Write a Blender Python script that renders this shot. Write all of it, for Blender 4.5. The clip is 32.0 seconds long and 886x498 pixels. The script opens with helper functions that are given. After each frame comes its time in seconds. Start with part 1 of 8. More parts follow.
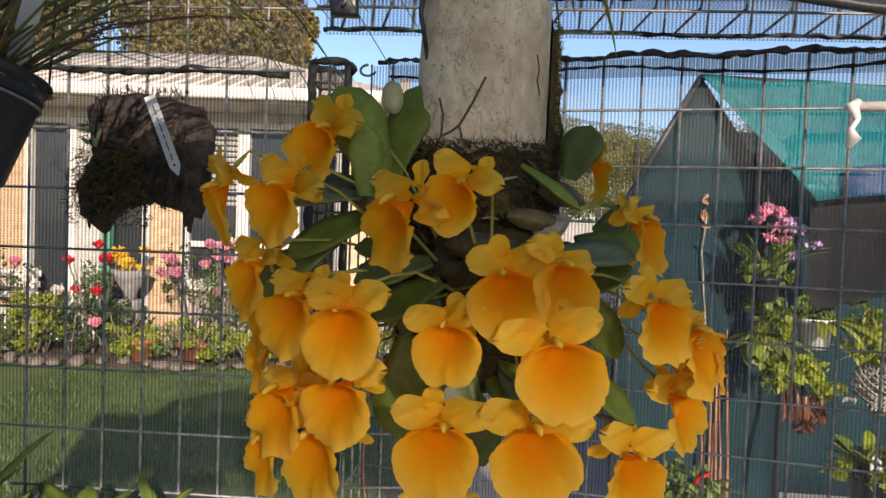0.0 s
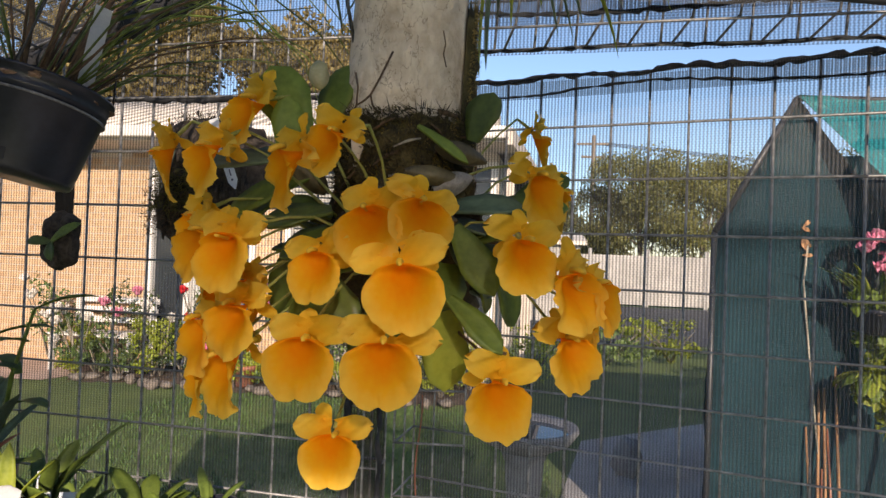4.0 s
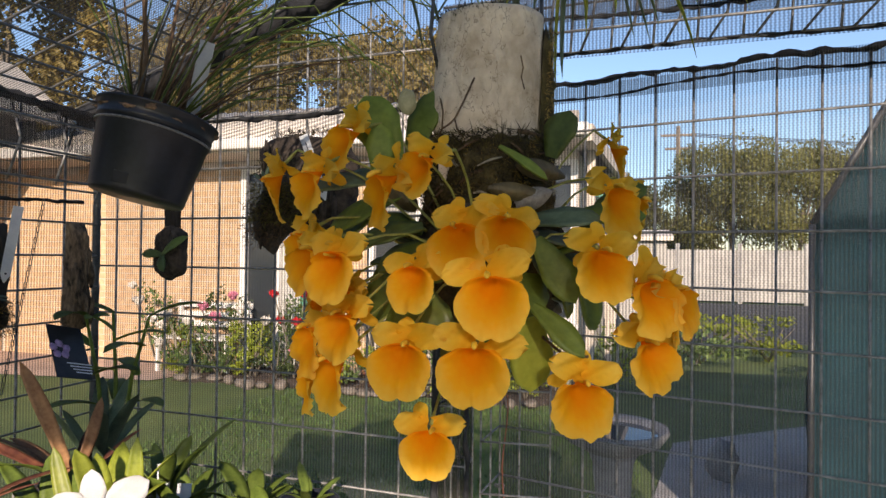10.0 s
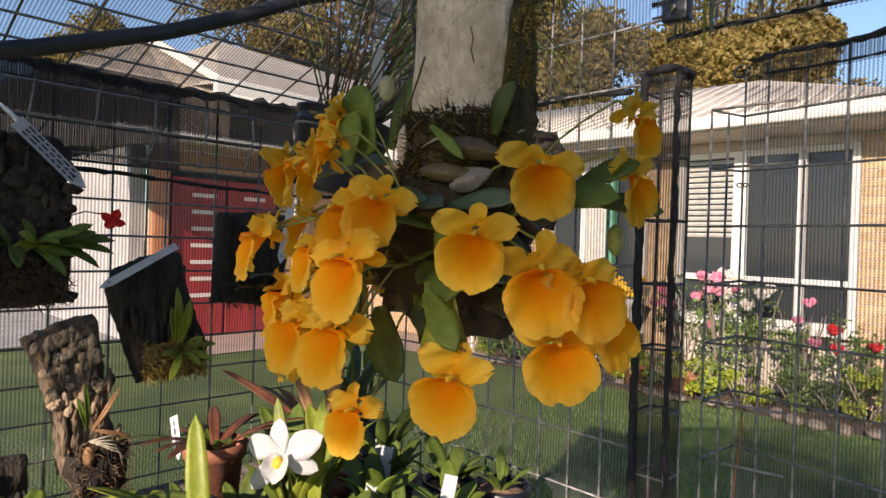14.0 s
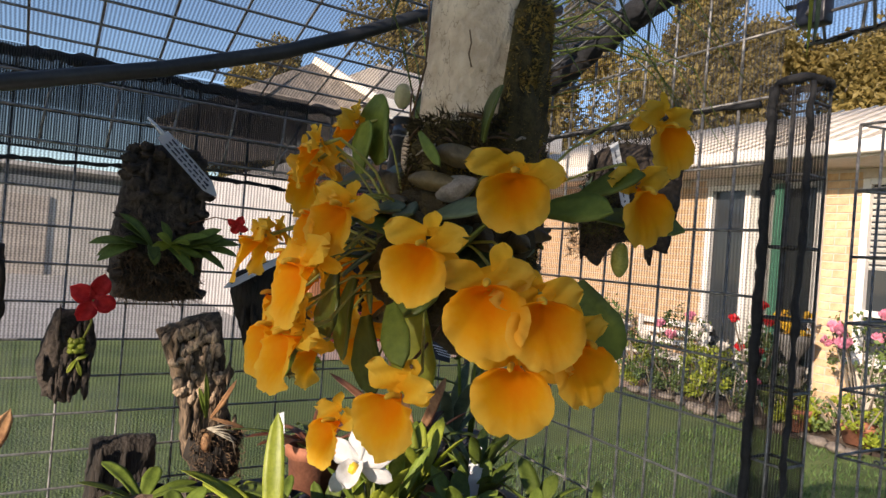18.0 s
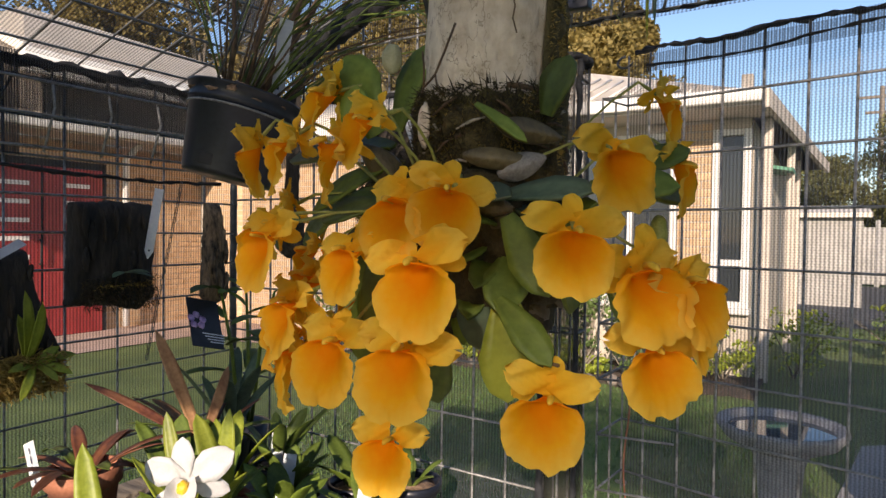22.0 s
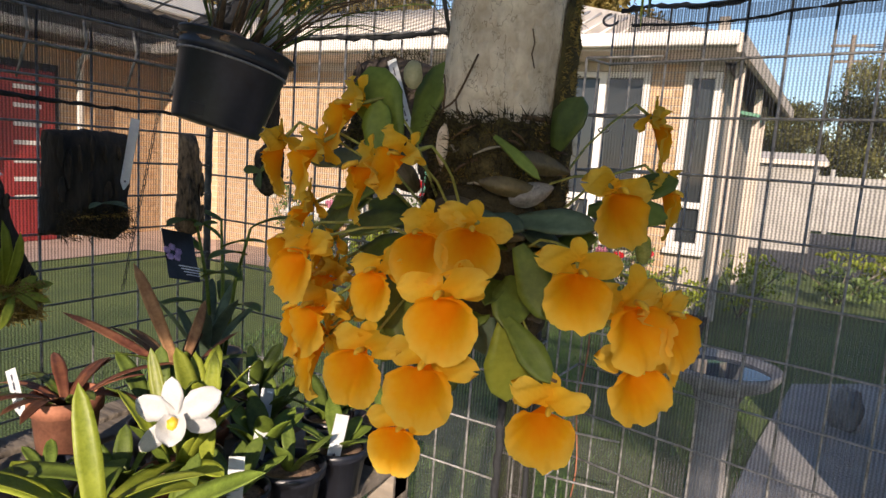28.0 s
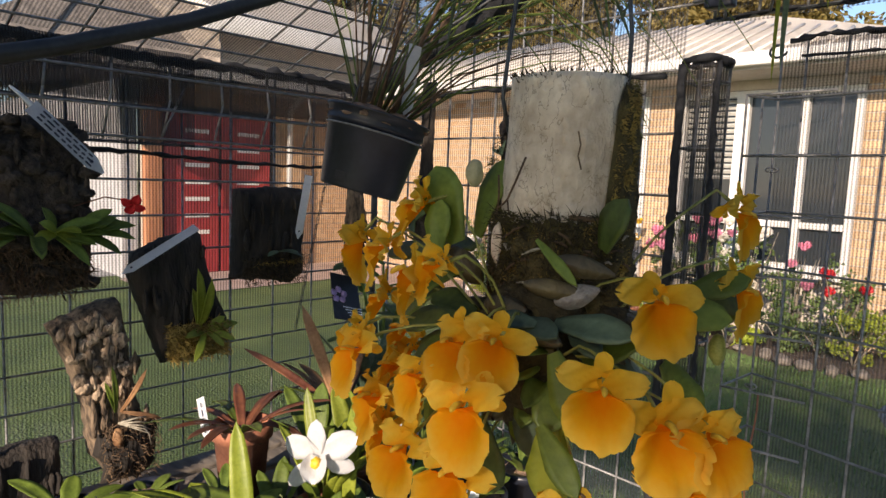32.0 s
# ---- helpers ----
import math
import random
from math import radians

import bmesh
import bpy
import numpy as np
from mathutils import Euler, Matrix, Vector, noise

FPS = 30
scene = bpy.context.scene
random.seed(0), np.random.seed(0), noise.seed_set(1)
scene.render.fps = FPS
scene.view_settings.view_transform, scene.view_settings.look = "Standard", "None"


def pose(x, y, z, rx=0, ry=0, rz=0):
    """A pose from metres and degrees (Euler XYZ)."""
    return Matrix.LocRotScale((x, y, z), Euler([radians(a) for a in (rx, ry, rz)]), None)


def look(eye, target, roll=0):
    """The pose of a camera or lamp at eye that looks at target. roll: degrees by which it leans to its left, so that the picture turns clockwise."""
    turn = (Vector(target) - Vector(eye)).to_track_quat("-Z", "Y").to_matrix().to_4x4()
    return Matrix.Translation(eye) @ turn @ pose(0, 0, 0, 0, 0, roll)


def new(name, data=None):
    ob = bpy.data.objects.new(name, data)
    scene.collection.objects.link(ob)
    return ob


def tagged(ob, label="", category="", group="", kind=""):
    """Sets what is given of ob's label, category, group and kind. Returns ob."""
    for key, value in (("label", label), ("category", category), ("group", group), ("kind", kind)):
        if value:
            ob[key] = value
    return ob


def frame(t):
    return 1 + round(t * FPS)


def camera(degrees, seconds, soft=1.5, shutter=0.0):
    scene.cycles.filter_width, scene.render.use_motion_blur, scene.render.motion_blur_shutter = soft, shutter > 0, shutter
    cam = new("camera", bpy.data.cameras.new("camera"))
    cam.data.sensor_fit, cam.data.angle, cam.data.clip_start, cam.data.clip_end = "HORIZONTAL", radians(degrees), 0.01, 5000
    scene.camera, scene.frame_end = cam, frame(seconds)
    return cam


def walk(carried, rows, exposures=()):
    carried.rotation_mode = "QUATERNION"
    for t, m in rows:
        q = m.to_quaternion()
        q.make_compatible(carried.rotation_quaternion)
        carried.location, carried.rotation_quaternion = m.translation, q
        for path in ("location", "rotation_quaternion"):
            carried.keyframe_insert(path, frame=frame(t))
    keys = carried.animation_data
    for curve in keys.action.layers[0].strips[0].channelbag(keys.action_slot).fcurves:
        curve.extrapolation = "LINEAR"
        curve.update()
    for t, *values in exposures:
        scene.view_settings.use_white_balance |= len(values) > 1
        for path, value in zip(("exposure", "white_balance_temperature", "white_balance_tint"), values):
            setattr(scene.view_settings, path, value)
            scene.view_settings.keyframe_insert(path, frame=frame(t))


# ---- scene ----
cam = camera(69.2, 32.0)
PATH = [
    (0, (-0.0345, -0.2231, 1.4997), (-0.0567, 1.7756, 1.4307), 2.02),
    (0.5, (-0.0166, -0.2267, 1.5089), (-0.1703, 1.7654, 1.4213), 2.38),
    (1, (-0.0002, -0.2259, 1.5109), (-0.2857, 1.7518, 1.4268), 2.77),
    (1.5, (0.0137, -0.2232, 1.5044), (-0.3892, 1.7349, 1.4459), 3.31),
    (2, (0.0281, -0.2288, 1.4924), (-0.4559, 1.7116, 1.4673), 3.78),
    (2.5, (0.0337, -0.2331, 1.4821), (-0.4874, 1.6978, 1.4833), 3.93),
    (3, (0.0412, -0.2395, 1.4749), (-0.4660, 1.6950, 1.4944), 3.61),
    (3.5, (0.0446, -0.2392, 1.4725), (-0.3884, 1.7131, 1.5045), 2.87),
    (5.5, (-0.0176, -0.2506, 1.4744), (0.0086, 1.7492, 1.4834), -0.24),
    (6, (-0.0242, -0.2459, 1.4761), (0.1003, 1.7501, 1.4888), -0.76),
    (6.5, (-0.0306, -0.2405, 1.4749), (0.1738, 1.7490, 1.4949), -1.05),
    (7, (-0.0420, -0.2403, 1.4748), (0.2114, 1.7433, 1.5059), -1.31),
    (7.5, (-0.0572, -0.2389, 1.4732), (0.1746, 1.7473, 1.5089), -1.21),
    (8, (-0.0524, -0.2394, 1.4743), (0.0753, 1.7561, 1.5145), -0.80),
    (8.5, (-0.0335, -0.2445, 1.4770), (-0.0798, 1.7544, 1.5228), -0.32),
    (9, (-0.0046, -0.2575, 1.4743), (-0.2455, 1.7274, 1.5174), 0.34),
    (9.5, (0.0261, -0.2652, 1.4781), (-0.4041, 1.6877, 1.5084), 0.71),
    (10, (0.0392, -0.2608, 1.4767), (-0.5301, 1.6563, 1.5011), 0.66),
    (10.5, (0.0570, -0.2642, 1.4802), (-0.6190, 1.6180, 1.4942), 0.32),
    (11, (0.0725, -0.2634, 1.4823), (-0.6908, 1.5852, 1.4860), 0.21),
    (11.5, (0.0861, -0.2559, 1.4795), (-0.7811, 1.5463, 1.4825), 0.19),
    (12, (0.0959, -0.2493, 1.4751), (-0.8964, 1.4872, 1.4776), 0.41),
    (12.5, (0.1173, -0.2299, 1.4738), (-1.0089, 1.4229, 1.4698), 0.80),
    (13, (0.1376, -0.2119, 1.4747), (-1.1047, 1.3554, 1.4691), 1.22),
    (13.5, (0.1537, -0.2053, 1.4758), (-1.1792, 1.2857, 1.4654), 1.59),
    (14, (0.1627, -0.1819, 1.4761), (-1.2320, 1.2515, 1.4606), 1.90),
    (14.5, (0.1628, -0.1651, 1.4731), (-1.2889, 1.2104, 1.4546), 2.18),
    (15, (0.1677, -0.1536, 1.4749), (-1.3416, 1.1585, 1.4583), 2.48),
    (15.5, (0.1780, -0.1436, 1.4761), (-1.3968, 1.0893, 1.4644), 2.82),
    (17.5, (0.1978, -0.1222, 1.4772), (-1.5052, 0.9262, 1.4937), 4.54),
    (18, (0.1923, -0.1276, 1.4773), (-1.4933, 0.9489, 1.4911), 4.55),
    (18.5, (0.1888, -0.1302, 1.4738), (-1.4595, 1.0025, 1.4840), 4.45),
    (19, (0.1779, -0.1394, 1.4729), (-1.4162, 1.0684, 1.4803), 4.23),
    (19.5, (0.1680, -0.1479, 1.4731), (-1.3521, 1.1518, 1.4765), 3.81),
    (20, (0.1578, -0.1650, 1.4752), (-1.2680, 1.2375, 1.4722), 3.28),
    (20.5, (0.1388, -0.1773, 1.4741), (-1.1816, 1.3248, 1.4622), 2.69),
    (21, (0.1176, -0.1884, 1.4763), (-1.0958, 1.4013, 1.4538), 1.94),
    (21.5, (0.1007, -0.1904, 1.4762), (-1.0087, 1.4734, 1.4431), 1.39),
    (22, (0.0867, -0.1975, 1.4784), (-0.9331, 1.5223, 1.4291), 0.75),
    (22.5, (0.0780, -0.2072, 1.4821), (-0.8591, 1.5586, 1.4224), 0.34),
    (23, (0.0644, -0.2145, 1.4806), (-0.7923, 1.5915, 1.4117), 0.25),
    (23.5, (0.0522, -0.2232, 1.4809), (-0.7320, 1.6154, 1.4140), 0.23),
    (24, (0.0371, -0.2223, 1.4799), (-0.6757, 1.6452, 1.4125), 0.01),
    (24.5, (0.0293, -0.2244, 1.4821), (-0.6210, 1.6661, 1.4230), -0.08),
    (26.5, (0.0351, -0.2393, 1.4861), (-0.6878, 1.6234, 1.3968), 1.27),
    (27, (0.0528, -0.2408, 1.4864), (-0.7478, 1.5862, 1.3399), 2.14),
    (27.5, (0.0667, -0.2371, 1.4963), (-0.7950, 1.5548, 1.2810), 3.19),
    (28, (0.0808, -0.2267, 1.5115), (-0.8219, 1.5364, 1.2346), 4.06),
    (28.5, (0.0840, -0.2282, 1.5208), (-0.8294, 1.5227, 1.2044), 4.57),
    (29, (0.0784, -0.2310, 1.5236), (-0.8261, 1.5216, 1.1915), 4.91),
    (29.5, (0.0729, -0.2314, 1.5296), (-0.8302, 1.5235, 1.2063), 5.04),
    (30, (0.0647, -0.2283, 1.5317), (-0.8663, 1.5147, 1.2234), 4.80),
    (30.5, (0.0703, -0.2216, 1.5319), (-0.9402, 1.4797, 1.2413), 4.07),
    (31, (0.0907, -0.2141, 1.5377), (-1.0443, 1.4097, 1.2632), 2.99),
    (31.5, (0.1090, -0.2121, 1.5413), (-1.1473, 1.3246, 1.2954), 2.64),
    (32, (0.1233, -0.2035, 1.5419), (-1.2431, 1.2403, 1.3218), 2.35),
]
walk(cam, [(t, look(eye, target, roll)) for t, eye, target, roll in PATH], [(0, 0.76, 6800, 16.5)])


# ---- world and sun ----
SUN_TO = Vector((0.304, -0.910, 0.355)).normalized()
world = bpy.data.worlds.new("world")
scene.world = world
world.use_nodes = True
wn = world.node_tree.nodes
sky = wn.new("ShaderNodeTexSky")
sky.sky_type = "NISHITA"
sky.sun_disc = False
sky.sun_elevation = math.asin(SUN_TO.z)
sky.sun_rotation = math.atan2(SUN_TO.x, SUN_TO.y)
sky.air_density, sky.dust_density, sky.ozone_density = 1.0, 0.3, 3.0
wn["Background"].inputs["Strength"].default_value = 0.125
world.node_tree.links.new(sky.outputs["Color"], wn["Background"].inputs["Color"])
sun_data = bpy.data.lights.new("sun", "SUN")
sun_data.energy, sun_data.angle, sun_data.color = 5.0, radians(0.6), (1.0, 0.865, 0.70)
sun = new("sun", sun_data)
sun.matrix_world = look(SUN_TO * 40, (0, 0, 0))


# ---- materials ----
def tree_of(name):
    m = bpy.data.materials.new(name)
    m.use_nodes = True
    return m, m.node_tree.nodes, m.node_tree.links, m.node_tree.nodes["Principled BSDF"]


def surface(name, dark, light, rough=0.7, scale=20.0, bump=0.2, metal=0.0, fine=6.0, stretch=(1, 1, 1), through_light=0.0, spots=None, vary=0.0):
    """A two-scale noise colour with fine relief; through_light mixes in translucency, spots adds a stain colour, vary shifts each object."""
    m, n, l, b = tree_of(name)
    co = n.new("ShaderNodeTexCoord")
    mp = n.new("ShaderNodeMapping")
    mp.inputs["Scale"].default_value = stretch
    l.new(co.outputs["Object"], mp.inputs["Vector"])
    n1, n2 = n.new("ShaderNodeTexNoise"), n.new("ShaderNodeTexNoise")
    n1.inputs["Scale"].default_value, n1.inputs["Detail"].default_value = scale, 5
    n2.inputs["Scale"].default_value, n2.inputs["Detail"].default_value = scale * fine, 4
    l.new(mp.outputs["Vector"], n1.inputs["Vector"])
    l.new(mp.outputs["Vector"], n2.inputs["Vector"])
    mix = n.new("ShaderNodeMath")
    mix.operation = "MULTIPLY_ADD"
    mix.inputs[1].default_value, mix.inputs[2].default_value = 0.45, 0.0
    l.new(n2.outputs["Fac"], mix.inputs[0])
    add = n.new("ShaderNodeMath")
    add.operation = "MULTIPLY_ADD"
    add.inputs[1].default_value = 0.75
    l.new(n1.outputs["Fac"], add.inputs[0])
    l.new(mix.outputs[0], add.inputs[2])
    ramp = n.new("ShaderNodeValToRGB")
    ramp.color_ramp.elements[0].position, ramp.color_ramp.elements[1].position = 0.42, 0.78
    ramp.color_ramp.elements[0].color, ramp.color_ramp.elements[1].color = (*dark, 1), (*light, 1)
    if spots:
        e = ramp.color_ramp.elements.new(0.86)
        e.color = (*spots, 1)
    l.new(add.outputs[0], ramp.inputs["Fac"])
    col = ramp.outputs["Color"]
    if vary:
        info = n.new("ShaderNodeObjectInfo")
        hsv = n.new("ShaderNodeHueSaturation")
        rng = n.new("ShaderNodeMapRange")
        rng.inputs["To Min"].default_value, rng.inputs["To Max"].default_value = 1 - vary, 1 + vary
        l.new(info.outputs["Random"], rng.inputs["Value"])
        l.new(rng.outputs["Result"], hsv.inputs["Value"])
        l.new(col, hsv.inputs["Color"])
        col = hsv.outputs["Color"]
    l.new(col, b.inputs["Base Color"])
    b.inputs["Roughness"].default_value, b.inputs["Metallic"].default_value = rough, metal
    if bump:
        bp = n.new("ShaderNodeBump")
        bp.inputs["Strength"].default_value, bp.inputs["Distance"].default_value = bump, 0.3 / scale
        l.new(add.outputs[0], bp.inputs["Height"])
        l.new(bp.outputs["Normal"], b.inputs["Normal"])
    if through_light:
        tr, mx = n.new("ShaderNodeBsdfTranslucent"), n.new("ShaderNodeMixShader")
        l.new(col, tr.inputs["Color"])
        mx.inputs["Fac"].default_value = through_light
        l.new(b.outputs["BSDF"], mx.inputs[1])
        l.new(tr.outputs["BSDF"], mx.inputs[2])
        l.new(mx.outputs["Shader"], n["Material Output"].inputs["Surface"])
    return m


def shade_cloth(name, colour, cover, stripes=170.0, zig=0.35):
    """Knitted shade cloth: threads with open gaps between them, along the sheet's own u and v."""
    m, n, l, b = tree_of(name)
    uv = n.new("ShaderNodeTexCoord")
    sep = n.new("ShaderNodeSeparateXYZ")
    l.new(uv.outputs["UV"], sep.inputs["Vector"])

    def math_node(op, a, c, d=None):
        k = n.new("ShaderNodeMath")
        k.operation = op
        for i, v in enumerate((a, c, d)):
            if v is None:
                continue
            if isinstance(v, (int, float)):
                k.inputs[i].default_value = v
            else:
                l.new(v, k.inputs[i])
        return k.outputs[0]

    wig = math_node("SINE", math_node("MULTIPLY", sep.outputs["Y"], stripes * 5.0), 0)
    u = math_node("MULTIPLY_ADD", wig, zig, math_node("MULTIPLY", sep.outputs["X"], stripes * 6.2832))
    thread = math_node("MULTIPLY_ADD", math_node("SINE", u, 0), 0.5, 0.5)
    cross = math_node("MULTIPLY_ADD", math_node("SINE", math_node("MULTIPLY", sep.outputs["Y"], stripes * 9.0), 0), 0.5, 0.5)
    noise_n = n.new("ShaderNodeTexNoise")
    noise_n.inputs["Scale"].default_value = 9
    l.new(uv.outputs["UV"], noise_n.inputs["Vector"])
    f1 = math_node("MULTIPLY_ADD", cross, 0.25, math_node("MULTIPLY", thread, 0.75))
    f2 = math_node("MULTIPLY_ADD", noise_n.outputs["Fac"], 0.2, math_node("MULTIPLY_ADD", f1, 0.7, cover - 0.45))
    fac = n.new("ShaderNodeMapRange")
    l.new(f2, fac.inputs["Value"])
    b.inputs["Base Color"].default_value = (*colour, 1)
    b.inputs["Roughness"].default_value = 0.6
    tl = n.new("ShaderNodeBsdfTranslucent")
    tl.inputs["Color"].default_value = (*[min(1, c * 1.5) for c in colour], 1)
    body = n.new("ShaderNodeMixShader")
    body.inputs["Fac"].default_value = 0.3
    l.new(b.outputs["BSDF"], body.inputs[1])
    l.new(tl.outputs["BSDF"], body.inputs[2])
    gap = n.new("ShaderNodeBsdfTransparent")
    mx = n.new("ShaderNodeMixShader")
    l.new(fac.outputs["Result"], mx.inputs["Fac"])
    l.new(gap.outputs["BSDF"], mx.inputs[1])
    l.new(body.outputs["Shader"], mx.inputs[2])
    l.new(mx.outputs["Shader"], n["Material Output"].inputs["Surface"])
    return m


def petal_material(name, throat, middle, edge, centre, inner, outer, squash=(1, 0.25, 0.8)):
    """Petal colour by distance from the throat, in the flower's own space, with velvety relief and translucency."""
    m, n, l, b = tree_of(name)
    co = n.new("ShaderNodeTexCoord")
    sq = n.new("ShaderNodeVectorMath")
    sq.operation = "MULTIPLY"
    sq.inputs[1].default_value = squash
    l.new(co.outputs["Object"], sq.inputs[0])
    dist = n.new("ShaderNodeVectorMath")
    dist.operation = "DISTANCE"
    dist.inputs[1].default_value = [c * q for c, q in zip(centre, squash)]
    l.new(sq.outputs["Vector"], dist.inputs[0])
    ns = n.new("ShaderNodeTexNoise")
    ns.inputs["Scale"].default_value, ns.inputs["Detail"].default_value = 420, 4
    l.new(co.outputs["Object"], ns.inputs["Vector"])
    wob = n.new("ShaderNodeMath")
    wob.operation = "MULTIPLY_ADD"
    wob.inputs[1].default_value = 0.0035
    l.new(ns.outputs["Fac"], wob.inputs[0])
    l.new(dist.outputs["Value"], wob.inputs[2])
    rng = n.new("ShaderNodeMapRange")
    rng.inputs["From Min"].default_value, rng.inputs["From Max"].default_value = inner + 0.0017, outer + 0.0017
    l.new(wob.outputs[0], rng.inputs["Value"])
    ramp = n.new("ShaderNodeValToRGB")
    ramp.color_ramp.elements[0].color, ramp.color_ramp.elements[1].color = (*throat, 1), (*edge, 1)
    mid = ramp.color_ramp.elements.new(0.5)
    mid.color = (*middle, 1)
    l.new(rng.outputs["Result"], ramp.inputs["Fac"])
    info = n.new("ShaderNodeObjectInfo")
    hsv = n.new("ShaderNodeHueSaturation")
    vr = n.new("ShaderNodeMapRange")
    vr.inputs["To Min"].default_value, vr.inputs["To Max"].default_value = 0.88, 1.06
    l.new(info.outputs["Random"], vr.inputs["Value"])
    l.new(vr.outputs["Result"], hsv.inputs["Value"])
    l.new(ramp.outputs["Color"], hsv.inputs["Color"])
    l.new(hsv.outputs["Color"], b.inputs["Base Color"])
    b.inputs["Roughness"].default_value = 0.7
    b.inputs["Specular IOR Level"].default_value = 0.12
    fine_n = n.new("ShaderNodeTexNoise")
    fine_n.inputs["Scale"].default_value = 1500
    l.new(co.outputs["Object"], fine_n.inputs["Vector"])
    bp = n.new("ShaderNodeBump")
    bp.inputs["Strength"].default_value, bp.inputs["Distance"].default_value = 0.2, 0.0004
    l.new(fine_n.outputs["Fac"], bp.inputs["Height"])
    l.new(bp.outputs["Normal"], b.inputs["Normal"])
    tr, mx = n.new("ShaderNodeBsdfTranslucent"), n.new("ShaderNodeMixShader")
    l.new(hsv.outputs["Color"], tr.inputs["Color"])
    mx.inputs["Fac"].default_value = 0.54
    l.new(b.outputs["BSDF"], mx.inputs[1])
    l.new(tr.outputs["BSDF"], mx.inputs[2])
    l.new(mx.outputs["Shader"], n["Material Output"].inputs["Surface"])
    return m


def paper_bark(name):
    """Pale peeling bark: cream layers, tan stains and thin dark cracks along the grain."""
    m = surface(name, (0.45, 0.355, 0.25), (0.80, 0.71, 0.58), 0.85, 46, 0.9, fine=5, stretch=(1, 1, 0.75), spots=(0.54, 0.42, 0.28))
    n, l = m.node_tree.nodes, m.node_tree.links
    b = n["Principled BSDF"]
    old = b.inputs["Base Color"].links[0].from_socket
    co, mp, ns = n.new("ShaderNodeTexCoord"), n.new("ShaderNodeMapping"), n.new("ShaderNodeTexNoise")
    mp.inputs["Scale"].default_value = (1, 1, 0.6)
    l.new(co.outputs["Object"], mp.inputs["Vector"])
    l.new(mp.outputs["Vector"], ns.inputs["Vector"])
    ns.inputs["Scale"].default_value, ns.inputs["Detail"].default_value, ns.inputs["Roughness"].default_value = 80, 4, 0.6
    sub_n, ab, rg = n.new("ShaderNodeMath"), n.new("ShaderNodeMath"), n.new("ShaderNodeMapRange")
    sub_n.operation, ab.operation = "SUBTRACT", "ABSOLUTE"
    sub_n.inputs[1].default_value = 0.47
    l.new(ns.outputs["Fac"], sub_n.inputs[0])
    l.new(sub_n.outputs[0], ab.inputs[0])
    l.new(ab.outputs[0], rg.inputs["Value"])
    rg.inputs["From Min"].default_value, rg.inputs["From Max"].default_value = 0.001, 0.009
    rg.inputs["To Min"].default_value, rg.inputs["To Max"].default_value = 0.6, 0.0
    mx = n.new("ShaderNodeMixRGB")
    l.new(rg.outputs["Result"], mx.inputs["Fac"])
    l.new(old, mx.inputs["Color1"])
    mx.inputs["Color2"].default_value = (0.20, 0.14, 0.09, 1)
    l.new(mx.outputs["Color"], b.inputs["Base Color"])
    return m


def glass_pane(name, tint, rough=0.05):
    m, n, l, b = tree_of(name)
    b.inputs["Base Color"].default_value = (*tint, 1)
    b.inputs["Roughness"].default_value = rough
    b.inputs["Specular IOR Level"].default_value = 0.4
    return m


M_LIP = petal_material("lip yellow", (0.95, 0.290, 0.001), (0.96, 0.45, 0.012), (0.97, 0.63, 0.09), (0, 0, 0.0045), 0.0035, 0.0140)
M_PETAL = petal_material("petal yellow", (0.97, 0.50, 0.016), (0.97, 0.59, 0.045), (0.97, 0.66, 0.10), (0, 0, 0.008), 0.002, 0.013)
M_STALK = surface("stalk", (0.20, 0.24, 0.04), (0.42, 0.42, 0.12), 0.5, 200, 0.1, through_light=0.2)
M_BUD = surface("flower bud", (0.42, 0.42, 0.24), (0.62, 0.60, 0.40), 0.55, 150, 0.1, through_light=0.3)
M_LEAF = surface("orchid leaf", (0.088, 0.135, 0.016), (0.18, 0.25, 0.038), 0.55, 60, 0.12, through_light=0.3, vary=0.35)
M_LEAF_DARK = surface("dark leaf", (0.068, 0.105, 0.018), (0.155, 0.215, 0.040), 0.42, 60, 0.12, through_light=0.22, vary=0.3)
M_LEAF_LIME = surface("lime leaf", (0.22, 0.28, 0.026), (0.40, 0.45, 0.06), 0.45, 50, 0.12, through_light=0.42, vary=0.3)
M_LEAF_GREY = surface("grey green leaf", (0.06, 0.10, 0.06), (0.13, 0.19, 0.12), 0.5, 60, 0.12, through_light=0.2, vary=0.25)
M_LEAF_RED = surface("bronze leaf", (0.09, 0.028, 0.02), (0.24, 0.10, 0.05), 0.4, 25, 0.12, through_light=0.25, vary=0.5)
M_LEAF_TAN = surface("dry leaf", (0.24, 0.11, 0.05), (0.48, 0.27, 0.13), 0.7, 40, 0.2, through_light=0.2, vary=0.3)
M_BULB = surface("pseudobulb", (0.045, 0.036, 0.016), (0.12, 0.098, 0.046), 0.55, 90, 0.5, stretch=(1, 1, 0.3), vary=0.3)
M_BULB_GREY = surface("papery bulb", (0.13, 0.125, 0.12), (0.29, 0.28, 0.27), 0.75, 160, 0.6)
M_BARK_PALE = paper_bark("paper bark")
M_MOSS = surface("moss", (0.012, 0.010, 0.004), (0.062, 0.048, 0.019), 0.95, 170, 1.0)
M_MOSS_GREEN = surface("green moss", (0.050, 0.046, 0.012), (0.170, 0.145, 0.036), 0.95, 120, 0.8)
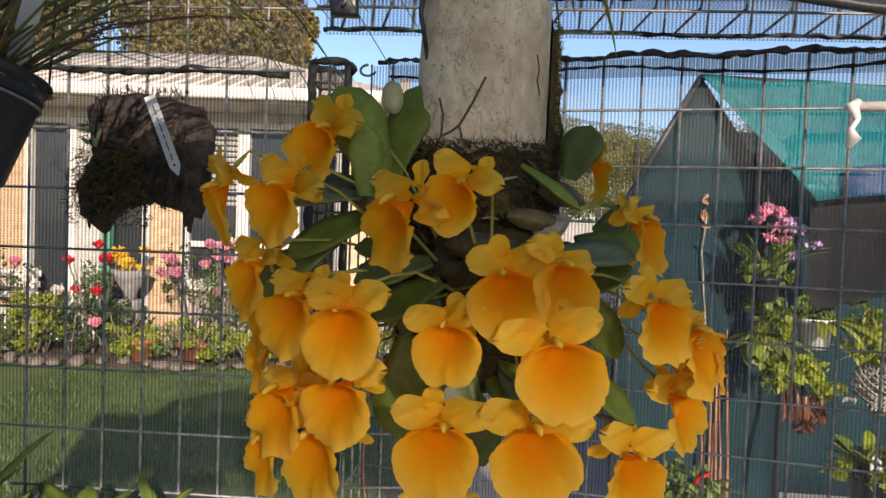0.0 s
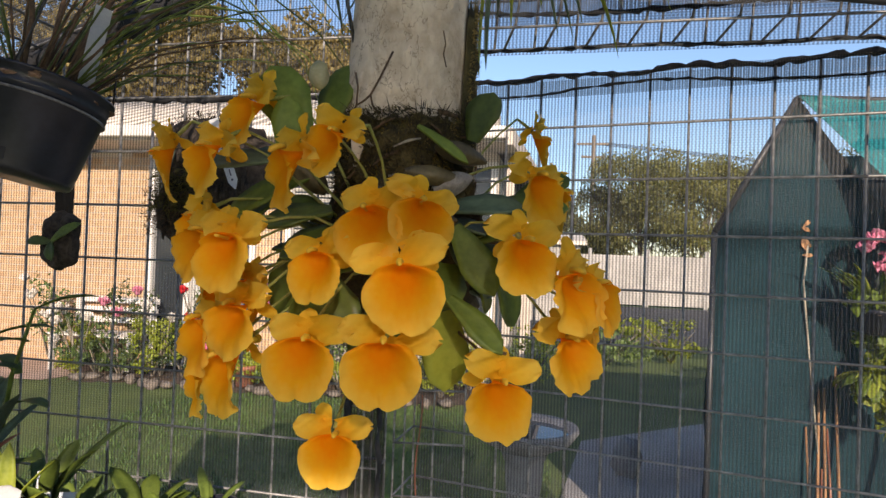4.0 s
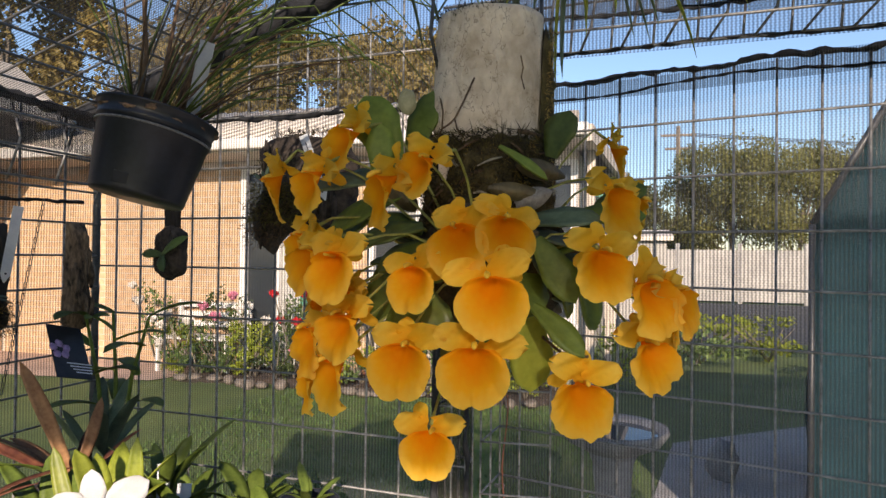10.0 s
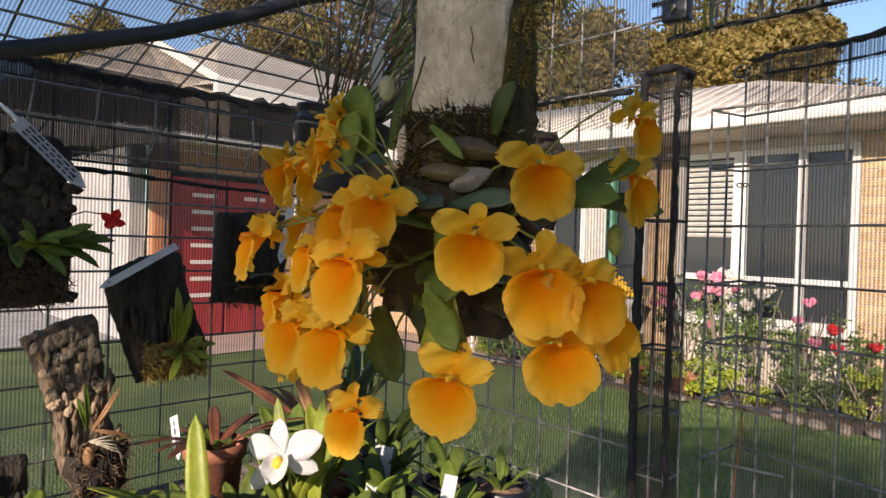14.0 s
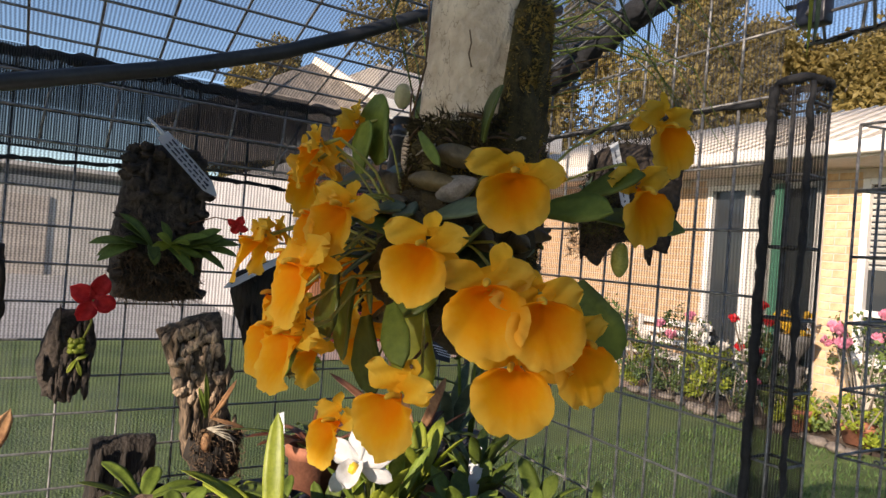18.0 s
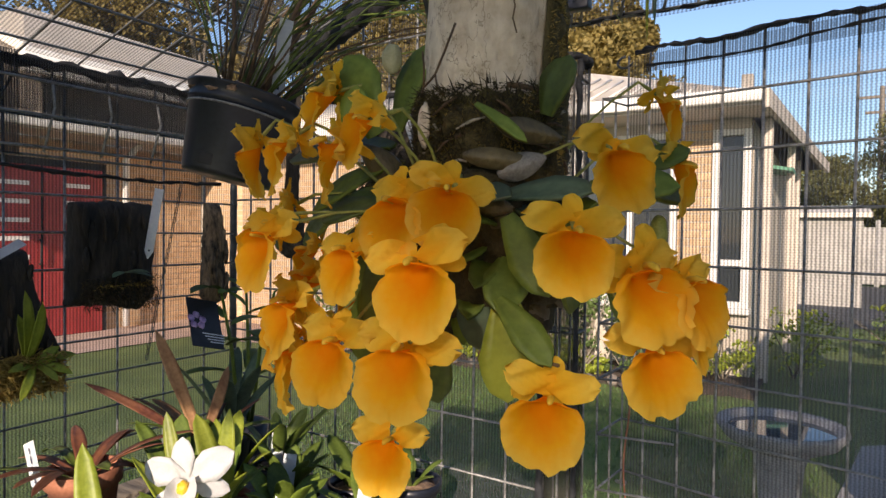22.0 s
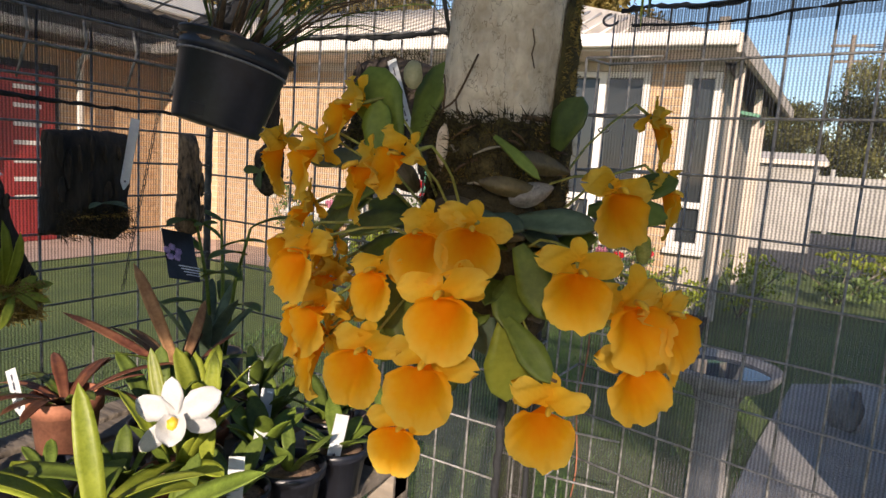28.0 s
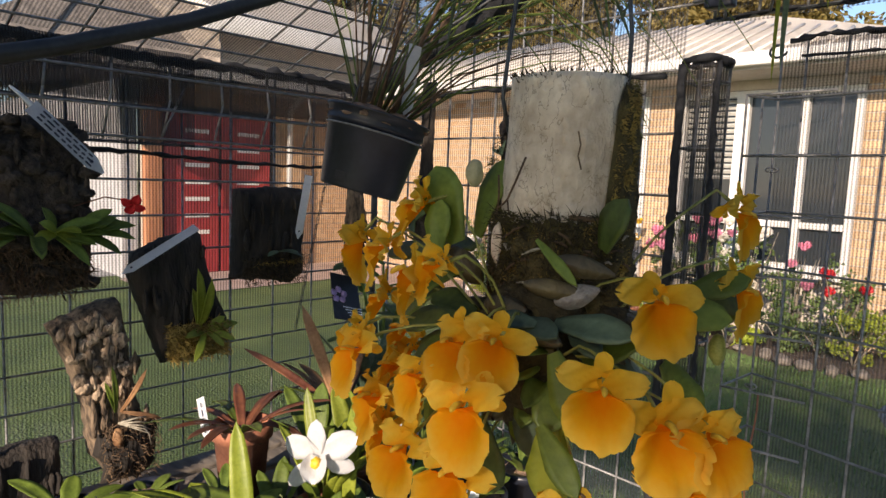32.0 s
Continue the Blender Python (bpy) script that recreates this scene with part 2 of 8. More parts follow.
M_MOSS_BROWN = surface("brown moss", (0.026, 0.021, 0.007), (0.105, 0.082, 0.028), 0.95, 170, 1.0)
M_MOSS_GOLD = surface("gold moss", (0.16, 0.10, 0.022), (0.52, 0.37, 0.09), 0.95, 140, 0.8)
M_ROOT = surface("root", (0.20, 0.18, 0.14), (0.46, 0.42, 0.34), 0.8, 150, 0.3)
M_ROOT_BROWN = surface("brown root", (0.05, 0.03, 0.02), (0.16, 0.10, 0.05), 0.85, 150, 0.3)
M_BARK_DARK = surface("dark bark", (0.004, 0.0035, 0.003), (0.040, 0.031, 0.024), 0.9, 30, 1.0, fine=5, stretch=(1, 1, 0.22))
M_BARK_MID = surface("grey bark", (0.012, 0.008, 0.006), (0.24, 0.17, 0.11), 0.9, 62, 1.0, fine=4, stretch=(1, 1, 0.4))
# flaky bark, its tan lightened for the sun on the log mount
M_BARK_SUNLIT = surface("sunlit tan bark", (0.10, 0.068, 0.045), (0.52, 0.39, 0.27), 0.9, 90, 1.0, fine=4, stretch=(1, 1, 0.5), vary=0.25)
M_CORK = surface("cork bark", (0.009, 0.007, 0.006), (0.075, 0.058, 0.046), 0.92, 40, 1.0, fine=4)
M_WIRE = surface("galvanised wire", (0.075, 0.075, 0.077), (0.33, 0.33, 0.325), 0.45, 60, 0.15, metal=0.3, stretch=(1, 1, 1))
M_WIRE_DARK = surface("weathered wire", (0.035, 0.038, 0.045), (0.10, 0.11, 0.12), 0.5, 60, 0.15, metal=0.5)
M_CLOTH = shade_cloth("black shade cloth", (0.028, 0.033, 0.038), 0.48, 330)
M_CLOTH_THIN = shade_cloth("thin shade cloth", (0.062, 0.068, 0.080), 0.36, 215)
M_CLOTH_COLUMN = shade_cloth("post shade cloth", (0.038, 0.034, 0.031), 0.50, 330)
M_CLOTH_GATE = shade_cloth("gate shade cloth", (0.085, 0.085, 0.090), 0.40, 215)
M_CLOTH_REAR = shade_cloth("rear shade cloth", (0.020, 0.023, 0.03), 0.82, 330)
M_CLOTH_POST = shade_cloth("doubled shade cloth", (0.02, 0.02, 0.022), 0.66, 330)
M_CLOTH_FOLD = surface("folded cloth", (0.006, 0.007, 0.009), (0.024, 0.026, 0.031), 0.85, 90, 0.8)
M_PIPE = surface("black polythene", (0.012, 0.014, 0.017), (0.035, 0.038, 0.042), 0.42, 40, 0.05)
M_POT_BLACK = surface("black plastic pot", (0.007, 0.0085, 0.014), (0.018, 0.021, 0.034), 0.34, 30, 0.06)
M_TERRACOTTA = surface("terracotta", (0.21, 0.075, 0.042), (0.37, 0.15, 0.085), 0.8, 40, 0.15)
M_POT_WHITE = surface("white plastic", (0.70, 0.70, 0.70), (0.85, 0.85, 0.85), 0.4, 30, 0.05)
M_TAG = surface("plant label", (0.66, 0.70, 0.76), (0.82, 0.85, 0.88), 0.45, 60, 0.04)
M_INK = surface("ink", (0.02, 0.025, 0.05), (0.05, 0.06, 0.10), 0.6, 80, 0)
M_CARD = surface("black card", (0.012, 0.012, 0.014), (0.03, 0.03, 0.035), 0.35, 60, 0.05)
M_LILAC = surface("lilac petals", (0.24, 0.14, 0.32), (0.50, 0.36, 0.58), 0.5, 200, 0)
M_WHITE_PETAL = surface("white petal", (0.54, 0.55, 0.57), (0.68, 0.68, 0.69), 0.5, 120, 0.1, through_light=0.35)
M_YELLOW = surface("yellow throat", (0.72, 0.40, 0.02), (0.85, 0.60, 0.06), 0.5, 200, 0.1, through_light=0.2)
M_RED_PETAL = surface("red petal", (0.55, 0.012, 0.02), (0.80, 0.04, 0.05), 0.45, 150, 0.1, through_light=0.4)
M_PINK = surface("pink petals", (0.62, 0.12, 0.26), (0.85, 0.42, 0.52), 0.6, 60, 0.2, through_light=0.35, vary=0.3)
M_ROSE_WHITE = surface("white rose", (0.72, 0.66, 0.60), (0.86, 0.83, 0.78), 0.6, 60, 0.2, through_light=0.35, vary=0.1)
M_SOIL = surface("bark chips", (0.10, 0.06, 0.04), (0.36, 0.24, 0.16), 0.95, 90, 0.9)
M_TIMBER = surface("grey timber", (0.10, 0.085, 0.07), (0.26, 0.22, 0.18), 0.8, 12, 0.4, stretch=(0.2, 1, 1))
M_GRASS = surface("lawn", (0.060, 0.100, 0.026), (0.135, 0.185, 0.052), 0.9, 1.6, 0.5, fine=30)
M_BLADE = surface("grass blade", (0.055, 0.11, 0.026), (0.13, 0.21, 0.06), 0.7, 8, 0, through_light=0.3, vary=0.2)
M_MULCH = surface("garden soil", (0.025, 0.018, 0.014), (0.10, 0.07, 0.05), 0.95, 9, 0.9)
M_CONCRETE = surface("concrete", (0.27, 0.26, 0.25), (0.42, 0.41, 0.39), 0.85, 3, 0.3, fine=20)
M_PAVING = surface("pink paving", (0.34, 0.25, 0.21), (0.50, 0.38, 0.32), 0.85, 3, 0.3, fine=20)
M_BRICK = surface("cream brick", (0.44, 0.275, 0.15), (0.63, 0.445, 0.275), 0.85, 9, 0.35, fine=12, vary=0.16)
M_MORTAR = surface("mortar", (0.38, 0.33, 0.27), (0.52, 0.46, 0.39), 0.9, 20, 0.3)
M_ROOF = surface("pale roof", (0.66, 0.60, 0.52), (0.78, 0.71, 0.62), 0.7, 2, 0.2, fine=14)
# dark bluish colour for the concrete drive that lies in shade
M_CONCRETE_SHADED = surface("shaded concrete", (0.045, 0.048, 0.055), (0.085, 0.09, 0.10), 0.9, 3, 0.3, fine=30)
M_BOARD = surface("weathered boards", (0.26, 0.235, 0.21), (0.40, 0.36, 0.32), 0.85, 5, 0.3, stretch=(1, 0.2, 1))
M_PAINT_WHITE = surface("white paint", (0.60, 0.58, 0.55), (0.74, 0.72, 0.69), 0.45, 6, 0.05)
M_SOFFIT = surface("soffit board", (0.46, 0.40, 0.34), (0.60, 0.53, 0.46), 0.7, 4, 0.1)
M_WALL_SHADED = surface("shaded white wall", (0.36, 0.35, 0.35), (0.48, 0.47, 0.47), 0.8, 3, 0.15)
M_DOOR_RED = surface("red door", (0.20, 0.018, 0.02), (0.34, 0.04, 0.04), 0.45, 6, 0.1, stretch=(1, 1, 0.2))
M_WOOD_ORANGE = surface("oiled timber", (0.34, 0.13, 0.06), (0.56, 0.26, 0.13), 0.55, 8, 0.25, stretch=(1, 1, 0.1))
M_GLASS = glass_pane("window glass", (0.03, 0.035, 0.04))
M_BLIND = surface("window blind", (0.34, 0.33, 0.31), (0.50, 0.49, 0.46), 0.7, 10, 0.05)
M_FENCE = surface("fence panel", (0.30, 0.29, 0.27), (0.44, 0.42, 0.39), 0.8, 2, 0.2)
M_TRUNK = surface("tree trunk", (0.10, 0.08, 0.06), (0.30, 0.26, 0.20), 0.9, 3, 0.6, stretch=(1, 1, 0.2))
M_TREE_GOLD = surface("gum leaves", (0.16, 0.125, 0.036), (0.36, 0.275, 0.085), 0.6, 0.7, 0, through_light=0.42, vary=0.3)
M_TREE_GREEN = surface("green leaves", (0.12, 0.13, 0.040), (0.28, 0.27, 0.09), 0.6, 0.7, 0, through_light=0.45, vary=0.3)
M_SHRUB = surface("shrub leaves", (0.05, 0.09, 0.025), (0.16, 0.22, 0.06), 0.6, 3, 0, through_light=0.3, vary=0.4)
M_TARP_TEAL = surface("teal tarpaulin", (0.012, 0.28, 0.33), (0.03, 0.43, 0.47), 0.5, 3, 0.3, through_light=0.35)
M_TARP_BLUE = surface("blue tarpaulin", (0.012, 0.09, 0.26), (0.025, 0.15, 0.38), 0.5, 3, 0.3, through_light=0.3)
M_TARP_DARK = surface("green shade cloth", (0.014, 0.060, 0.077), (0.032, 0.105, 0.130), 0.8, 4, 0.3, fine=40, through_light=0.25)
M_STONE = surface("cast stone", (0.17, 0.16, 0.155), (0.32, 0.31, 0.30), 0.85, 14, 0.4)
M_ROCK = surface("garden rock", (0.07, 0.058, 0.048), (0.22, 0.185, 0.155), 0.9, 6, 0.8)
M_WATER = glass_pane("still water", (0.05, 0.07, 0.09), 0.03)
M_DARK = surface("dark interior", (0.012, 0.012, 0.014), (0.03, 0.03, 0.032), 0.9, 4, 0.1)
M_POLE = surface("white stick", (0.62, 0.58, 0.55), (0.78, 0.75, 0.72), 0.5, 30, 0.1)
M_SKIN_GREEN = surface("green panel", (0.06, 0.20, 0.13), (0.10, 0.30, 0.20), 0.6, 5, 0.1)


# ---- mesh helpers ----
def part(name, bm, material, parent=None, label="", smooth=True):
    """Links a bmesh as one mesh object, under a thing or a part."""
    me = bpy.data.meshes.new(name)
    bm.to_mesh(me)
    bm.free()
    for p in me.polygons:
        p.use_smooth = smooth
    me.materials.append(material)
    ob = new(name, me)
    if parent:
        ob.parent = parent
    return tagged(ob, label)


def again(name, mesh, m, parent=None, material=None):
    """A further object on a mesh that exists already, at the pose m."""
    ob = new(name, mesh)
    ob.parent = parent
    ob.matrix_basis = m
    return ob


def thing(name, label, category, at=(0, 0, 0), group="", kind=""):
    ob = new(name)
    ob.location = at
    ob.empty_display_size = 0.02
    return tagged(ob, label, category, group, kind)


def box(bm, size, at=(0, 0, 0), turn=(0, 0, 0), bevel=0.0):
    r = bmesh.ops.create_cube(bm, size=1, matrix=pose(*at, *turn) @ Matrix.Diagonal((*size, 1)))
    if bevel:
        edges = list({e for v in r["verts"] for e in v.link_edges})
        bmesh.ops.bevel(bm, geom=edges, offset=bevel, segments=2, affect="EDGES", profile=0.5)
    return bm


def tube(bm, pts, radii, sides=8, caps=True):
    """A round tube through the points; radii is one number or one for each point."""
    pts = [Vector(p) for p in pts]
    if isinstance(radii, (int, float)):
        radii = [radii] * len(pts)
    rings, side = [], None
    for i, p in enumerate(pts):
        d = (pts[min(i + 1, len(pts) - 1)] - pts[max(i - 1, 0)]).normalized()
        if side is None or abs(side.dot(d)) > 0.99:
            side = d.orthogonal().normalized()
        side = (side - d * side.dot(d)).normalized()
        up = d.cross(side)
        rings.append([bm.verts.new(p + radii[i] * (math.cos(a) * side + math.sin(a) * up)) for a in [k * math.tau / sides for k in range(sides)]])
    for a, b in zip(rings, rings[1:]):
        for k in range(sides):
            bm.faces.new((a[k], a[(k + 1) % sides], b[(k + 1) % sides], b[k]))
    if caps:
        bm.faces.new(rings[0][::-1])
        bm.faces.new(rings[-1])
    return bm


def lathe(bm, profile, sides=24, at=(0, 0, 0)):
    """A turned shape from (radius, height) pairs."""
    at, rings = Vector(at), []
    for r, z in profile:
        rings.append([bm.verts.new(at + Vector((r * math.cos(k * math.tau / sides), r * math.sin(k * math.tau / sides), z))) for k in range(sides)])
    for a, b in zip(rings, rings[1:]):
        for k in range(sides):
            bm.faces.new((a[k], a[(k + 1) % sides], b[(k + 1) % sides], b[k]))
    return bm


def blade(bm, length, width, bend=0.3, fold=0.25, tip=0.5, steps=8, thick=0.0006, m=Matrix(), base=0.25, twist=0.0):
    """A leaf blade along +y with its face to +z: tapered, folded along the midrib, drooping by bend, and with thickness."""
    rows = []
    for i in range(steps + 1):
        t = i / steps
        w = width / 2 * (base + (1 - base) * math.sin(min(1, t / (1 - tip * 0.5)) * math.pi / 2)) if t < 1 - tip else width / 2 * math.sqrt(max(0.0, 1 - ((t - (1 - tip)) / tip) ** 2)) + width * 0.01
        a = bend * t
        y, z = length * (math.sin(a) / a * t if a else t), -length * t * math.sin(a) * 0.6
        c, s = math.cos(twist * t), math.sin(twist * t)
        f = fold * w
        rows.append([m @ Vector((x * c - zz * s, y, z + x * s + zz * c)) for x, zz in ((-w, f), (-w * 0.5, f * 0.35), (0, 0), (w * 0.5, f * 0.35), (w, f))])
    nrm = (m.to_3x3() @ Vector((0, 0, 1))).normalized() * thick
    top = [[bm.verts.new(p) for p in r] for r in rows]
    low = [[bm.verts.new(p - nrm) for p in r] for r in rows]
    for i in range(steps):
        for k in range(4):
            bm.faces.new((top[i][k], top[i][k + 1], top[i + 1][k + 1], top[i + 1][k]))
            bm.faces.new((low[i][k], low[i + 1][k], low[i + 1][k + 1], low[i][k + 1]))
        bm.faces.new((top[i][0], top[i + 1][0], low[i + 1][0], low[i][0]))
        bm.faces.new((top[i][4], low[i][4], low[i + 1][4], top[i + 1][4]))
    return bm


def towards(at, direction, face=(0, 0, 1), roll=0):
    """A pose at a point whose +y runs along direction and whose +z leans towards face."""
    y = Vector(direction).normalized()
    x = y.cross(Vector(face))
    if x.length < 1e-4:
        x = y.orthogonal()
    x.normalize()
    m = Matrix((x, y, x.cross(y))).transposed().to_4x4()
    return Matrix.Translation(at) @ m @ pose(0, 0, 0, 0, roll, 0)


def lump(bm, size, at=(0, 0, 0), rough=0.3, freq=3.0, detail=3, seed=0.0):
    """An uneven rounded body: a sphere pushed in and out by noise."""
    r = bmesh.ops.create_icosphere(bm, subdivisions=detail, radius=1)
    at = Vector(at)
    for v in r["verts"]:
        d = noise.noise(v.co * freq + Vector((seed, seed * 2, 0))) * rough + noise.noise(v.co * freq * 3 + Vector((0, seed, 0))) * rough * 0.4
        c = v.co * (1 + d)
        v.co = at + Vector((c.x * size[0], c.y * size[1], c.z * size[2]))
    return bm


def sheet(name, corner, u, v, nu, nv, material, parent=None, wave=0.0, label=""):
    """A cloth sheet from a corner along u and v, with uv in metres and slight billows."""
    corner, u, v = Vector(corner), Vector(u), Vector(v)
    bm = bmesh.new()
    uvl = bm.loops.layers.uv.new("uv")
    n = u.cross(v).normalized()
    grid = {}
    for i in range(nu + 1):
        for j in range(nv + 1):
            p = corner + u * (i / nu) + v * (j / nv)
            p += n * wave * noise.noise(p * 4.0)
            grid[i, j] = bm.verts.new(p)
    for i in range(nu):
        for j in range(nv):
            f = bm.faces.new((grid[i, j], grid[i + 1, j], grid[i + 1, j + 1], grid[i, j + 1]))
            for lp, (a, b) in zip(f.loops, ((i, j), (i + 1, j), (i + 1, j + 1), (i, j + 1))):
                lp[uvl].uv = (u.length * a / nu, v.length * b / nv)
    return part(name, bm, material, parent, label)


# ---- the shade house: welded-mesh panels under shade cloth ----
WIRE_R = 0.0017
wire_meshes = {}


def wire_mesh(length):
    key = round(length, 3)
    if key not in wire_meshes:
        bm = tube(bmesh.new(), [(0, 0, 0), (0, 0, length * 0.33), (0, 0, length * 0.66), (0, 0, length)], WIRE_R, 6)
        me = bpy.data.meshes.new("wire")
        bm.to_mesh(me)
        bm.free()
        for p in me.polygons:
            p.use_smooth = True
        me.materials.append(M_WIRE)
        wire_meshes[key] = me
    return wire_meshes[key]


def wire(a, b, parent):
    a, b = Vector(a), Vector(b)
    m = Matrix.Translation(a) @ (b - a).to_track_quat("Z", "Y").to_matrix().to_4x4()
    return again("wire", wire_mesh((b - a).length), m, parent)


def mesh_panel(parent, origin, along, up, us, vs, u_span, v_span):
    """Welded mesh: wires along up at each u of us, and along at each v of vs, lying one behind the other."""
    o, a, u = Vector(origin), Vector(along).normalized(), Vector(up).normalized()
    n = a.cross(u) * WIRE_R * 1.7
    for s in us:
        wire(o + a * s + u * v_span[0], o + a * s + u * v_span[1], parent)
    for s in vs:
        wire(o + a * u_span[0] + u * s + n, o + a * u_span[1] + u * s + n, parent)


def steps_between(first, step, low, high):
    k = math.ceil((low - first) / step)
    out = []
    while first + k * step <= high + 1e-6:
        out.append(first + k * step)
        k += 1
    return out


BACK_O, BACK_A = Vector((-0.397, 0.567, 0)), Vector((0.9987, -0.0506, 0))
GATE_O, GATE_A = Vector((-0.132, 0.726, 0)), Vector((0.9724, -0.2334, 0))
LEFT_O, LEFT_A = Vector((-0.80, 0.10, 0)), Vector((0.014, 0.9999, 0))
ROOF_SLOPE = math.tan(radians(18.6))
EAVE_Z = 1.692

# back panel, from the corner to the post
wall_back = thing("wall_back", "welded wire mesh wall panel backed with dark shade cloth", "mesh wall", kind="structure")
mesh_panel(wall_back, BACK_O, BACK_A, (0, 0, 1), steps_between(-0.1166, 0.05, -0.40, 0.18), steps_between(1.2312, 0.075, 0.02, 1.69), (-0.40, 0.18), (0.02, 1.69))
for s in steps_between(-0.1166, 0.05, -0.40, 0.18):
    x = BACK_O.x + s * BACK_A.x
    wire((x, BACK_O.y + s * BACK_A.y, 1.69), (x, BACK_O.y + s * BACK_A.y, 1.692 + (x + 0.8) * ROOF_SLOPE), wall_back)
for z in steps_between(1.7562, 0.075, 1.70, 1.90):
    x0 = max(-0.80, -0.80 + (z - 1.692) / ROOF_SLOPE)
    s0 = (x0 - BACK_O.x) / BACK_A.x
    wire(BACK_O + BACK_A * s0 + Vector((0, 0, z)), BACK_O + BACK_A * 0.21 + Vector((0, 0, z)), wall_back)
sheet("shade_cloth", BACK_O + BACK_A * -0.40 + Vector((0, 0.008, 0.0)), BACK_A * 0.58, (0, 0, 1.95), 16, 30, M_CLOTH_THIN, wall_back, 0.004)

# left wall
wall_left = thing("wall_left", "welded wire mesh wall hung with mounted orchids", "mesh wall", kind="structure")
mesh_panel(wall_left, LEFT_O, LEFT_A, (0, 0, 1), steps_between(-0.1861, 0.075, -1.6, 0.47), steps_between(1.1226, 0.05, 0.02, 1.69), (-1.6, 0.48), (0.02, 1.692))
sheet("shade_cloth", LEFT_O + LEFT_A * -1.6 + Vector((-0.008, 0, 0)), LEFT_A * 2.08, (0, 0, 1.69), 30, 24, M_CLOTH_THIN, wall_left, 0.004)

# roof
roof = thing("roof", "low sloping mesh roof covered with shade cloth", "mesh roof", kind="structure")
ROOF_U = Vector((1, 0, ROOF_SLOPE)).normalized()
mesh_panel(roof, (-0.80, 0, 1.694), (0, 1, 0), ROOF_U, steps_between(0.0, 0.075, -1.5, 0.56), steps_between(0.05, 0.05, 0, 1.3), (-1.5, 0.57), (0, 1.3))
sheet("shade_cloth", Vector((-0.80, -1.5, 1.704)), Vector((0, 2.07, 0)), ROOF_U * 1.3, 24, 18, M_CLOTH_THIN, roof, 0.006)


def rope(name, pts, radius, material, parent, rough=0.5, sides=7, seed=1.0, label=""):
    """A ragged rolled edge of cloth: a tube whose line and girth wander."""
    fine_pts, rad = [], []
    pts = [Vector(p) for p in pts]
    for a, b in zip(pts, pts[1:]):
        n = max(3, int((b - a).length / 0.008))
        for i in range(n):
            p = a.lerp(b, i / n)
            q = p * 60 + Vector((seed, 0, seed))
            fine_pts.append(p + Vector((noise.noise(q), noise.noise(q + Vector((9, 0, 0))), noise.noise(q + Vector((0, 9, 0))))) * radius * rough)
            rad.append(radius * (1 + rough * 0.9 * noise.noise(p * 90 + Vector((seed, seed, 0)))))
    fine_pts.append(pts[-1])
    rad.append(radius)
    return part(name, tube(bmesh.new(), fine_pts, rad, sides), material, parent, label)


def up(p, z):
    return Vector((p[0], p[1], z))


def back_at(s, z):
    return BACK_O + BACK_A * s + Vector((0, 0, z))


def gate_at(s, z):
    return GATE_O + GATE_A * s + Vector((0, 0, z))


# selvages and folds of the cloth on the back panel
rope("cloth_edge", [back_at(s, 1.679 + 0.003 * math.sin(s * 30)) for s in [-0.40 + 0.04 * k for k in range(15)]], 0.0042, M_CLOTH_FOLD, wall_back, 0.7)
rope("cloth_roll", [(-0.80, 0.552, 1.688), (-0.66, 0.548, 1.733), (-0.5, 0.545, 1.79), (-0.37, 0.54, 1.835), (-0.22, 0.535, 1.885)], 0.017, M_CLOTH_FOLD, wall_back, 0.5, 10)
rope("cloth_edge", [(-0.80, 0.545, 1.70), (-0.6, 0.54, 1.772), (-0.4, 0.535, 1.842), (-0.2, 0.53, 1.91)], 0.005, M_CLOTH_FOLD, wall_back, 0.8, seed=4)

# doubled dark flap and bent mesh edge along the top of the left wall
sheet("cloth_flap", (-0.790, -1.5, 1.562), (0.02, 1.72, 0.008), (0, 0, 0.128), 34, 5, M_CLOTH_REAR, wall_left, 0.012)
sheet("cloth_flap", (-0.770, 0.22, 1.578), (0.003, 0.34, 0.004), (0, 0, 0.112), 8, 5, M_CLOTH, wall_left, 0.012)
sheet("cloth_flap", (-0.782, -1.5, 1.622), (0.02, 2.06, 0.004), (0, 0, 0.066), 40, 4, M_CLOTH_POST, wall_left, 0.010)
rope("cloth_roll", [(-0.785, -1.5 + 0.12 * k, 1.690 + 0.004 * math.sin(k * 1.7)) for k in range(18)], 0.0075, M_CLOTH_FOLD, wall_left, 0.7, seed=2)
rope("cloth_edge", [(-0.786, -1.5 + 0.12 * k, 1.556 + 0.006 * math.sin(k * 1.1)) for k in range(18)], 0.0030, M_CLOTH_FOLD, wall_left, 0.8, seed=3)
for z, x in ((1.655, -0.755), (1.612, -0.748), (1.575, -0.765)):
    wire((x, -1.5, z), (x + 0.02, 0.55, z + 0.004), wall_left)
for y in steps_between(0.02, 0.075, -1.4, 0.54):
    wire((-0.765, y, 1.575), (-0.750, y + 0.006, 1.63), wall_left)
    wire((-0.750, y + 0.006, 1.63), (-0.785, y + 0.02, 1.690), wall_left)
    if random.random() < 0.5:
        wire((-0.765, y, 1.58), (-0.78, y + 0.05, 1.675), wall_left)

# corner upright
rope("corner_cloth", [(-0.795, 0.575, 0.02), (-0.797, 0.577, 0.9), (-0.793, 0.574, 1.69)], 0.006, M_WIRE_DARK, wall_left, 0.15)


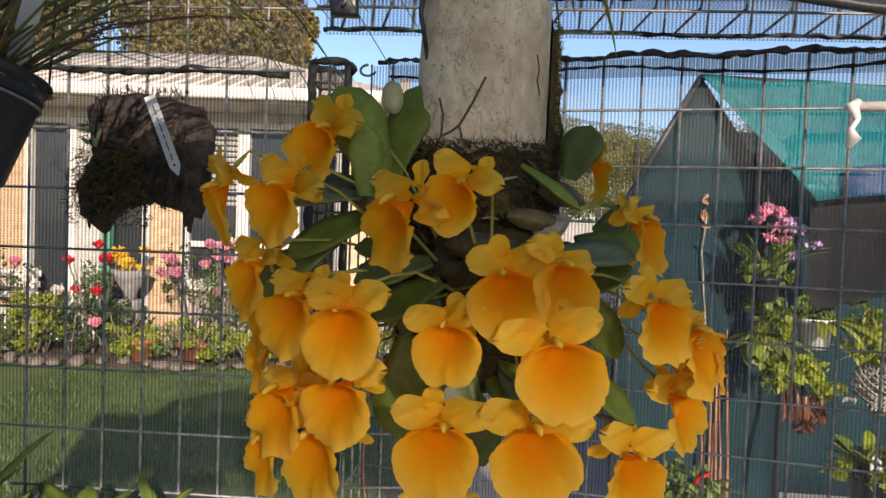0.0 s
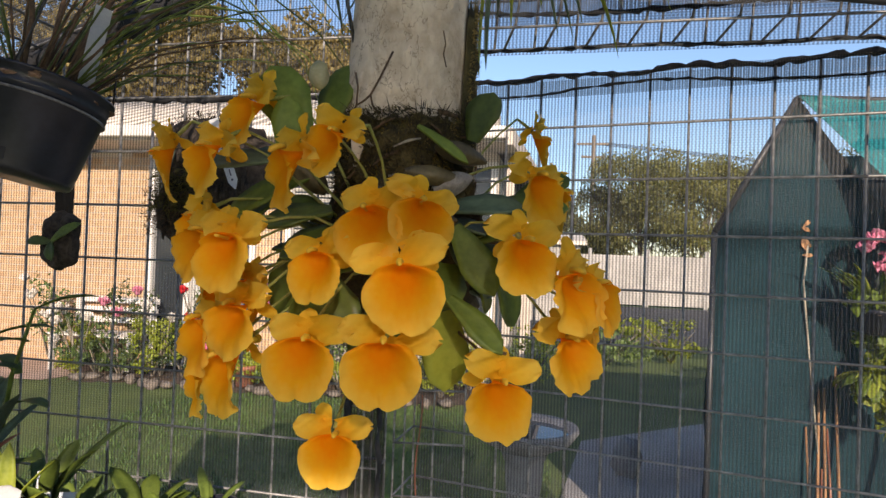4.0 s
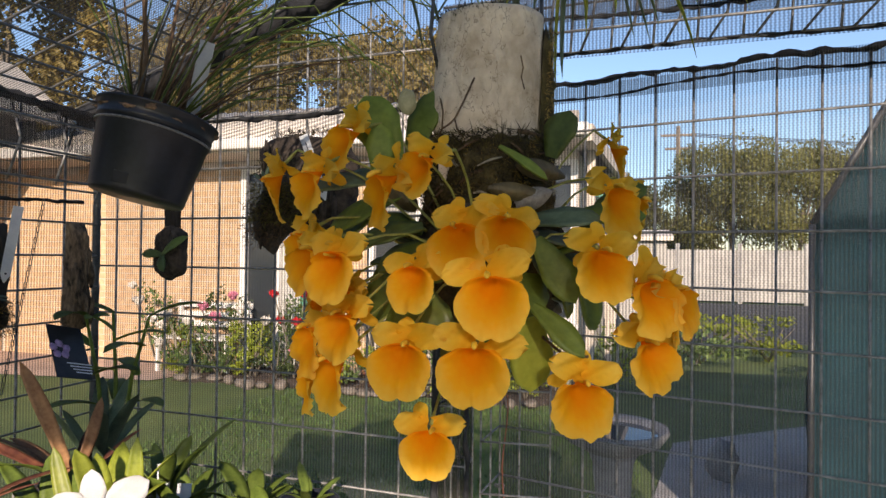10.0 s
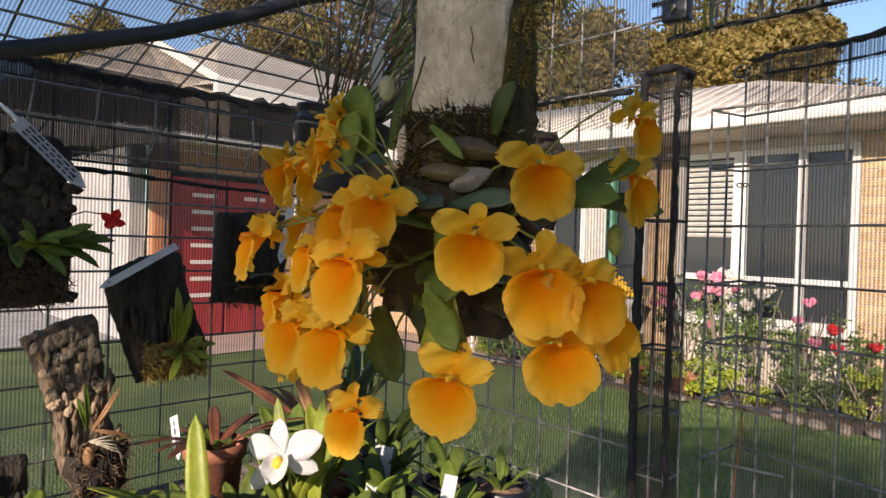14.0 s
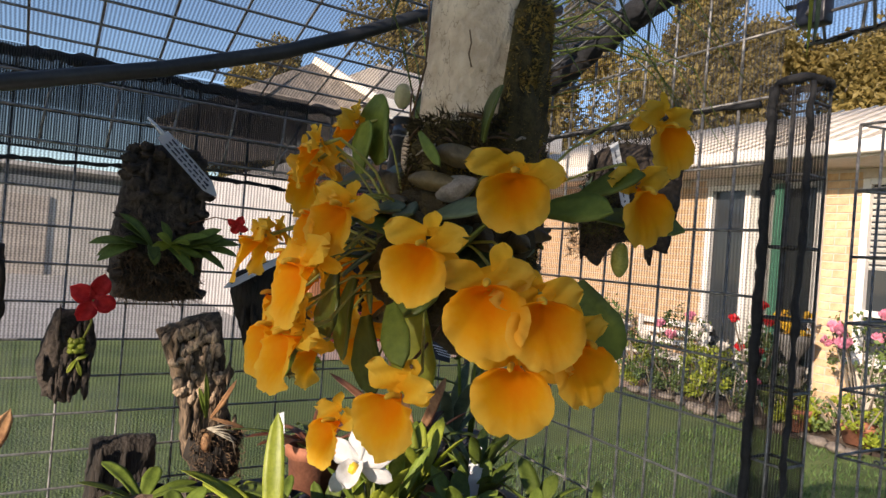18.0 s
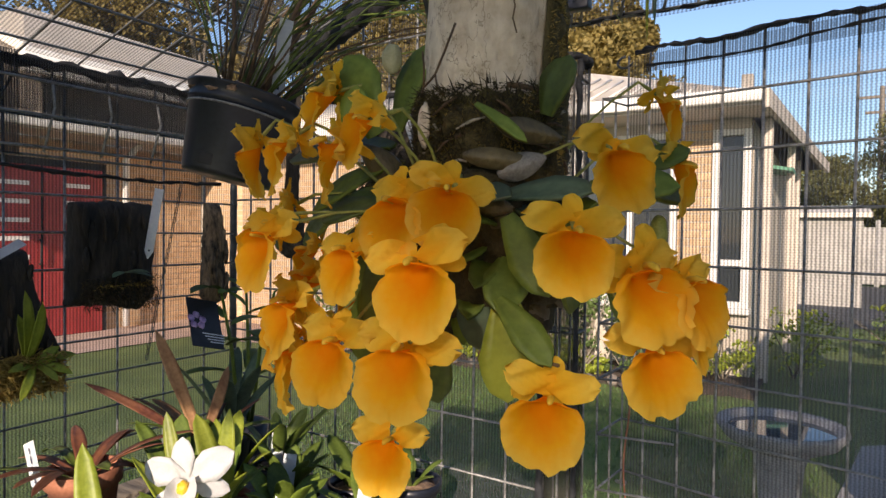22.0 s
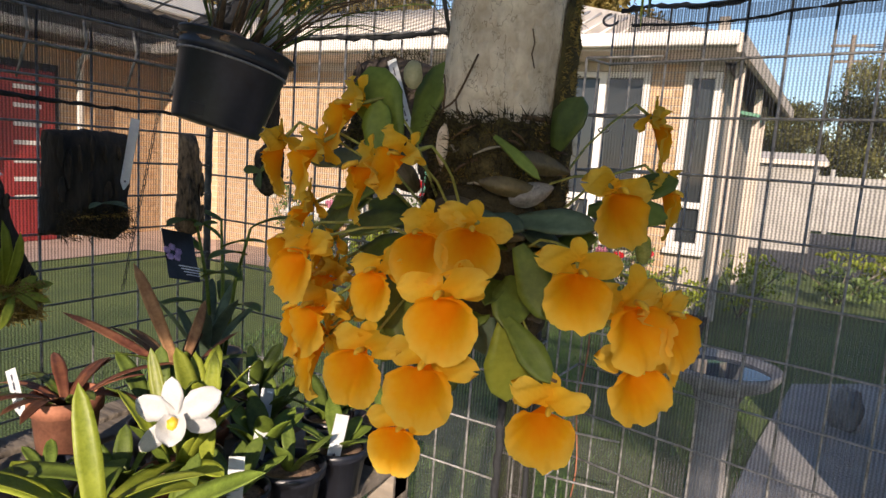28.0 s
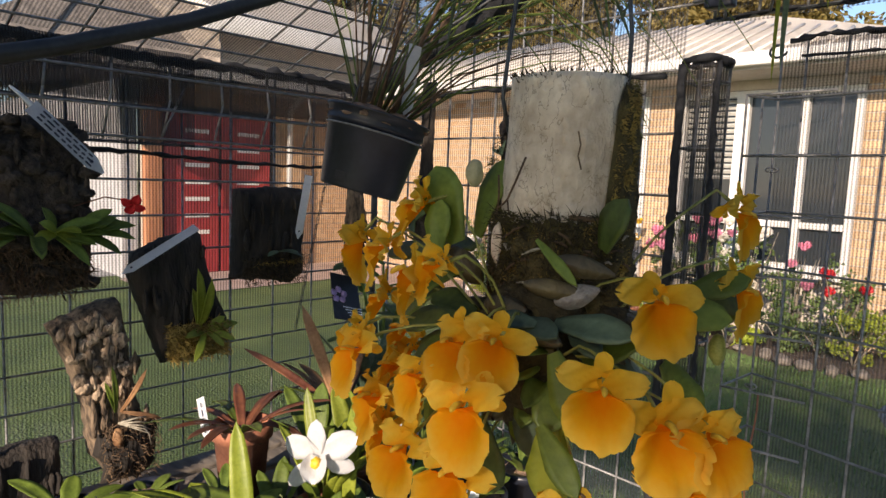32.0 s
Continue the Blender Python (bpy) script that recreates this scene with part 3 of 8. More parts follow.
def cloth_column(name, cx, cy, w, top, label, cloth, seam):
    """A square column of bent mesh wrapped in doubled shade cloth."""
    col = tagged(new(name), label, "post", kind="structure")
    h = w / 2
    bm = bmesh.new()
    uvl = bm.loops.layers.uv.new("uv")
    n, per = 44, 12
    ring_pts = []
    for k in range(per):
        t = k / per * 4
        e, fr = int(t), t - int(t)
        c = [(-h, -h), (h, -h), (h, h), (-h, h), (-h, -h)]
        ring_pts.append((c[e][0] + (c[e + 1][0] - c[e][0]) * fr, c[e][1] + (c[e + 1][1] - c[e][1]) * fr))
    rows = []
    for i in range(n + 1):
        z = top * i / n
        rows.append([bm.verts.new((cx + x * (1.06 + 0.10 * noise.noise(Vector((x * 40, z * 9, 1)))), cy + y * (1.06 + 0.10 * noise.noise(Vector((y * 40, z * 9, 5)))), z)) for x, y in ring_pts])
    for i in range(n):
        for k in range(per):
            f = bm.faces.new((rows[i][k], rows[i][(k + 1) % per], rows[i + 1][(k + 1) % per], rows[i + 1][k]))
            for lp, (a, b) in zip(f.loops, ((k, i), (k + 1, i), (k + 1, i + 1), (k, i + 1))):
                lp[uvl].uv = (a * w / 3, top * b / n)
    part("shade_cloth", bm, cloth, col)
    for x, y in ((-h, -h), (h, -h), (h, h), (-h, h), (0, -h), (0, h)):
        wire((cx + x, cy + y, 0), (cx + x, cy + y, top), col)
    for z in steps_between(top - 0.02, 0.075, 0.05, top):
        c = [(-h, -h), (h, -h), (h, h), (-h, h), (-h, -h)]
        for a, b in zip(c, c[1:]):
            wire((cx + a[0], cy + a[1], z), (cx + b[0], cy + b[1], z), col)
    rope("seam", [(cx - h * 1.12, cy - h * 1.1, 0.02), (cx - h * 1.15, cy - h * 1.1, 0.8), (cx - h * 1.1, cy - h * 1.12, top)], seam, M_CLOTH_FOLD, col, 0.45, seed=7)
    rope("seam", [(cx + h * 1.12, cy - h * 1.1, 0.02), (cx + h * 1.1, cy - h * 1.12, 0.8), (cx + h * 1.12, cy - h * 1.12, top)], seam * 0.62, M_CLOTH_FOLD, col, 0.9, seed=9)
    ringp = [(cx + h * 1.15 * math.cos(a) * 1.2, cy + h * 1.15 * math.sin(a) * 1.2, top + 0.003) for a in [k * math.tau / 16 for k in range(17)]]
    rope("tie", ringp, 0.004, M_CLOTH_FOLD, col, 0.8, seed=11)
    return col


cloth_column("post_left", -0.181, 0.546, 0.037, 1.682, "square mesh post wrapped in black shade cloth", M_CLOTH_COLUMN, 0.0050)
cloth_column("post_right", 0.640, 0.520, 0.075, 1.80, "black cloth-wrapped mesh post beside the gate", M_CLOTH_POST, 0.012)

# header beam over the gate opening, of bent mesh in cloth
header = tagged(new("header_beam"), "bent wire mesh beam covered with shade cloth", "beam", kind="structure")
for y, z in ((0.575, 1.738), (0.535, 1.752), (0.575, 1.80), (0.535, 1.80)):
    wire((-0.20, y, z), (0.75, y - 0.05, z), header)
for k in range(19):
    x = -0.19 + 0.05 * k
    y = 0.575 - 0.0526 * (x + 0.2)
    wire((x, y, 1.738), (x + 0.004, y, 1.80), header)
    wire((x + 0.012, y, 1.738), (x + 0.028, y - 0.04, 1.756), header)
    wire((x + 0.028, y - 0.04, 1.752), (x + 0.034, y - 0.04, 1.80), header)
sheet("shade_cloth", (-0.20, 0.588, 1.735), (0.97, -0.05, 0), (0, 0, 0.20), 24, 4, M_CLOTH_THIN, header, 0.006)
sheet("shade_cloth", (-0.20, 0.545, 1.758), (0.97, -0.05, 0), (0, 0, 0.05), 24, 2, M_CLOTH_THIN, header, 0.008)
sheet("shade_cloth", (-0.20, 0.530, 1.762), (0.97, -0.05, 0), (0, 0, 0.036), 24, 2, M_CLOTH, header, 0.008)
rope("cloth_edge", [(-0.20 + 0.08 * k, 0.576 - 0.0042 * k, 1.738 + 0.002 * math.sin(k * 2)) for k in range(13)], 0.0024, M_CLOTH_FOLD, header, 0.9, seed=5)
rope("cloth_edge", [(-0.20 + 0.08 * k, 0.535 - 0.0042 * k, 1.768 + 0.003 * math.sin(k * 1.3)) for k in range(13)], 0.0030, M_CLOTH_FOLD, header, 1.0, seed=6)

# gate, standing a little open
gate = thing("gate", "welded wire mesh gate with thin shade cloth, standing ajar", "gate", (0, 0, 0))
mesh_panel(gate, GATE_O, GATE_A, (0, 0, 1), [-0.028] + steps_between(0.3547, 0.05, 0.0, 0.74), steps_between(1.2139, 0.075, 0.06, 1.67), (-0.028, 0.745), (0.06, 1.735))
sheet("shade_cloth", gate_at(-0.028, 0.06) + Vector((0.002, 0.009, 0)), GATE_A * 0.77, (0, 0, 1.675), 20, 28, M_CLOTH_GATE, gate, 0.004)
sheet("cloth_flap", gate_at(0.0, 1.706) + Vector((-0.002, -0.006, 0)), GATE_A * 0.745, (0, 0, 0.030), 24, 2, M_CLOTH, gate, 0.004)
rope("cloth_edge", [gate_at(-0.02 + 0.0514 * k, 1.737 + 0.0035 * math.sin(k * 1.9)) for k in range(16)], 0.0036, M_CLOTH_FOLD, gate, 1.1, seed=12)
rope("cloth_edge", [gate_at(0.0 + 0.0514 * k, 1.716 - 0.006 * math.sin(k * 0.8)) + Vector((0, -0.006, 0)) for k in range(15)], 0.0018, M_CLOTH_FOLD, gate, 1.2, seed=13)
bm = tube(bmesh.new(), [gate_at(-0.028 - 0.012 * math.sin(a) - 0.006, 1.735 - 0.008 * (1 - math.cos(a))) for a in [0.3 * k for k in range(16)]], 0.0018, 6)
part("hook", bm, M_WIRE_DARK, gate, "bent wire hook")
edge = gate_at(-0.028, 0)
ret = Vector((-0.012, -0.082, 0))
for f in (0.5, 1.0):
    wire(edge + ret * f + Vector((0, 0, 0.06)), edge + ret * f + Vector((0, 0, 1.66)), gate)
for z in steps_between(1.2139, 0.075, 0.06, 1.67):
    wire(edge + Vector((0, 0, z)), edge + ret + Vector((0, 0, z - 0.004)), gate)
    wire(edge + ret + Vector((0, 0, z - 0.004)), edge + ret * 0.9 + GATE_A * 0.10 + Vector((0, 0.02, z - 0.002)), gate)
for z in (1.12, 1.27, 1.42, 1.57):
    bm = tube(bmesh.new(), [edge + Vector((0.002 * math.cos(a * 3) + 0.006 * math.cos(a), 0.004 * math.sin(a), z + 0.003 * math.sin(a * 2))) for a in [0.5 * k for k in range(22)]], 0.0011, 5)
    part("tie_wire", bm, M_WIRE, gate)
bm = tube(bmesh.new(), [edge + Vector((0.010 + 0.004 * math.sin(k * 0.7), -0.01, 1.0 + 0.022 * k)) for k in range(13)], 0.0013, 5)
part("cable", bm, M_TERRACOTTA, gate, "thin rust-red cable")

# irrigation pipes, stick, bracket
pipe = thing("irrigation_pipe", "black polythene irrigation pipe slung under the roof", "pipe")
part("pipe", tube(bmesh.new(), [(-0.515, -0.75, 1.53), (-0.51, -0.40, 1.555), (-0.505, -0.16, 1.598), (-0.50, -0.03, 1.638), (-0.50, 0.086, 1.682), (-0.50, 0.17, 1.722), (-0.50, 0.25, 1.765), (-0.50, 0.34, 1.80), (-0.49, 0.47, 1.83)], 0.0078, 12), M_PIPE, pipe)
pipe2 = thing("irrigation_pipe", "black polythene pipe sagging below the mesh beam", "pipe")
part("pipe", tube(bmesh.new(), [(0.10, 0.47, 1.790), (0.19, 0.478, 1.776), (0.30, 0.48, 1.765), (0.40, 0.48, 1.752), (0.454, 0.48, 1.748), (0.51, 0.48, 1.753), (0.58, 0.47, 1.775), (0.66, 0.46, 1.79)], 0.0062, 10), M_PIPE, pipe2)
bm = bmesh.new()
lump(bm, (0.035, 0.03, 0.03), (0.585, 0.50, 1.742), 0.5, 2.5, 3)
part("knot", bm, M_CLOTH_FOLD, pipe2, "bunched black cloth")
stick = thing("white_stick", "white plastic rod tied across the gate with a knotted rag", "rod")
part("rod", tube(bmesh.new(), [(0.425, 0.535, 1.656), (0.55, 0.515, 1.657), (0.75, 0.485, 1.659), (0.95, 0.45, 1.66)], 0.0062, 10), M_POLE, stick)
part("rag", tube(bmesh.new(), [(0.43, 0.528, 1.660), (0.420, 0.526, 1.655), (0.427, 0.524, 1.640), (0.420, 0.524, 1.628), (0.424, 0.524, 1.618), (0.418, 0.524, 1.606)], [0.005, 0.008, 0.004, 0.004, 0.008, 0.003], 8), M_POLE, stick)
bracket = thing("cable_box", "small weathered grey plastic box on the mesh", "junction box")
part("body", box(bmesh.new(), (0.030, 0.018, 0.026), (-0.166, 0.528, 1.752), bevel=0.002), M_POT_BLACK, bracket)
part("clip", tube(bmesh.new(), [(-0.166, 0.518, 1.756), (-0.163, 0.514, 1.752), (-0.167, 0.516, 1.748)], 0.0022, 6), M_WIRE, bracket)

# side of the shade house, and added unseen cloth behind the way
# unseen; hem heights are set to cut the low sun over the orchid
sun_cloth = tagged(new("wall_rear"), "unseen cloth behind the way, hung to cut the sun", "cloth wall", kind="structure")
sheet("shade_cloth", (-0.80, -0.98, 0), (0.22, 0, 0), (0, 0, 1.95), 4, 10, M_CLOTH_POST, sun_cloth, 0.004)
sheet("shade_cloth", (-0.80, -0.98, 1.765), (2.1, 0, 0), (0, 0, 0.40), 10, 4, M_CLOTH_REAR, sun_cloth, 0.004)
sheet("shade_cloth", (-0.80, -1.01, 1.85), (2.1, 0, 0), (0, 0, 0.31), 10, 4, M_CLOTH_POST, sun_cloth, 0.004)
wall_right = tagged(new("wall_right"), "shade cloth side wall", "cloth wall", kind="structure")
sheet("shade_cloth", (1.25, -1.0, 0), (0, 1.55, 0), (0, 0, 1.9), 10, 12, M_CLOTH_POST, wall_right, 0.004)
sheet("shade_cloth", (0.72, 0.53, 0), (0.53, -0.02, 0), (0, 0, 1.9), 4, 10, M_CLOTH_THIN, wall_right, 0.004)
sheet("shade_cloth", (0.433, -1.5, 2.118), (0, 2.07, 0), (0.85, 0, -0.25), 20, 10, M_CLOTH_THIN, roof, 0.006)
# unseen dense layers over the roof's rear, added to hold off the sun
sheet("cloth_flap", (-0.80, -1.5, 1.724), (0, 0.95, 0), ROOF_U * 1.3, 10, 8, M_CLOTH_POST, roof, 0.004)
sheet("cloth_flap", (0.433, -1.5, 2.138), (0, 0.95, 0), (0.85, 0, -0.25), 10, 8, M_CLOTH_POST, roof, 0.004)


# ---- the hanging orchid ----
orchid = thing("mounted_orchid", "golden yellow orchid in full bloom on a hanging pale bark log", "orchid", (0, 0, 0))
LOG_AT = Vector((-0.0240, 0.0225, 0))


def log_body():
    bm = bmesh.new()
    rings, sides, n = [], 56, 44
    for i in range(n + 1):
        t = i / n
        z = 1.455 + 0.128 * t
        ring = []
        for k in range(sides):
            a = k * math.tau / sides
            r = 0.0250 + 0.0016 * noise.noise(Vector((math.cos(a) * 1.3, math.sin(a) * 1.3, z * 18))) + 0.0009 * noise.noise(Vector((math.cos(a) * 5, math.sin(a) * 5, z * 40)))
            r *= 0.97 + 0.03 * (1 - t)
            ring.append(bm.verts.new((LOG_AT.x + r * math.cos(a), LOG_AT.y + r * 0.93 * math.sin(a), z)))
        rings.append(ring)
    for a, b in zip(rings, rings[1:]):
        for k in range(sides):
            bm.faces.new((a[k], a[(k + 1) % sides], b[(k + 1) % sides], b[k]))
    bm.faces.new(rings[-1])
    bm.faces.new(rings[0][::-1])
    return bm


part("log", log_body(), M_BARK_PALE, orchid, "pale flaking paperbark log")


def lip_bm(seed=0.0):
    """The broad cupped lip, facing -y, its throat near the top."""
    bm = bmesh.new()
    rad, seg, R = 11, 60, 0.0120
    centre = bm.verts.new((0, 0.0125, 0.0078))
    rings = []
    for i in range(1, rad + 1):
        t = i / rad
        ring = []
        for k in range(seg):
            a = k * math.tau / seg
            notch = math.exp(-(((a - 1.5 * math.pi)) / 0.16) ** 2)
            rr = R * t * (1 - 0.15 * notch * t ** 3 + 0.065 * t ** 3 * noise.noise(Vector((math.cos(a) * 1.6, math.sin(a) * 1.6, seed))) + 0.035 * t ** 5 * noise.noise(Vector((math.cos(a) * 9, math.sin(a) * 6, seed + 3))))
            top = max(0.0, math.sin(a))
            x = rr * math.cos(a) * (1.03 - 0.10 * top * t)
            z = rr * math.sin(a) * (1.06 - 0.36 * top) + 0.0078 * (1 - t ** 0.9)
            y = 0.0125 * (1 - t) ** 1.25 + 0.0026 * t ** 5 + 0.0036 * t ** 4 * noise.noise(Vector((math.cos(a) * 2.2, math.sin(a) * 2.2, seed + 8))) + 0.0016 * t ** 6 * noise.noise(Vector((math.cos(a) * 7, math.sin(a) * 7, seed + 1))) + 0.0020 * top * t ** 3 + 0.0007 * t * t * abs(math.cos(a))
            ring.append(bm.verts.new((x, y, z)))
        rings.append(ring)
    for k in range(seg):
        bm.faces.new((centre, rings[0][(k + 1) % seg], rings[0][k]))
    for a, b in zip(rings, rings[1:]):
        for k in range(seg):
            bm.faces.new((a[k], a[(k + 1) % seg], b[(k + 1) % seg], b[k]))
    bmesh.ops.recalc_face_normals(bm, faces=bm.faces)
    return bm


def petal_bm(length, width, m, wav=0.0006, cup=0.25):
    bm = bmesh.new()
    steps, cols = 9, 6
    rows = []
    for i in range(steps + 1):
        t = i / steps
        w = width / 2 * (0.40 + 0.60 * math.sin(math.pi * min(1, t * 0.62 + 0.12))) if t < 0.72 else width / 2 * math.sqrt(max(0.001, 1 - ((t - 0.62) / 0.385) ** 2))
        rows.append([bm.verts.new(m @ Vector((w * s, length * t, cup * w * s * s - length * 0.10 * t * t + wav * math.sin(9 * t + 4 * s)))) for s in [-1 + 2 * k / cols for k in range(cols + 1)]])
    for a, b in zip(rows, rows[1:]):
        for k in range(cols):
            bm.faces.new((a[k], a[k + 1], b[k + 1], b[k]))
    return bm


def mesh_of(name, bm, material):
    me = bpy.data.meshes.new(name)
    bm.to_mesh(me)
    bm.free()
    for p in me.polygons:
        p.use_smooth = True
    me.materials.append(material)
    return me


THROAT = Vector((0, 0.0118, 0.0108))
LIPS = [mesh_of("lip", lip_bm(7.3 * k), M_LIP) for k in range(5)]
PETAL_L = mesh_of("petal", petal_bm(0.0150, 0.0098, towards(THROAT, (-1, -0.30, 0.10), (-0.1, -1, 0.08)), 0.0019, 0.3), M_PETAL)
PETAL_R = mesh_of("petal", petal_bm(0.0150, 0.0098, towards(THROAT, (1, -0.30, 0.10), (0.1, -1, 0.08)), 0.0019, 0.3), M_PETAL)
DORSAL = mesh_of("sepal", petal_bm(0.0088, 0.0066, towards(THROAT + Vector((0, 0.0012, 0)), (0, 0.10, 1), (0, -1, 0.1)), 0.0006, 0.2), M_PETAL)
SEPAL_L = mesh_of("sepal", petal_bm(0.0110, 0.0062, towards(THROAT + Vector((0, 0.002, 0)), (-0.75, 0.35, -0.55), (0, -1, 0))), M_PETAL)
SEPAL_R = mesh_of("sepal", petal_bm(0.0110, 0.0062, towards(THROAT + Vector((0, 0.002, 0)), (0.75, 0.35, -0.55), (0, -1, 0))), M_PETAL)
cb = tube(bmesh.new(), [(0, 0.008, 0.0086), (0, 0.0048, 0.0090), (0, 0.0028, 0.0086), (0, 0.0018, 0.0080)], [0.0010, 0.0011, 0.0010, 0.0004], 10)
COLUMN = mesh_of("column", cb, M_YELLOW)

# place of each lip's middle, and how the flower faces: turn (to the +x side), nod, roll, size
FLOWERS = [
    (-0.0340, -0.0336, 1.4037, 8, 4, 0, 0.95), (-0.0361, -0.0610, 1.4394, 2, 2, 0, 1), (-0.0099, -0.0624, 1.4396, 6, 4, 0, 1.04),
    (0.0243, -0.0395, 1.4261, 22, 0, 4, 1), (-0.0039, -0.0623, 1.4623, 6, 2, 0, 1.06), (-0.0184, -0.0538, 1.4804, -4, 4, -6, 1),
    (-0.0010, -0.0503, 1.4836, 22, 0, 12, 0.9), (-0.0351, -0.0552, 1.4666, -14, 2, 0, 0.86), (0.0317, -0.0368, 1.4721, 28, 2, 6, 0.97),
    (0.0503, -0.0221, 1.4609, 46, 4, -6, 1.1), (0.0371, -0.0046, 1.4964, 48, 0, 0, 1.02), (0.0371, 0.0725, 1.5230, 92, -14, 0, 1.06),
    (0.0465, 0.0507, 1.4951, 90, -18, 0, 1.06), (0.0614, -0.0071, 1.4584, 66, 0, 0, 1), (0.0501, -0.0100, 1.4371, 44, -4, 0, 1.06),
    (0.0586, 0.0138, 1.4452, 84, -6, 0, 1), (-0.0627, -0.0623, 1.4707, -12, 4, -8, 0.95), (-0.0662, -0.0493, 1.4479, -22, 0, 0, 0.95),
    (-0.0758, -0.0384, 1.4272, -48, -10, 0, 1.14), (-0.0366, -0.0489, 1.5066, -30, 0, 34, 0.82), (-0.0553, -0.0412, 1.4975, -58, -12, 22, 1.08),
    (-0.0833, -0.0168, 1.5234, -46, 4, 26, 1.08), (-0.1137, -0.0177, 1.5002, -78, -26, 0, 1.08), (-0.0926, -0.0265, 1.5030, -46, -8, 8, 1.03),
    (-0.0815, -0.0490, 1.4722, -34, 0, 0, 0.95), (-0.1045, -0.0150, 1.4782, -62, -4, 0, 1.05), (-0.0885, -0.0330, 1.4392, -46, -6, 0, 1.08),
    (-0.1065, 0.0050, 1.4482, -76, -8, 0, 1.08), (-0.0985, 0.0100, 1.4262, -86, -16, 0, 1.03), (-0.1015, -0.0040, 1.4632, -70, 0, -5, 1.03),
    (-0.0765, -0.0310, 1.4562, -36, 2, 4, 0.9), (-0.0905, 0.0140, 1.4452, -82, -10, 0, 1.00), (-0.0965, -0.0180, 1.4192, -60, -12, 0, 0.98),
]


def add_flower(x, y, z, turn, nod, roll, size):
    turn = turn if turn > -40 else turn * 0.78
    m = Matrix.Translation((x, y, z)) @ pose(0, 0, 0, 0, 0, turn) @ pose(0, 0, 0, -nod, roll, 0) @ Matrix.Scale(size * 0.93, 4)
    flower = again("flower", None, m, orchid)
    flower.empty_display_size = 0.01
    for nm, me in (("lip", random.choice(LIPS)), ("petal", PETAL_L), ("petal", PETAL_R), ("sepal", DORSAL), ("sepal", SEPAL_L), ("sepal", SEPAL_R), ("column", COLUMN)):
        jig = pose(0, 0, 0, random.uniform(-8, 8), random.uniform(-13, 13), random.uniform(-9, 9)) if nm != "lip" else Matrix()
        again(nm, me, jig, flower)
    return m


for row in FLOWERS:
    m = add_flower(*row)
    tip = m @ Vector((0, 0.0125, 0.0098))
    back = m @ Vector((0, 0.022, 0.014))
    root = Vector((-0.02 + (tip.x + 0.02) * 0.30 + random.uniform(-0.006, 0.006), (tip.y) * 0.25 + 0.002, 1.478 + (tip.z - 1.478) * 0.30 + random.uniform(-0.008, 0.008)))
    mid = back.lerp(root, 0.5) + Vector((0, 0, 0.006))
    pts = [tip, tip.lerp(back, 0.6), back, back.lerp(mid, 0.55) + Vector((0, 0, 0.001)), mid, mid.lerp(root, 0.5), root]
    part("flower_stalk", tube(bmesh.new(), pts, [0.0008, 0.0008, 0.0006, 0.0005, 0.0005, 0.0006, 0.0007], 6), M_STALK, orchid)


# leaves, bulbs, moss and roots of the orchid
def orchid_leaf(c, d, face, length, width, material=M_LEAF, bend=0.25, thick=0.0011):
    c, d = Vector(c), Vector(d).normalized()
    m = towards(c - d * length * 0.5, d, face)
    part("leaf", blade(bmesh.new(), length, width, bend, 0.16, 0.5, 9, thick, m, 0.35), material, orchid)


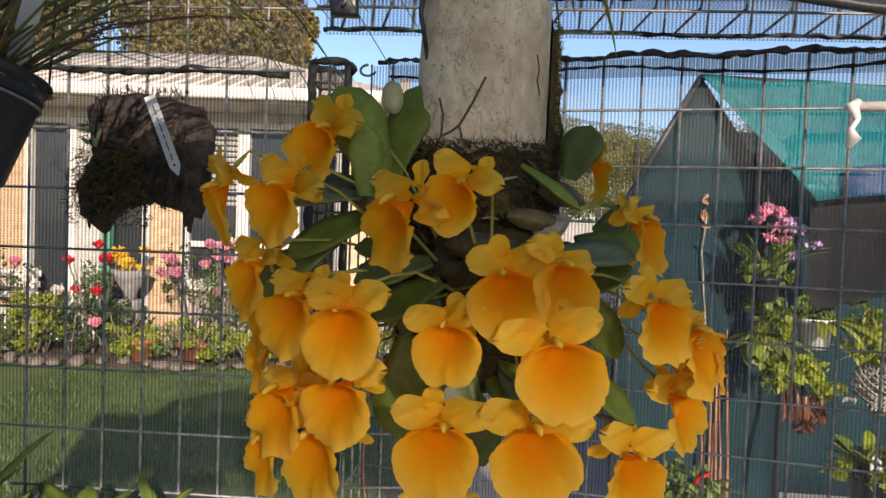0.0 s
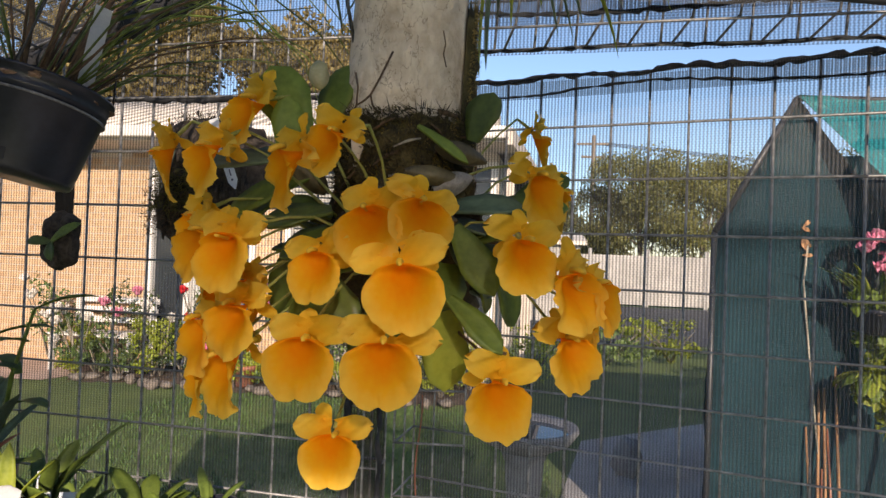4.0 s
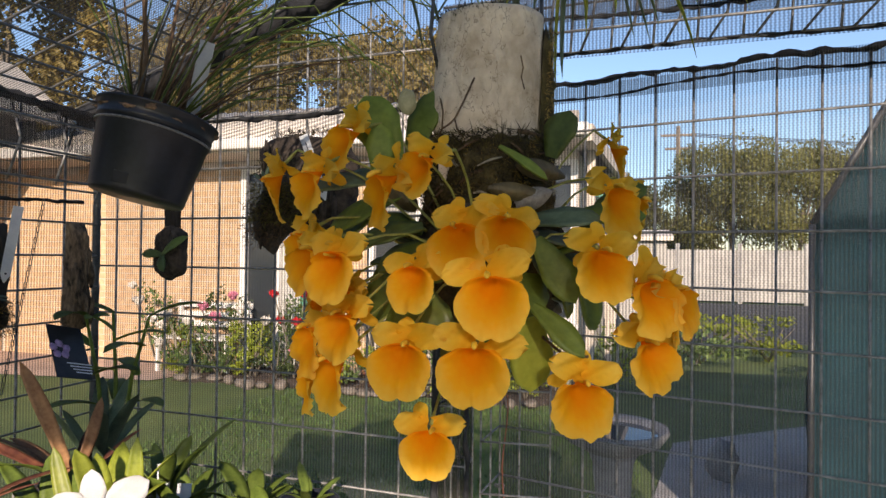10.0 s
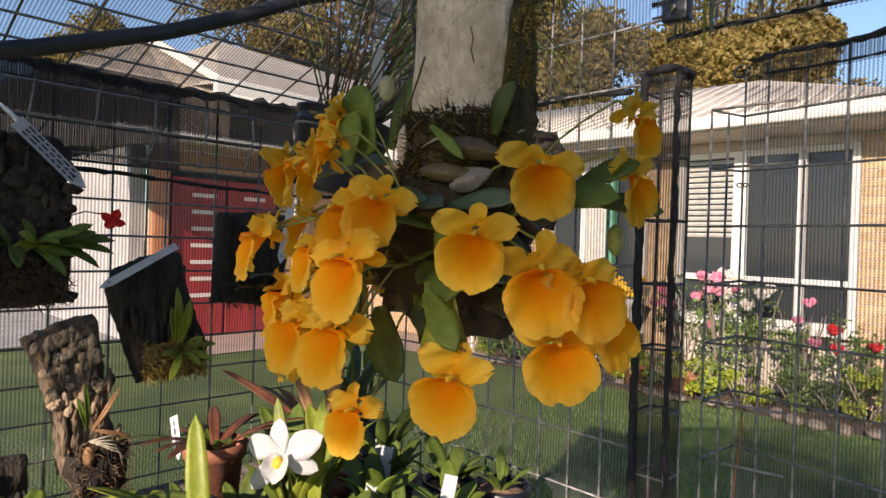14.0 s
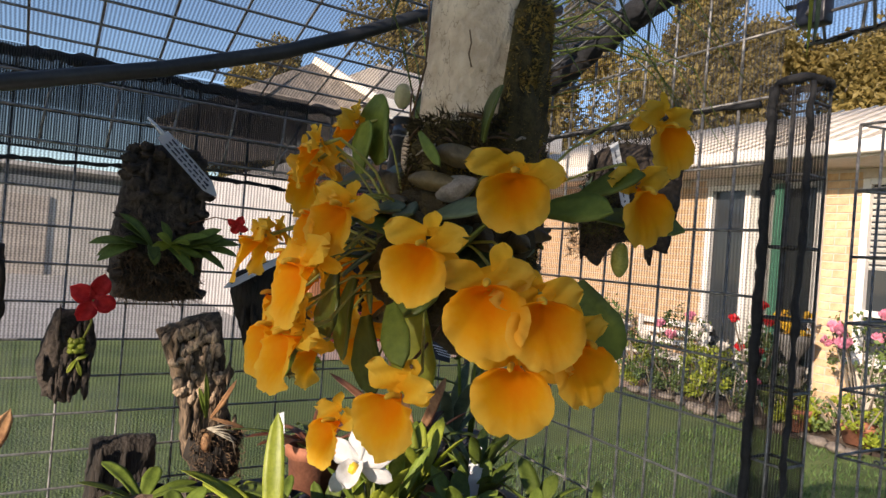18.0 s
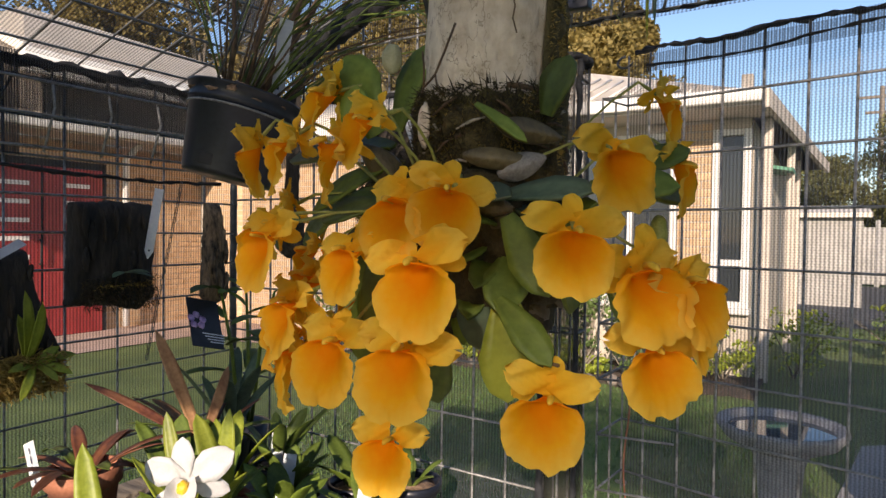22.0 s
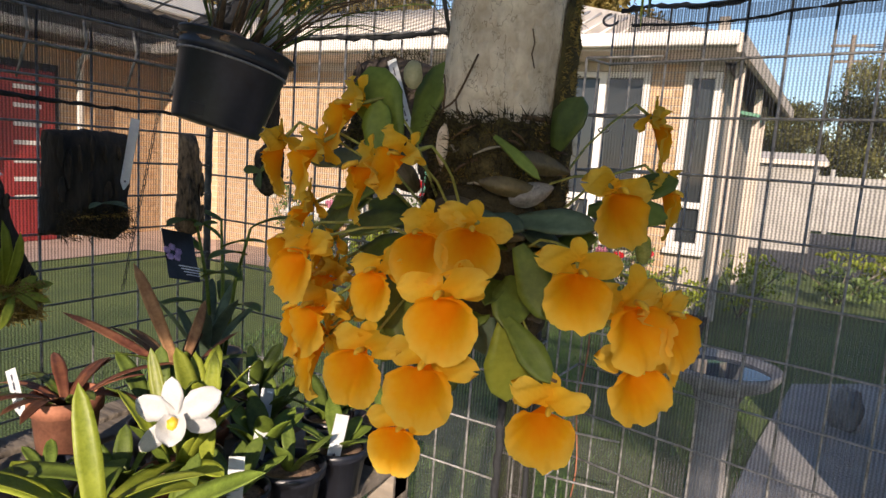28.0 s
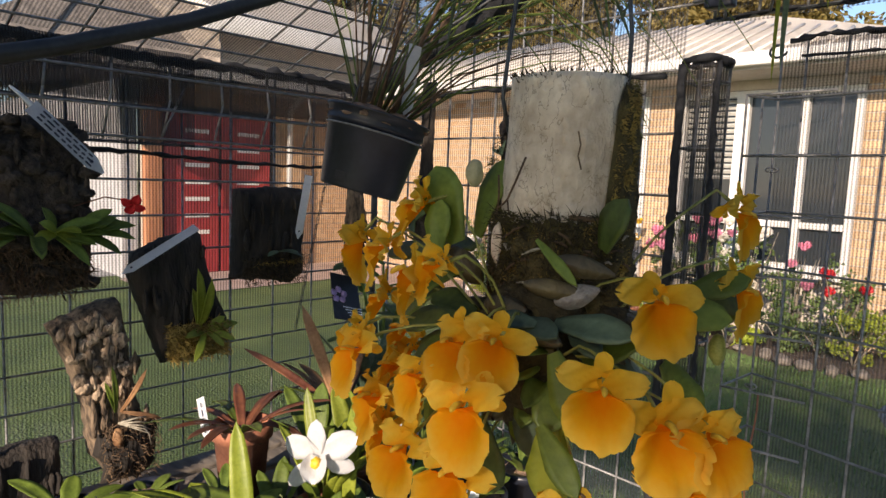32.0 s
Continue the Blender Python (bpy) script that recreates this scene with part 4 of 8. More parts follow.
for row in [
    ((-0.0663, -0.0041, 1.5312), (-0.42, -0.1, 0.9), (0.2, -1, 0.15), 0.036, 0.021, M_LEAF),
    ((-0.063, -0.011, 1.521), (0.02, -0.05, 1), (0.3, -1, 0.1), 0.024, 0.012, M_LEAF),
    ((-0.0518, 0.0079, 1.535), (0.22, 0.05, 1), (-0.3, -1, 0), 0.036, 0.016, M_LEAF),
    ((0.0094, 0.0033, 1.5278), (0.30, -0.1, 0.95), (-0.4, -0.9, 0.1), 0.0205, 0.0155, M_LEAF_DARK),
    ((0.0109, -0.0096, 1.4933), (1, -0.15, 0.16), (0.1, -0.65, 0.8), 0.033, 0.0125, M_LEAF_GREY),
    ((0.0019, -0.0148, 1.4414), (0.12, -0.1, -1), (0.5, -0.9, 0.1), 0.033, 0.0175, M_LEAF_LIME),
    ((0.012, -0.024, 1.473), (0.55, -0.25, -0.75), (0.1, -0.9, 0.45), 0.028, 0.013, M_LEAF),
    ((-0.052, -0.025, 1.487), (-0.8, -0.3, -0.12), (0, -0.6, 0.8), 0.025, 0.014, M_LEAF_DARK),
    ((-0.047, -0.025, 1.478), (-0.7, -0.3, -0.3), (0, -0.6, 0.8), 0.024, 0.014, M_LEAF_DARK),
    ((-0.066, 0.000, 1.463), (-0.3, -0.1, -1), (-0.3, -1, 0.1), 0.031, 0.016, M_LEAF_DARK),
    ((-0.034, -0.033, 1.456), (0.4, -0.3, -0.6), (0, -0.9, 0.4), 0.028, 0.016, M_LEAF_DARK),
    ((-0.048, -0.020, 1.448), (-0.1, -0.2, -1), (-0.1, -1, 0), 0.034, 0.020, M_LEAF_DARK),
    ((-0.025, -0.02, 1.437), (0.3, -0.1, -0.9), (0.2, -1, 0), 0.030, 0.017, M_LEAF_DARK),
    ((0.030, 0.026, 1.497), (1, 0.15, 0.10), (0.3, -0.8, 0.7), 0.030, 0.014, M_LEAF),
    ((0.034, 0.038, 1.506), (0.9, 0.3, 0.5), (0.2, -0.8, 0.7), 0.026, 0.012, M_LEAF),
    ((0.032, 0.058, 1.496), (0.8, 0.6, -0.02), (0.5, -0.6, 0.6), 0.034, 0.011, M_LEAF_DARK),
    ((0.020, 0.055, 1.456), (0.35, 0.4, -0.8), (0.9, -0.6, 0.1), 0.034, 0.017, M_LEAF_DARK),
    ((0.012, 0.004, 1.478), (0.9, -0.2, -0.35), (0.2, -0.6, 0.8), 0.024, 0.012, M_LEAF_GREY),
    ((-0.004, -0.020, 1.492), (0.9, -0.35, 0.05), (0, -0.6, 0.8), 0.020, 0.0095, M_LEAF_GREY),
    ((-0.012, -0.022, 1.493), (-0.9, -0.3, 0.1), (0, -0.6, 0.8), 0.016, 0.009, M_LEAF_GREY),
    ((-0.002, -0.014, 1.515), (0.75, -0.2, -0.45), (0.1, -0.8, 0.6), 0.024, 0.0042, M_LEAF),
    ((-0.075, 0.0, 1.498), (-0.9, -0.2, -0.35), (-0.1, -0.8, 0.6), 0.040, 0.013, M_LEAF),
    ((-0.082, -0.006, 1.510), (-0.9, -0.2, 0.02), (0, -0.7, 0.7), 0.034, 0.011, M_LEAF_GREY),
    ((-0.090, 0.004, 1.485), (-0.8, -0.1, -0.5), (0, -0.8, 0.6), 0.036, 0.015, M_LEAF_DARK),
    ((-0.075, 0.01, 1.515), (-0.9, 0.1, 0.15), (0, -0.6, 0.8), 0.034, 0.012, M_LEAF_DARK),
    ((0.014, -0.030, 1.452), (0.75, -0.3, -0.55), (0.3, -0.8, 0.6), 0.026, 0.010, M_LEAF),
]:
    orchid_leaf(*row)
rnd = random.Random(12)
for k in range(50):
    a, e = rnd.uniform(0, math.tau), rnd.uniform(-0.9, 0.45)
    d = Vector((math.cos(a) * math.cos(e), math.sin(a) * math.cos(e), math.sin(e)))
    r = rnd.uniform(0.5, 1.0)
    c = Vector((-0.022, 0.012, 1.478)) + Vector((d.x * 0.046 * r, d.y * 0.034 * r, d.z * 0.036 * r))
    orchid_leaf(c, d + Vector((rnd.uniform(-0.5, 0.5), rnd.uniform(-0.5, 0.5), rnd.uniform(-0.5, 0.4))), d + Vector((0, -0.2, 0.9)), rnd.uniform(0.018, 0.030), rnd.uniform(0.009, 0.015), rnd.choice((M_LEAF, M_LEAF_DARK, M_LEAF_DARK, M_LEAF_GREY)), rnd.uniform(0, 0.5))


def bulb(c, d, length, width, material=M_BULB):
    c, d = Vector(c), Vector(d).normalized()
    side = d.orthogonal().normalized()
    up2 = d.cross(side)
    bm, rings, n, k_n = bmesh.new(), [], 9, 14
    for i in range(n + 1):
        t = i / n
        r = width / 2 * max(0.06, math.sin(math.pi * min(0.98, t * 0.94 + 0.03)) ** 0.7 * (1.1 - 0.4 * t))
        p = c + d * length * (t - 0.5)
        rings.append([bm.verts.new(p + (r * (1 + 0.10 * math.cos(5 * a))) * (math.cos(a) * side + math.sin(a) * up2)) for a in [k * math.tau / k_n for k in range(k_n)]])
    for a, b in zip(rings, rings[1:]):
        for k in range(k_n):
            bm.faces.new((a[k], a[(k + 1) % k_n], b[(k + 1) % k_n], b[k]))
    part("pseudobulb", bm, material, orchid)


bulb((0.000, -0.001, 1.501), (0.8, 0.45, 0.35), 0.017, 0.010, M_BULB_GREY)
bulb((0.003, -0.002, 1.512), (0.8, 0.5, -0.2), 0.022, 0.009)
bulb((-0.006, -0.006, 1.503), (0.85, 0.45, -0.1), 0.024, 0.008)
bulb((-0.024, -0.012, 1.494), (0.95, -0.2, 0.05), 0.024, 0.010)
bulb((-0.008, -0.014, 1.488), (0.95, -0.2, -0.15), 0.026, 0.010)
bulb((-0.062, 0.006, 1.505), (-0.7, -0.2, 0.6), 0.024, 0.012)
for k in range(34):
    a, e = rnd.uniform(0, math.tau), rnd.uniform(-0.9, 0.5)
    d = Vector((math.cos(a) * math.cos(e), math.sin(a) * math.cos(e), math.sin(e)))
    c = Vector((-0.022, 0.014, 1.474)) + Vector((d.x * 0.034, d.y * 0.026, d.z * 0.030))
    bulb(c, d * 0.6 + Vector((rnd.uniform(-1, 1), rnd.uniform(-1, 1), rnd.uniform(-0.6, 0.6))), rnd.uniform(0.016, 0.026), rnd.uniform(0.008, 0.012), M_BULB)
part("root_mass", lump(bmesh.new(), (0.032, 0.028, 0.032), (-0.022, 0.014, 1.472), 0.35, 3, 4, 2), M_MOSS, orchid, "dark matted roots")

def moss_strip(a):
    """1 where the moss climbs to the top of the log, 0 where the bark is bare."""
    d = abs((a - 0.72 + math.pi) % math.tau - math.pi) + 0.16 * noise.noise(Vector((a * 7, 3, 0)))
    return max(0.0, min(1.0, (1.08 - d) / 0.28))


# matted root collar and moss on the log, thicker and higher on its far side
bm, rings = bmesh.new(), []
for i in range(19):
    t = i / 18
    ring = []
    for k in range(72):
        a = k * math.tau / 72
        east = moss_strip(a)
        top = 1.527 + 0.054 * east + 0.004 * noise.noise(Vector((a * 3, 0, 1))) + 0.003 * noise.noise(Vector((a * 9, 0, 4)))
        z = 1.452 + (top - 1.452) * t
        q = Vector((math.cos(a) * 6, math.sin(a) * 6, z * 260))
        r = 0.0252 + (0.0040 * math.sin(math.pi * min(1, 0.12 + t * 0.88)) ** 0.6 + 0.0034 * noise.noise(q * 0.6) + 0.0026 * noise.noise(q * 2.0)) * (1 if t < 0.97 else 0)
        ring.append(bm.verts.new((LOG_AT.x + r * math.cos(a), LOG_AT.y + r * 0.94 * math.sin(a), z)))
    rings.append(ring)
for p, q in zip(rings, rings[1:]):
    for k in range(72):
        bm.faces.new((p[k], p[(k + 1) % 72], q[(k + 1) % 72], q[k]))
part("root_mat", bm, M_MOSS_BROWN, orchid, "dark matted roots and moss")
bm = bmesh.new()
for k in range(12000):
    a = rnd.uniform(0, math.tau)
    east = moss_strip(a)
    z = 1.470 + rnd.random() * (0.060 + 0.052 * east)
    if rnd.random() < 0.4 and z < 1.505:
        continue
    p = Vector((LOG_AT.x + 0.0269 * math.cos(a), LOG_AT.y + 0.0254 * math.sin(a), z))
    n = Vector((math.cos(a), math.sin(a), rnd.uniform(-0.6, 0.8))) + Vector((rnd.gauss(0, 0.6), rnd.gauss(0, 0.6), rnd.gauss(0, 0.6)))
    n = n.normalized() * rnd.uniform(0.0012, 0.0042)
    s = n.orthogonal().normalized() * 0.00022
    bm.faces.new([bm.verts.new(p - s), bm.verts.new(p + s), bm.verts.new(p + n)])
part("moss", bm, M_MOSS_GREEN, orchid, "dark green moss collar", smooth=False)
bm = bmesh.new()
for k in range(15000):
    a = rnd.uniform(0, math.tau)
    z = 1.465 + rnd.random() * (0.062 + 0.050 * moss_strip(a))
    p = Vector((LOG_AT.x + 0.0275 * math.cos(a), LOG_AT.y + 0.0260 * math.sin(a), z))
    if noise.noise(p * 130) < 0.10 - 0.75 * moss_strip(a):
        continue
    n = (Vector((math.cos(a), math.sin(a), rnd.uniform(-0.8, 0.8))) + Vector((rnd.gauss(0, 0.7), rnd.gauss(0, 0.7), rnd.gauss(0, 0.7)))).normalized() * rnd.uniform(0.001, 0.0030)
    s = n.orthogonal().normalized() * (0.00025 + 0.0003 * moss_strip(a))
    bm.faces.new([bm.verts.new(p - s), bm.verts.new(p + s), bm.verts.new(p + n)])
part("moss", bm, M_MOSS_GOLD, orchid, "golden brown moss tips", smooth=False)
bm = bmesh.new()
for k in range(9000):
    a = rnd.uniform(0, math.tau)
    z = 1.462 + rnd.random() * (0.068 + 0.048 * moss_strip(a))
    if moss_strip(a) > 0.5 and z > 1.50 and rnd.random() < 0.85:
        continue
    p = Vector((LOG_AT.x + 0.0277 * math.cos(a), LOG_AT.y + 0.0262 * math.sin(a), z))
    n = (Vector((math.cos(a), math.sin(a), rnd.uniform(-1.2, 0.6))) * 0.7 + Vector((rnd.gauss(0, 0.8), rnd.gauss(0, 0.8), rnd.gauss(0, 0.8)))).normalized() * rnd.uniform(0.003, 0.0075)
    s = n.orthogonal().normalized() * 0.00032
    bm.faces.new([bm.verts.new(p - s), bm.verts.new(p + s), bm.verts.new(p + n)])
part("moss", bm, M_MOSS, orchid, "black tangled root hairs", smooth=False)
bm = bmesh.new()
for k in range(900):
    a = rnd.uniform(0, math.tau)
    p = Vector((LOG_AT.x + 0.0225 * math.cos(a), LOG_AT.y + 0.0212 * math.sin(a), 1.5826 + rnd.uniform(-0.003, 0.001)))
    if rnd.random() < 0.55 and math.sin(a) < 0:
        continue
    n = Vector((math.cos(a) * 0.5, math.sin(a) * 0.5, rnd.uniform(0.2, 1))).normalized() * rnd.uniform(0.001, 0.0038)
    s = n.orthogonal().normalized() * 0.0004
    bm.faces.new([bm.verts.new(p - s), bm.verts.new(p + s), bm.verts.new(p + n)])
part("moss", bm, M_MOSS, orchid, smooth=False)
for k in range(46):
    a = rnd.uniform(0, math.tau)
    z = rnd.uniform(1.478, 1.528)
    pts = []
    for j in range(7):
        b = a + j * rnd.uniform(0.10, 0.26)
        rr = 0.0268 + 0.0012 * math.sin(j * 1.7)
        pts.append((LOG_AT.x + rr * math.cos(b), LOG_AT.y + rr * 0.95 * math.sin(b), z + rnd.uniform(-0.0025, 0.0025)))
    part("root", tube(bmesh.new(), pts, rnd.uniform(0.0005, 0.0011), 5), M_ROOT if k % 3 == 0 else M_ROOT_BROWN, orchid)
part("bark_flake", lump(bmesh.new(), (0.0026, 0.0012, 0.008), (-0.0375, -0.0026, 1.517), 0.25, 2, 3, 5), M_BARK_PALE, orchid)
for k in range(60):
    a = rnd.uniform(0, math.tau)
    z = rnd.uniform(1.478, 1.526)
    p = Vector((LOG_AT.x + 0.0296 * math.cos(a), LOG_AT.y + 0.0282 * math.sin(a), z))
    d = Vector((-math.sin(a), math.cos(a), rnd.uniform(-0.8, 0.8))) * rnd.uniform(0.0015, 0.0055)
    part("root", tube(bmesh.new(), [p - d, p + d * 0.1 + Vector((0, 0, 0.0006)), p + d], [0.0003, 0.0006, 0.0003], 5), M_ROOT if k % 5 == 0 else M_ROOT_BROWN, orchid)
for pts, r in (([(-0.0245, -0.0035, 1.551), (-0.0290, -0.0033, 1.5415), (-0.0330, -0.0027, 1.5345), (-0.0355, -0.0022, 1.5325), (-0.0390, -0.0008, 1.5310), (-0.0415, 0.0012, 1.5270)], 0.00045),
               ([(-0.0330, -0.0027, 1.5345), (-0.0318, -0.0032, 1.5300), (-0.0290, -0.0034, 1.5265)], 0.0004),
               ([(-0.0390, -0.0008, 1.5310), (-0.0385, -0.0014, 1.5380), (-0.0400, -0.0002, 1.5440)], 0.0004),
               ([(-0.0065, 0.0035, 1.5610), (-0.0055, 0.0040, 1.5560), (-0.0062, 0.0037, 1.5520), (-0.0050, 0.0045, 1.5470)], 0.00028)):
    part("root", tube(bmesh.new(), pts, r, 5), M_ROOT_BROWN, orchid, "thin dry root on the bark")
# hanger wires and dangling stems
for x, y, s in ((-0.045, 0.012, -1), (-0.004, 0.030, 1)):
    part("hanger_wire", tube(bmesh.new(), [(x, y, 1.560), (x + 0.003 * s, y - 0.002, 1.576), (x + 0.002 * s, y, 1.60), (x - 0.006 * s, y, 1.66), (x - 0.014 * s, y + 0.002, 1.75), (-0.02, 0.02, 1.93)], 0.0009, 6), M_WIRE_DARK, orchid)
# leaning bare stems and a bud
part("aerial_root", tube(bmesh.new(), [(0.002, -0.002, 1.455), (0.006, -0.012, 1.446), (0.014, -0.022, 1.442), (0.024, -0.028, 1.442)], 0.0006, 5), M_ROOT_BROWN, orchid)
part("flower_bud", lump(bmesh.new(), (0.0032, 0.003, 0.0062), (0.034, 0.048, 1.480), 0.12, 1.5, 3, 3), M_STALK, orchid, "pale green flower bud")
part("flower_bud", lump(bmesh.new(), (0.0040, 0.0036, 0.0058), (-0.0565, 0.004, 1.5445), 0.12, 1.5, 3, 3), M_BUD, orchid, "pale green-white flower bud")


# ---- ground and house outside ----
def flat(name, pts, z, material, label, category):
    bm = bmesh.new()
    bm.faces.new([bm.verts.new((x, y, z)) for x, y in pts])
    return tagged(part(name, bm, material, smooth=False), label, category, kind="structure")


bm = bmesh.new()
bmesh.ops.create_grid(bm, x_segments=60, y_segments=60, size=150)
ground = tagged(part("ground", bm, M_GRASS), "mown green lawn", "lawn", kind="structure")
bm = box(bmesh.new(), (3.0, 3.2, 0.05), (0.1, -0.5, 0.026))
floor = tagged(part("floor", bm, M_CONCRETE, smooth=False), "concrete floor of the shade house", "floor", kind="structure")
flat("path", [(-0.15, 1.2), (3.0, 1.2), (3.4, 5.6), (1.6, 6.2), (0.35, 5.2), (0.15, 3.8)], 0.012, M_CONCRETE, "worn concrete path beside the lawn", "path")
flat("driveway", [(-9.2, -6), (-9.2, 3.2), (-30, 3.2), (-30, -12), (-9.2, -12)], 0.012, M_CONCRETE, "wide concrete driveway", "driveway")
# concrete drive; the shade over it is put into a dark colour
flat("road", [(0.4, 12.2), (14, 12.6), (14, 23.2), (-3.5, 23.2), (-3.5, 17)], 0.012, M_CONCRETE_SHADED, "concrete drive before the boundary fence, shade in its colour", "road")
flat("pavement", [(-8.9, 7.0), (-8.9, 3.0), (-7.4, 3.0), (-7.4, 5.6), (-5.3, 5.9), (-4.9, 7.0)], 0.014, M_PAVING, "pinkish paving along the house wall", "paving")
bm = bmesh.new()
gr = bmesh.ops.create_grid(bm, x_segments=60, y_segments=10, size=0.5)
for v in gr["verts"]:
    x, y = v.co.x, v.co.y
    v.co = Vector((-2.75 + x * 4.7, 6.55 + y * 0.9 + 0.12 * math.sin(x * 17) * (0.5 - y), 0.05 + 0.05 * noise.noise(Vector((x * 30, y * 8, 0))) - 0.06 * max(0, -y * 2 - 0.7) * 3))
bed = tagged(part("garden_bed", bm, M_MULCH), "dark mulched flower bed below the windows", "garden bed", kind="structure")

Y_H = 7.0
SOFFIT = 2.69
house = thing("house", "single-storey cream brick house with white window frames and a pale roof", "house", (0, 0, 0))


def wall_piece(x0, x1, z0, z1, material=M_MORTAR, depth=0.2, y=Y_H):
    return part("wall", box(bmesh.new(), (x1 - x0, depth, z1 - z0), ((x0 + x1) / 2, y + depth / 2 + 0.006, (z0 + z1) / 2)), material, house, smooth=False)


wall_piece(-8.9, -4.85, 0, SOFFIT)
wall_piece(-3.43, -3.06, 0, SOFFIT)
wall_piece(-1.27, -0.93, 0, SOFFIT)
wall_piece(-3.06, -1.27, 0, 0.72)
wall_piece(-0.93, -0.56, 0, 0.72)
part("wall", box(bmesh.new(), (0.2, 6.5, SOFFIT), (-0.66, Y_H + 3.45, SOFFIT / 2)), M_MORTAR, house, smooth=False)
part("soffit", box(bmesh.new(), (8.45, 0.72, 0.03), (-4.62, Y_H - 0.30, SOFFIT + 0.015)), M_SOFFIT, house, smooth=False)
part("lintel", box(bmesh.new(), (8.3, 0.12, 0.10), (-4.72, Y_H + 0.06, SOFFIT - 0.05)), M_SOFFIT, house, smooth=False)
part("gutter", box(bmesh.new(), (8.48, 0.10, 0.13), (-4.64, Y_H - 0.70, SOFFIT + 0.09), bevel=0.02), M_PAINT_WHITE, house, "white painted gutter")


def roof_plane(pts, name="roof_face"):
    bm = bmesh.new()
    bm.faces.new([bm.verts.new(p) for p in pts])
    bmesh.ops.solidify(bm, geom=bm.faces[:], thickness=0.05)
    return part(name, bm, M_ROOF, house, smooth=False)


E0 = Y_H - 0.72
roof_plane([(-9.6, E0, 2.80), (-0.40, E0, 2.80), (-3.0, E0 + 3.1, 3.93), (-9.6, E0 + 3.1, 3.93)])
roof_plane([(-0.40, E0, 2.80), (0.1, E0 + 7, 2.80), (-3.0, E0 + 6, 3.93), (-3.0, E0 + 3.1, 3.93)])
for k in range(43):
    x = -9.5 + 0.21 * k
    top = min(3.1, max(0.15, (-0.40 - x) * 1.0))
    bm = tube(bmesh.new(), [(x, E0 + 0.02, 2.815), (x, E0 + top - 0.05, 2.815 + (top - 0.05) * 0.3645)], 0.016, 5)
    part("roof_rib", bm, M_ROOF, house)
fas = part("fascia", box(bmesh.new(), (0.06, 7.0, 0.17)), M_SOFFIT, house, smooth=False)
fas.matrix_basis = towards((-0.14, E0 + 3.5, 2.74), (0.5, 7.0, 0), (0, 0, 1))
bm = bmesh.new()
bm.faces.new([bm.verts.new(p) for p in ((-0.60, E0 + 0.7, 2.70), (-0.38, E0 + 0.1, 2.70), (0.08, E0 + 6.9, 2.70), (-0.56, E0 + 6.9, 2.70))])
bmesh.ops.solidify(bm, geom=bm.faces[:], thickness=0.03)
part("soffit", bm, M_SOFFIT, house, smooth=False)
part("awning", box(bmesh.new(), (0.30, 0.9, 0.04), (-0.40, Y_H + 2.2, 2.34), (0, 10, 0)), M_SKIN_GREEN, house, "green awning edge under the eave", smooth=False)
part("roof_vent", box(bmesh.new(), (0.10, 0.10, 0.14), (-0.55, E0 + 0.05, 2.90), bevel=0.01), M_BOARD, house, smooth=False)
# entry wing on the far side, with the red door
WX = -8.9
part("wall", box(bmesh.new(), (0.2, 3.7, SOFFIT), (WX - 0.11, 5.2, SOFFIT / 2)), M_MORTAR, house, smooth=False)
GX = WX + 0.60
bm = bmesh.new()
hip = [bm.verts.new(p) for p in ((-9.9, 3.55, 4.43), (-8.94, 2.50, 3.50), (GX, 0.95, 2.80), (GX, 4.15, 2.80), (GX - 0.02, 4.20, 3.50))]
for k in range(1, 4):
    bm.faces.new((hip[0], hip[k], hip[k + 1]))
bmesh.ops.recalc_face_normals(bm, faces=bm.faces)
bmesh.ops.solidify(bm, geom=bm.faces[:], thickness=0.05)
# darker than the other roof faces: the hip's shade is in its colour
part("roof_face", bm, M_TIMBER, house, "grey hip of the entry roof, shade in its colour", smooth=False)
p, q = Vector((-9.88, 3.57, 4.45)), Vector((GX + 0.05, 4.25, 3.54))
ob = part("ridge_cap", box(bmesh.new(), (0.16, (q - p).length, 0.12), bevel=0.02), M_ROOF, house, "cream ridge capping", smooth=False)
ob.matrix_basis = towards((p + q) / 2, q - p, (0, 0, 1))
roof_plane([(GX + 0.1, 3.9, 3.56), (GX + 0.1, 7.4, 3.56), (-10.4, 8.4, 4.75), (-11.1, 5.3, 5.05)])
roof_plane([(GX + 0.1, 3.9, 3.56), (-11.1, 5.3, 5.05), (-13.0, 3.2, 3.9)])
part("gutter", box(bmesh.new(), (0.11, 3.6, 0.30), (GX + 0.13, 5.65, 3.50), bevel=0.02), M_PAINT_WHITE, house, "cream gutter over the entry")
part("wall", box(bmesh.new(), (0.15, 3.2, 0.80), (GX - 0.55, 5.8, 3.12)), M_BOARD, house, smooth=False)
# white wall, greyed so that its shade is in the colour
part("wall", box(bmesh.new(), (7.5, 0.2, SOFFIT), (WX - 3.85, 3.2, SOFFIT / 2)), M_WALL_SHADED, house, smooth=False)
part("soffit", box(bmesh.new(), (0.7, 5.0, 0.03), (WX + 0.32, 5.1, SOFFIT + 0.02)), M_SOFFIT, house, smooth=False)
part("gutter", box(bmesh.new(), (0.10, 5.0, 0.13), (WX + 0.68, 5.1, SOFFIT + 0.09), bevel=0.02), M_PAINT_WHITE, house)
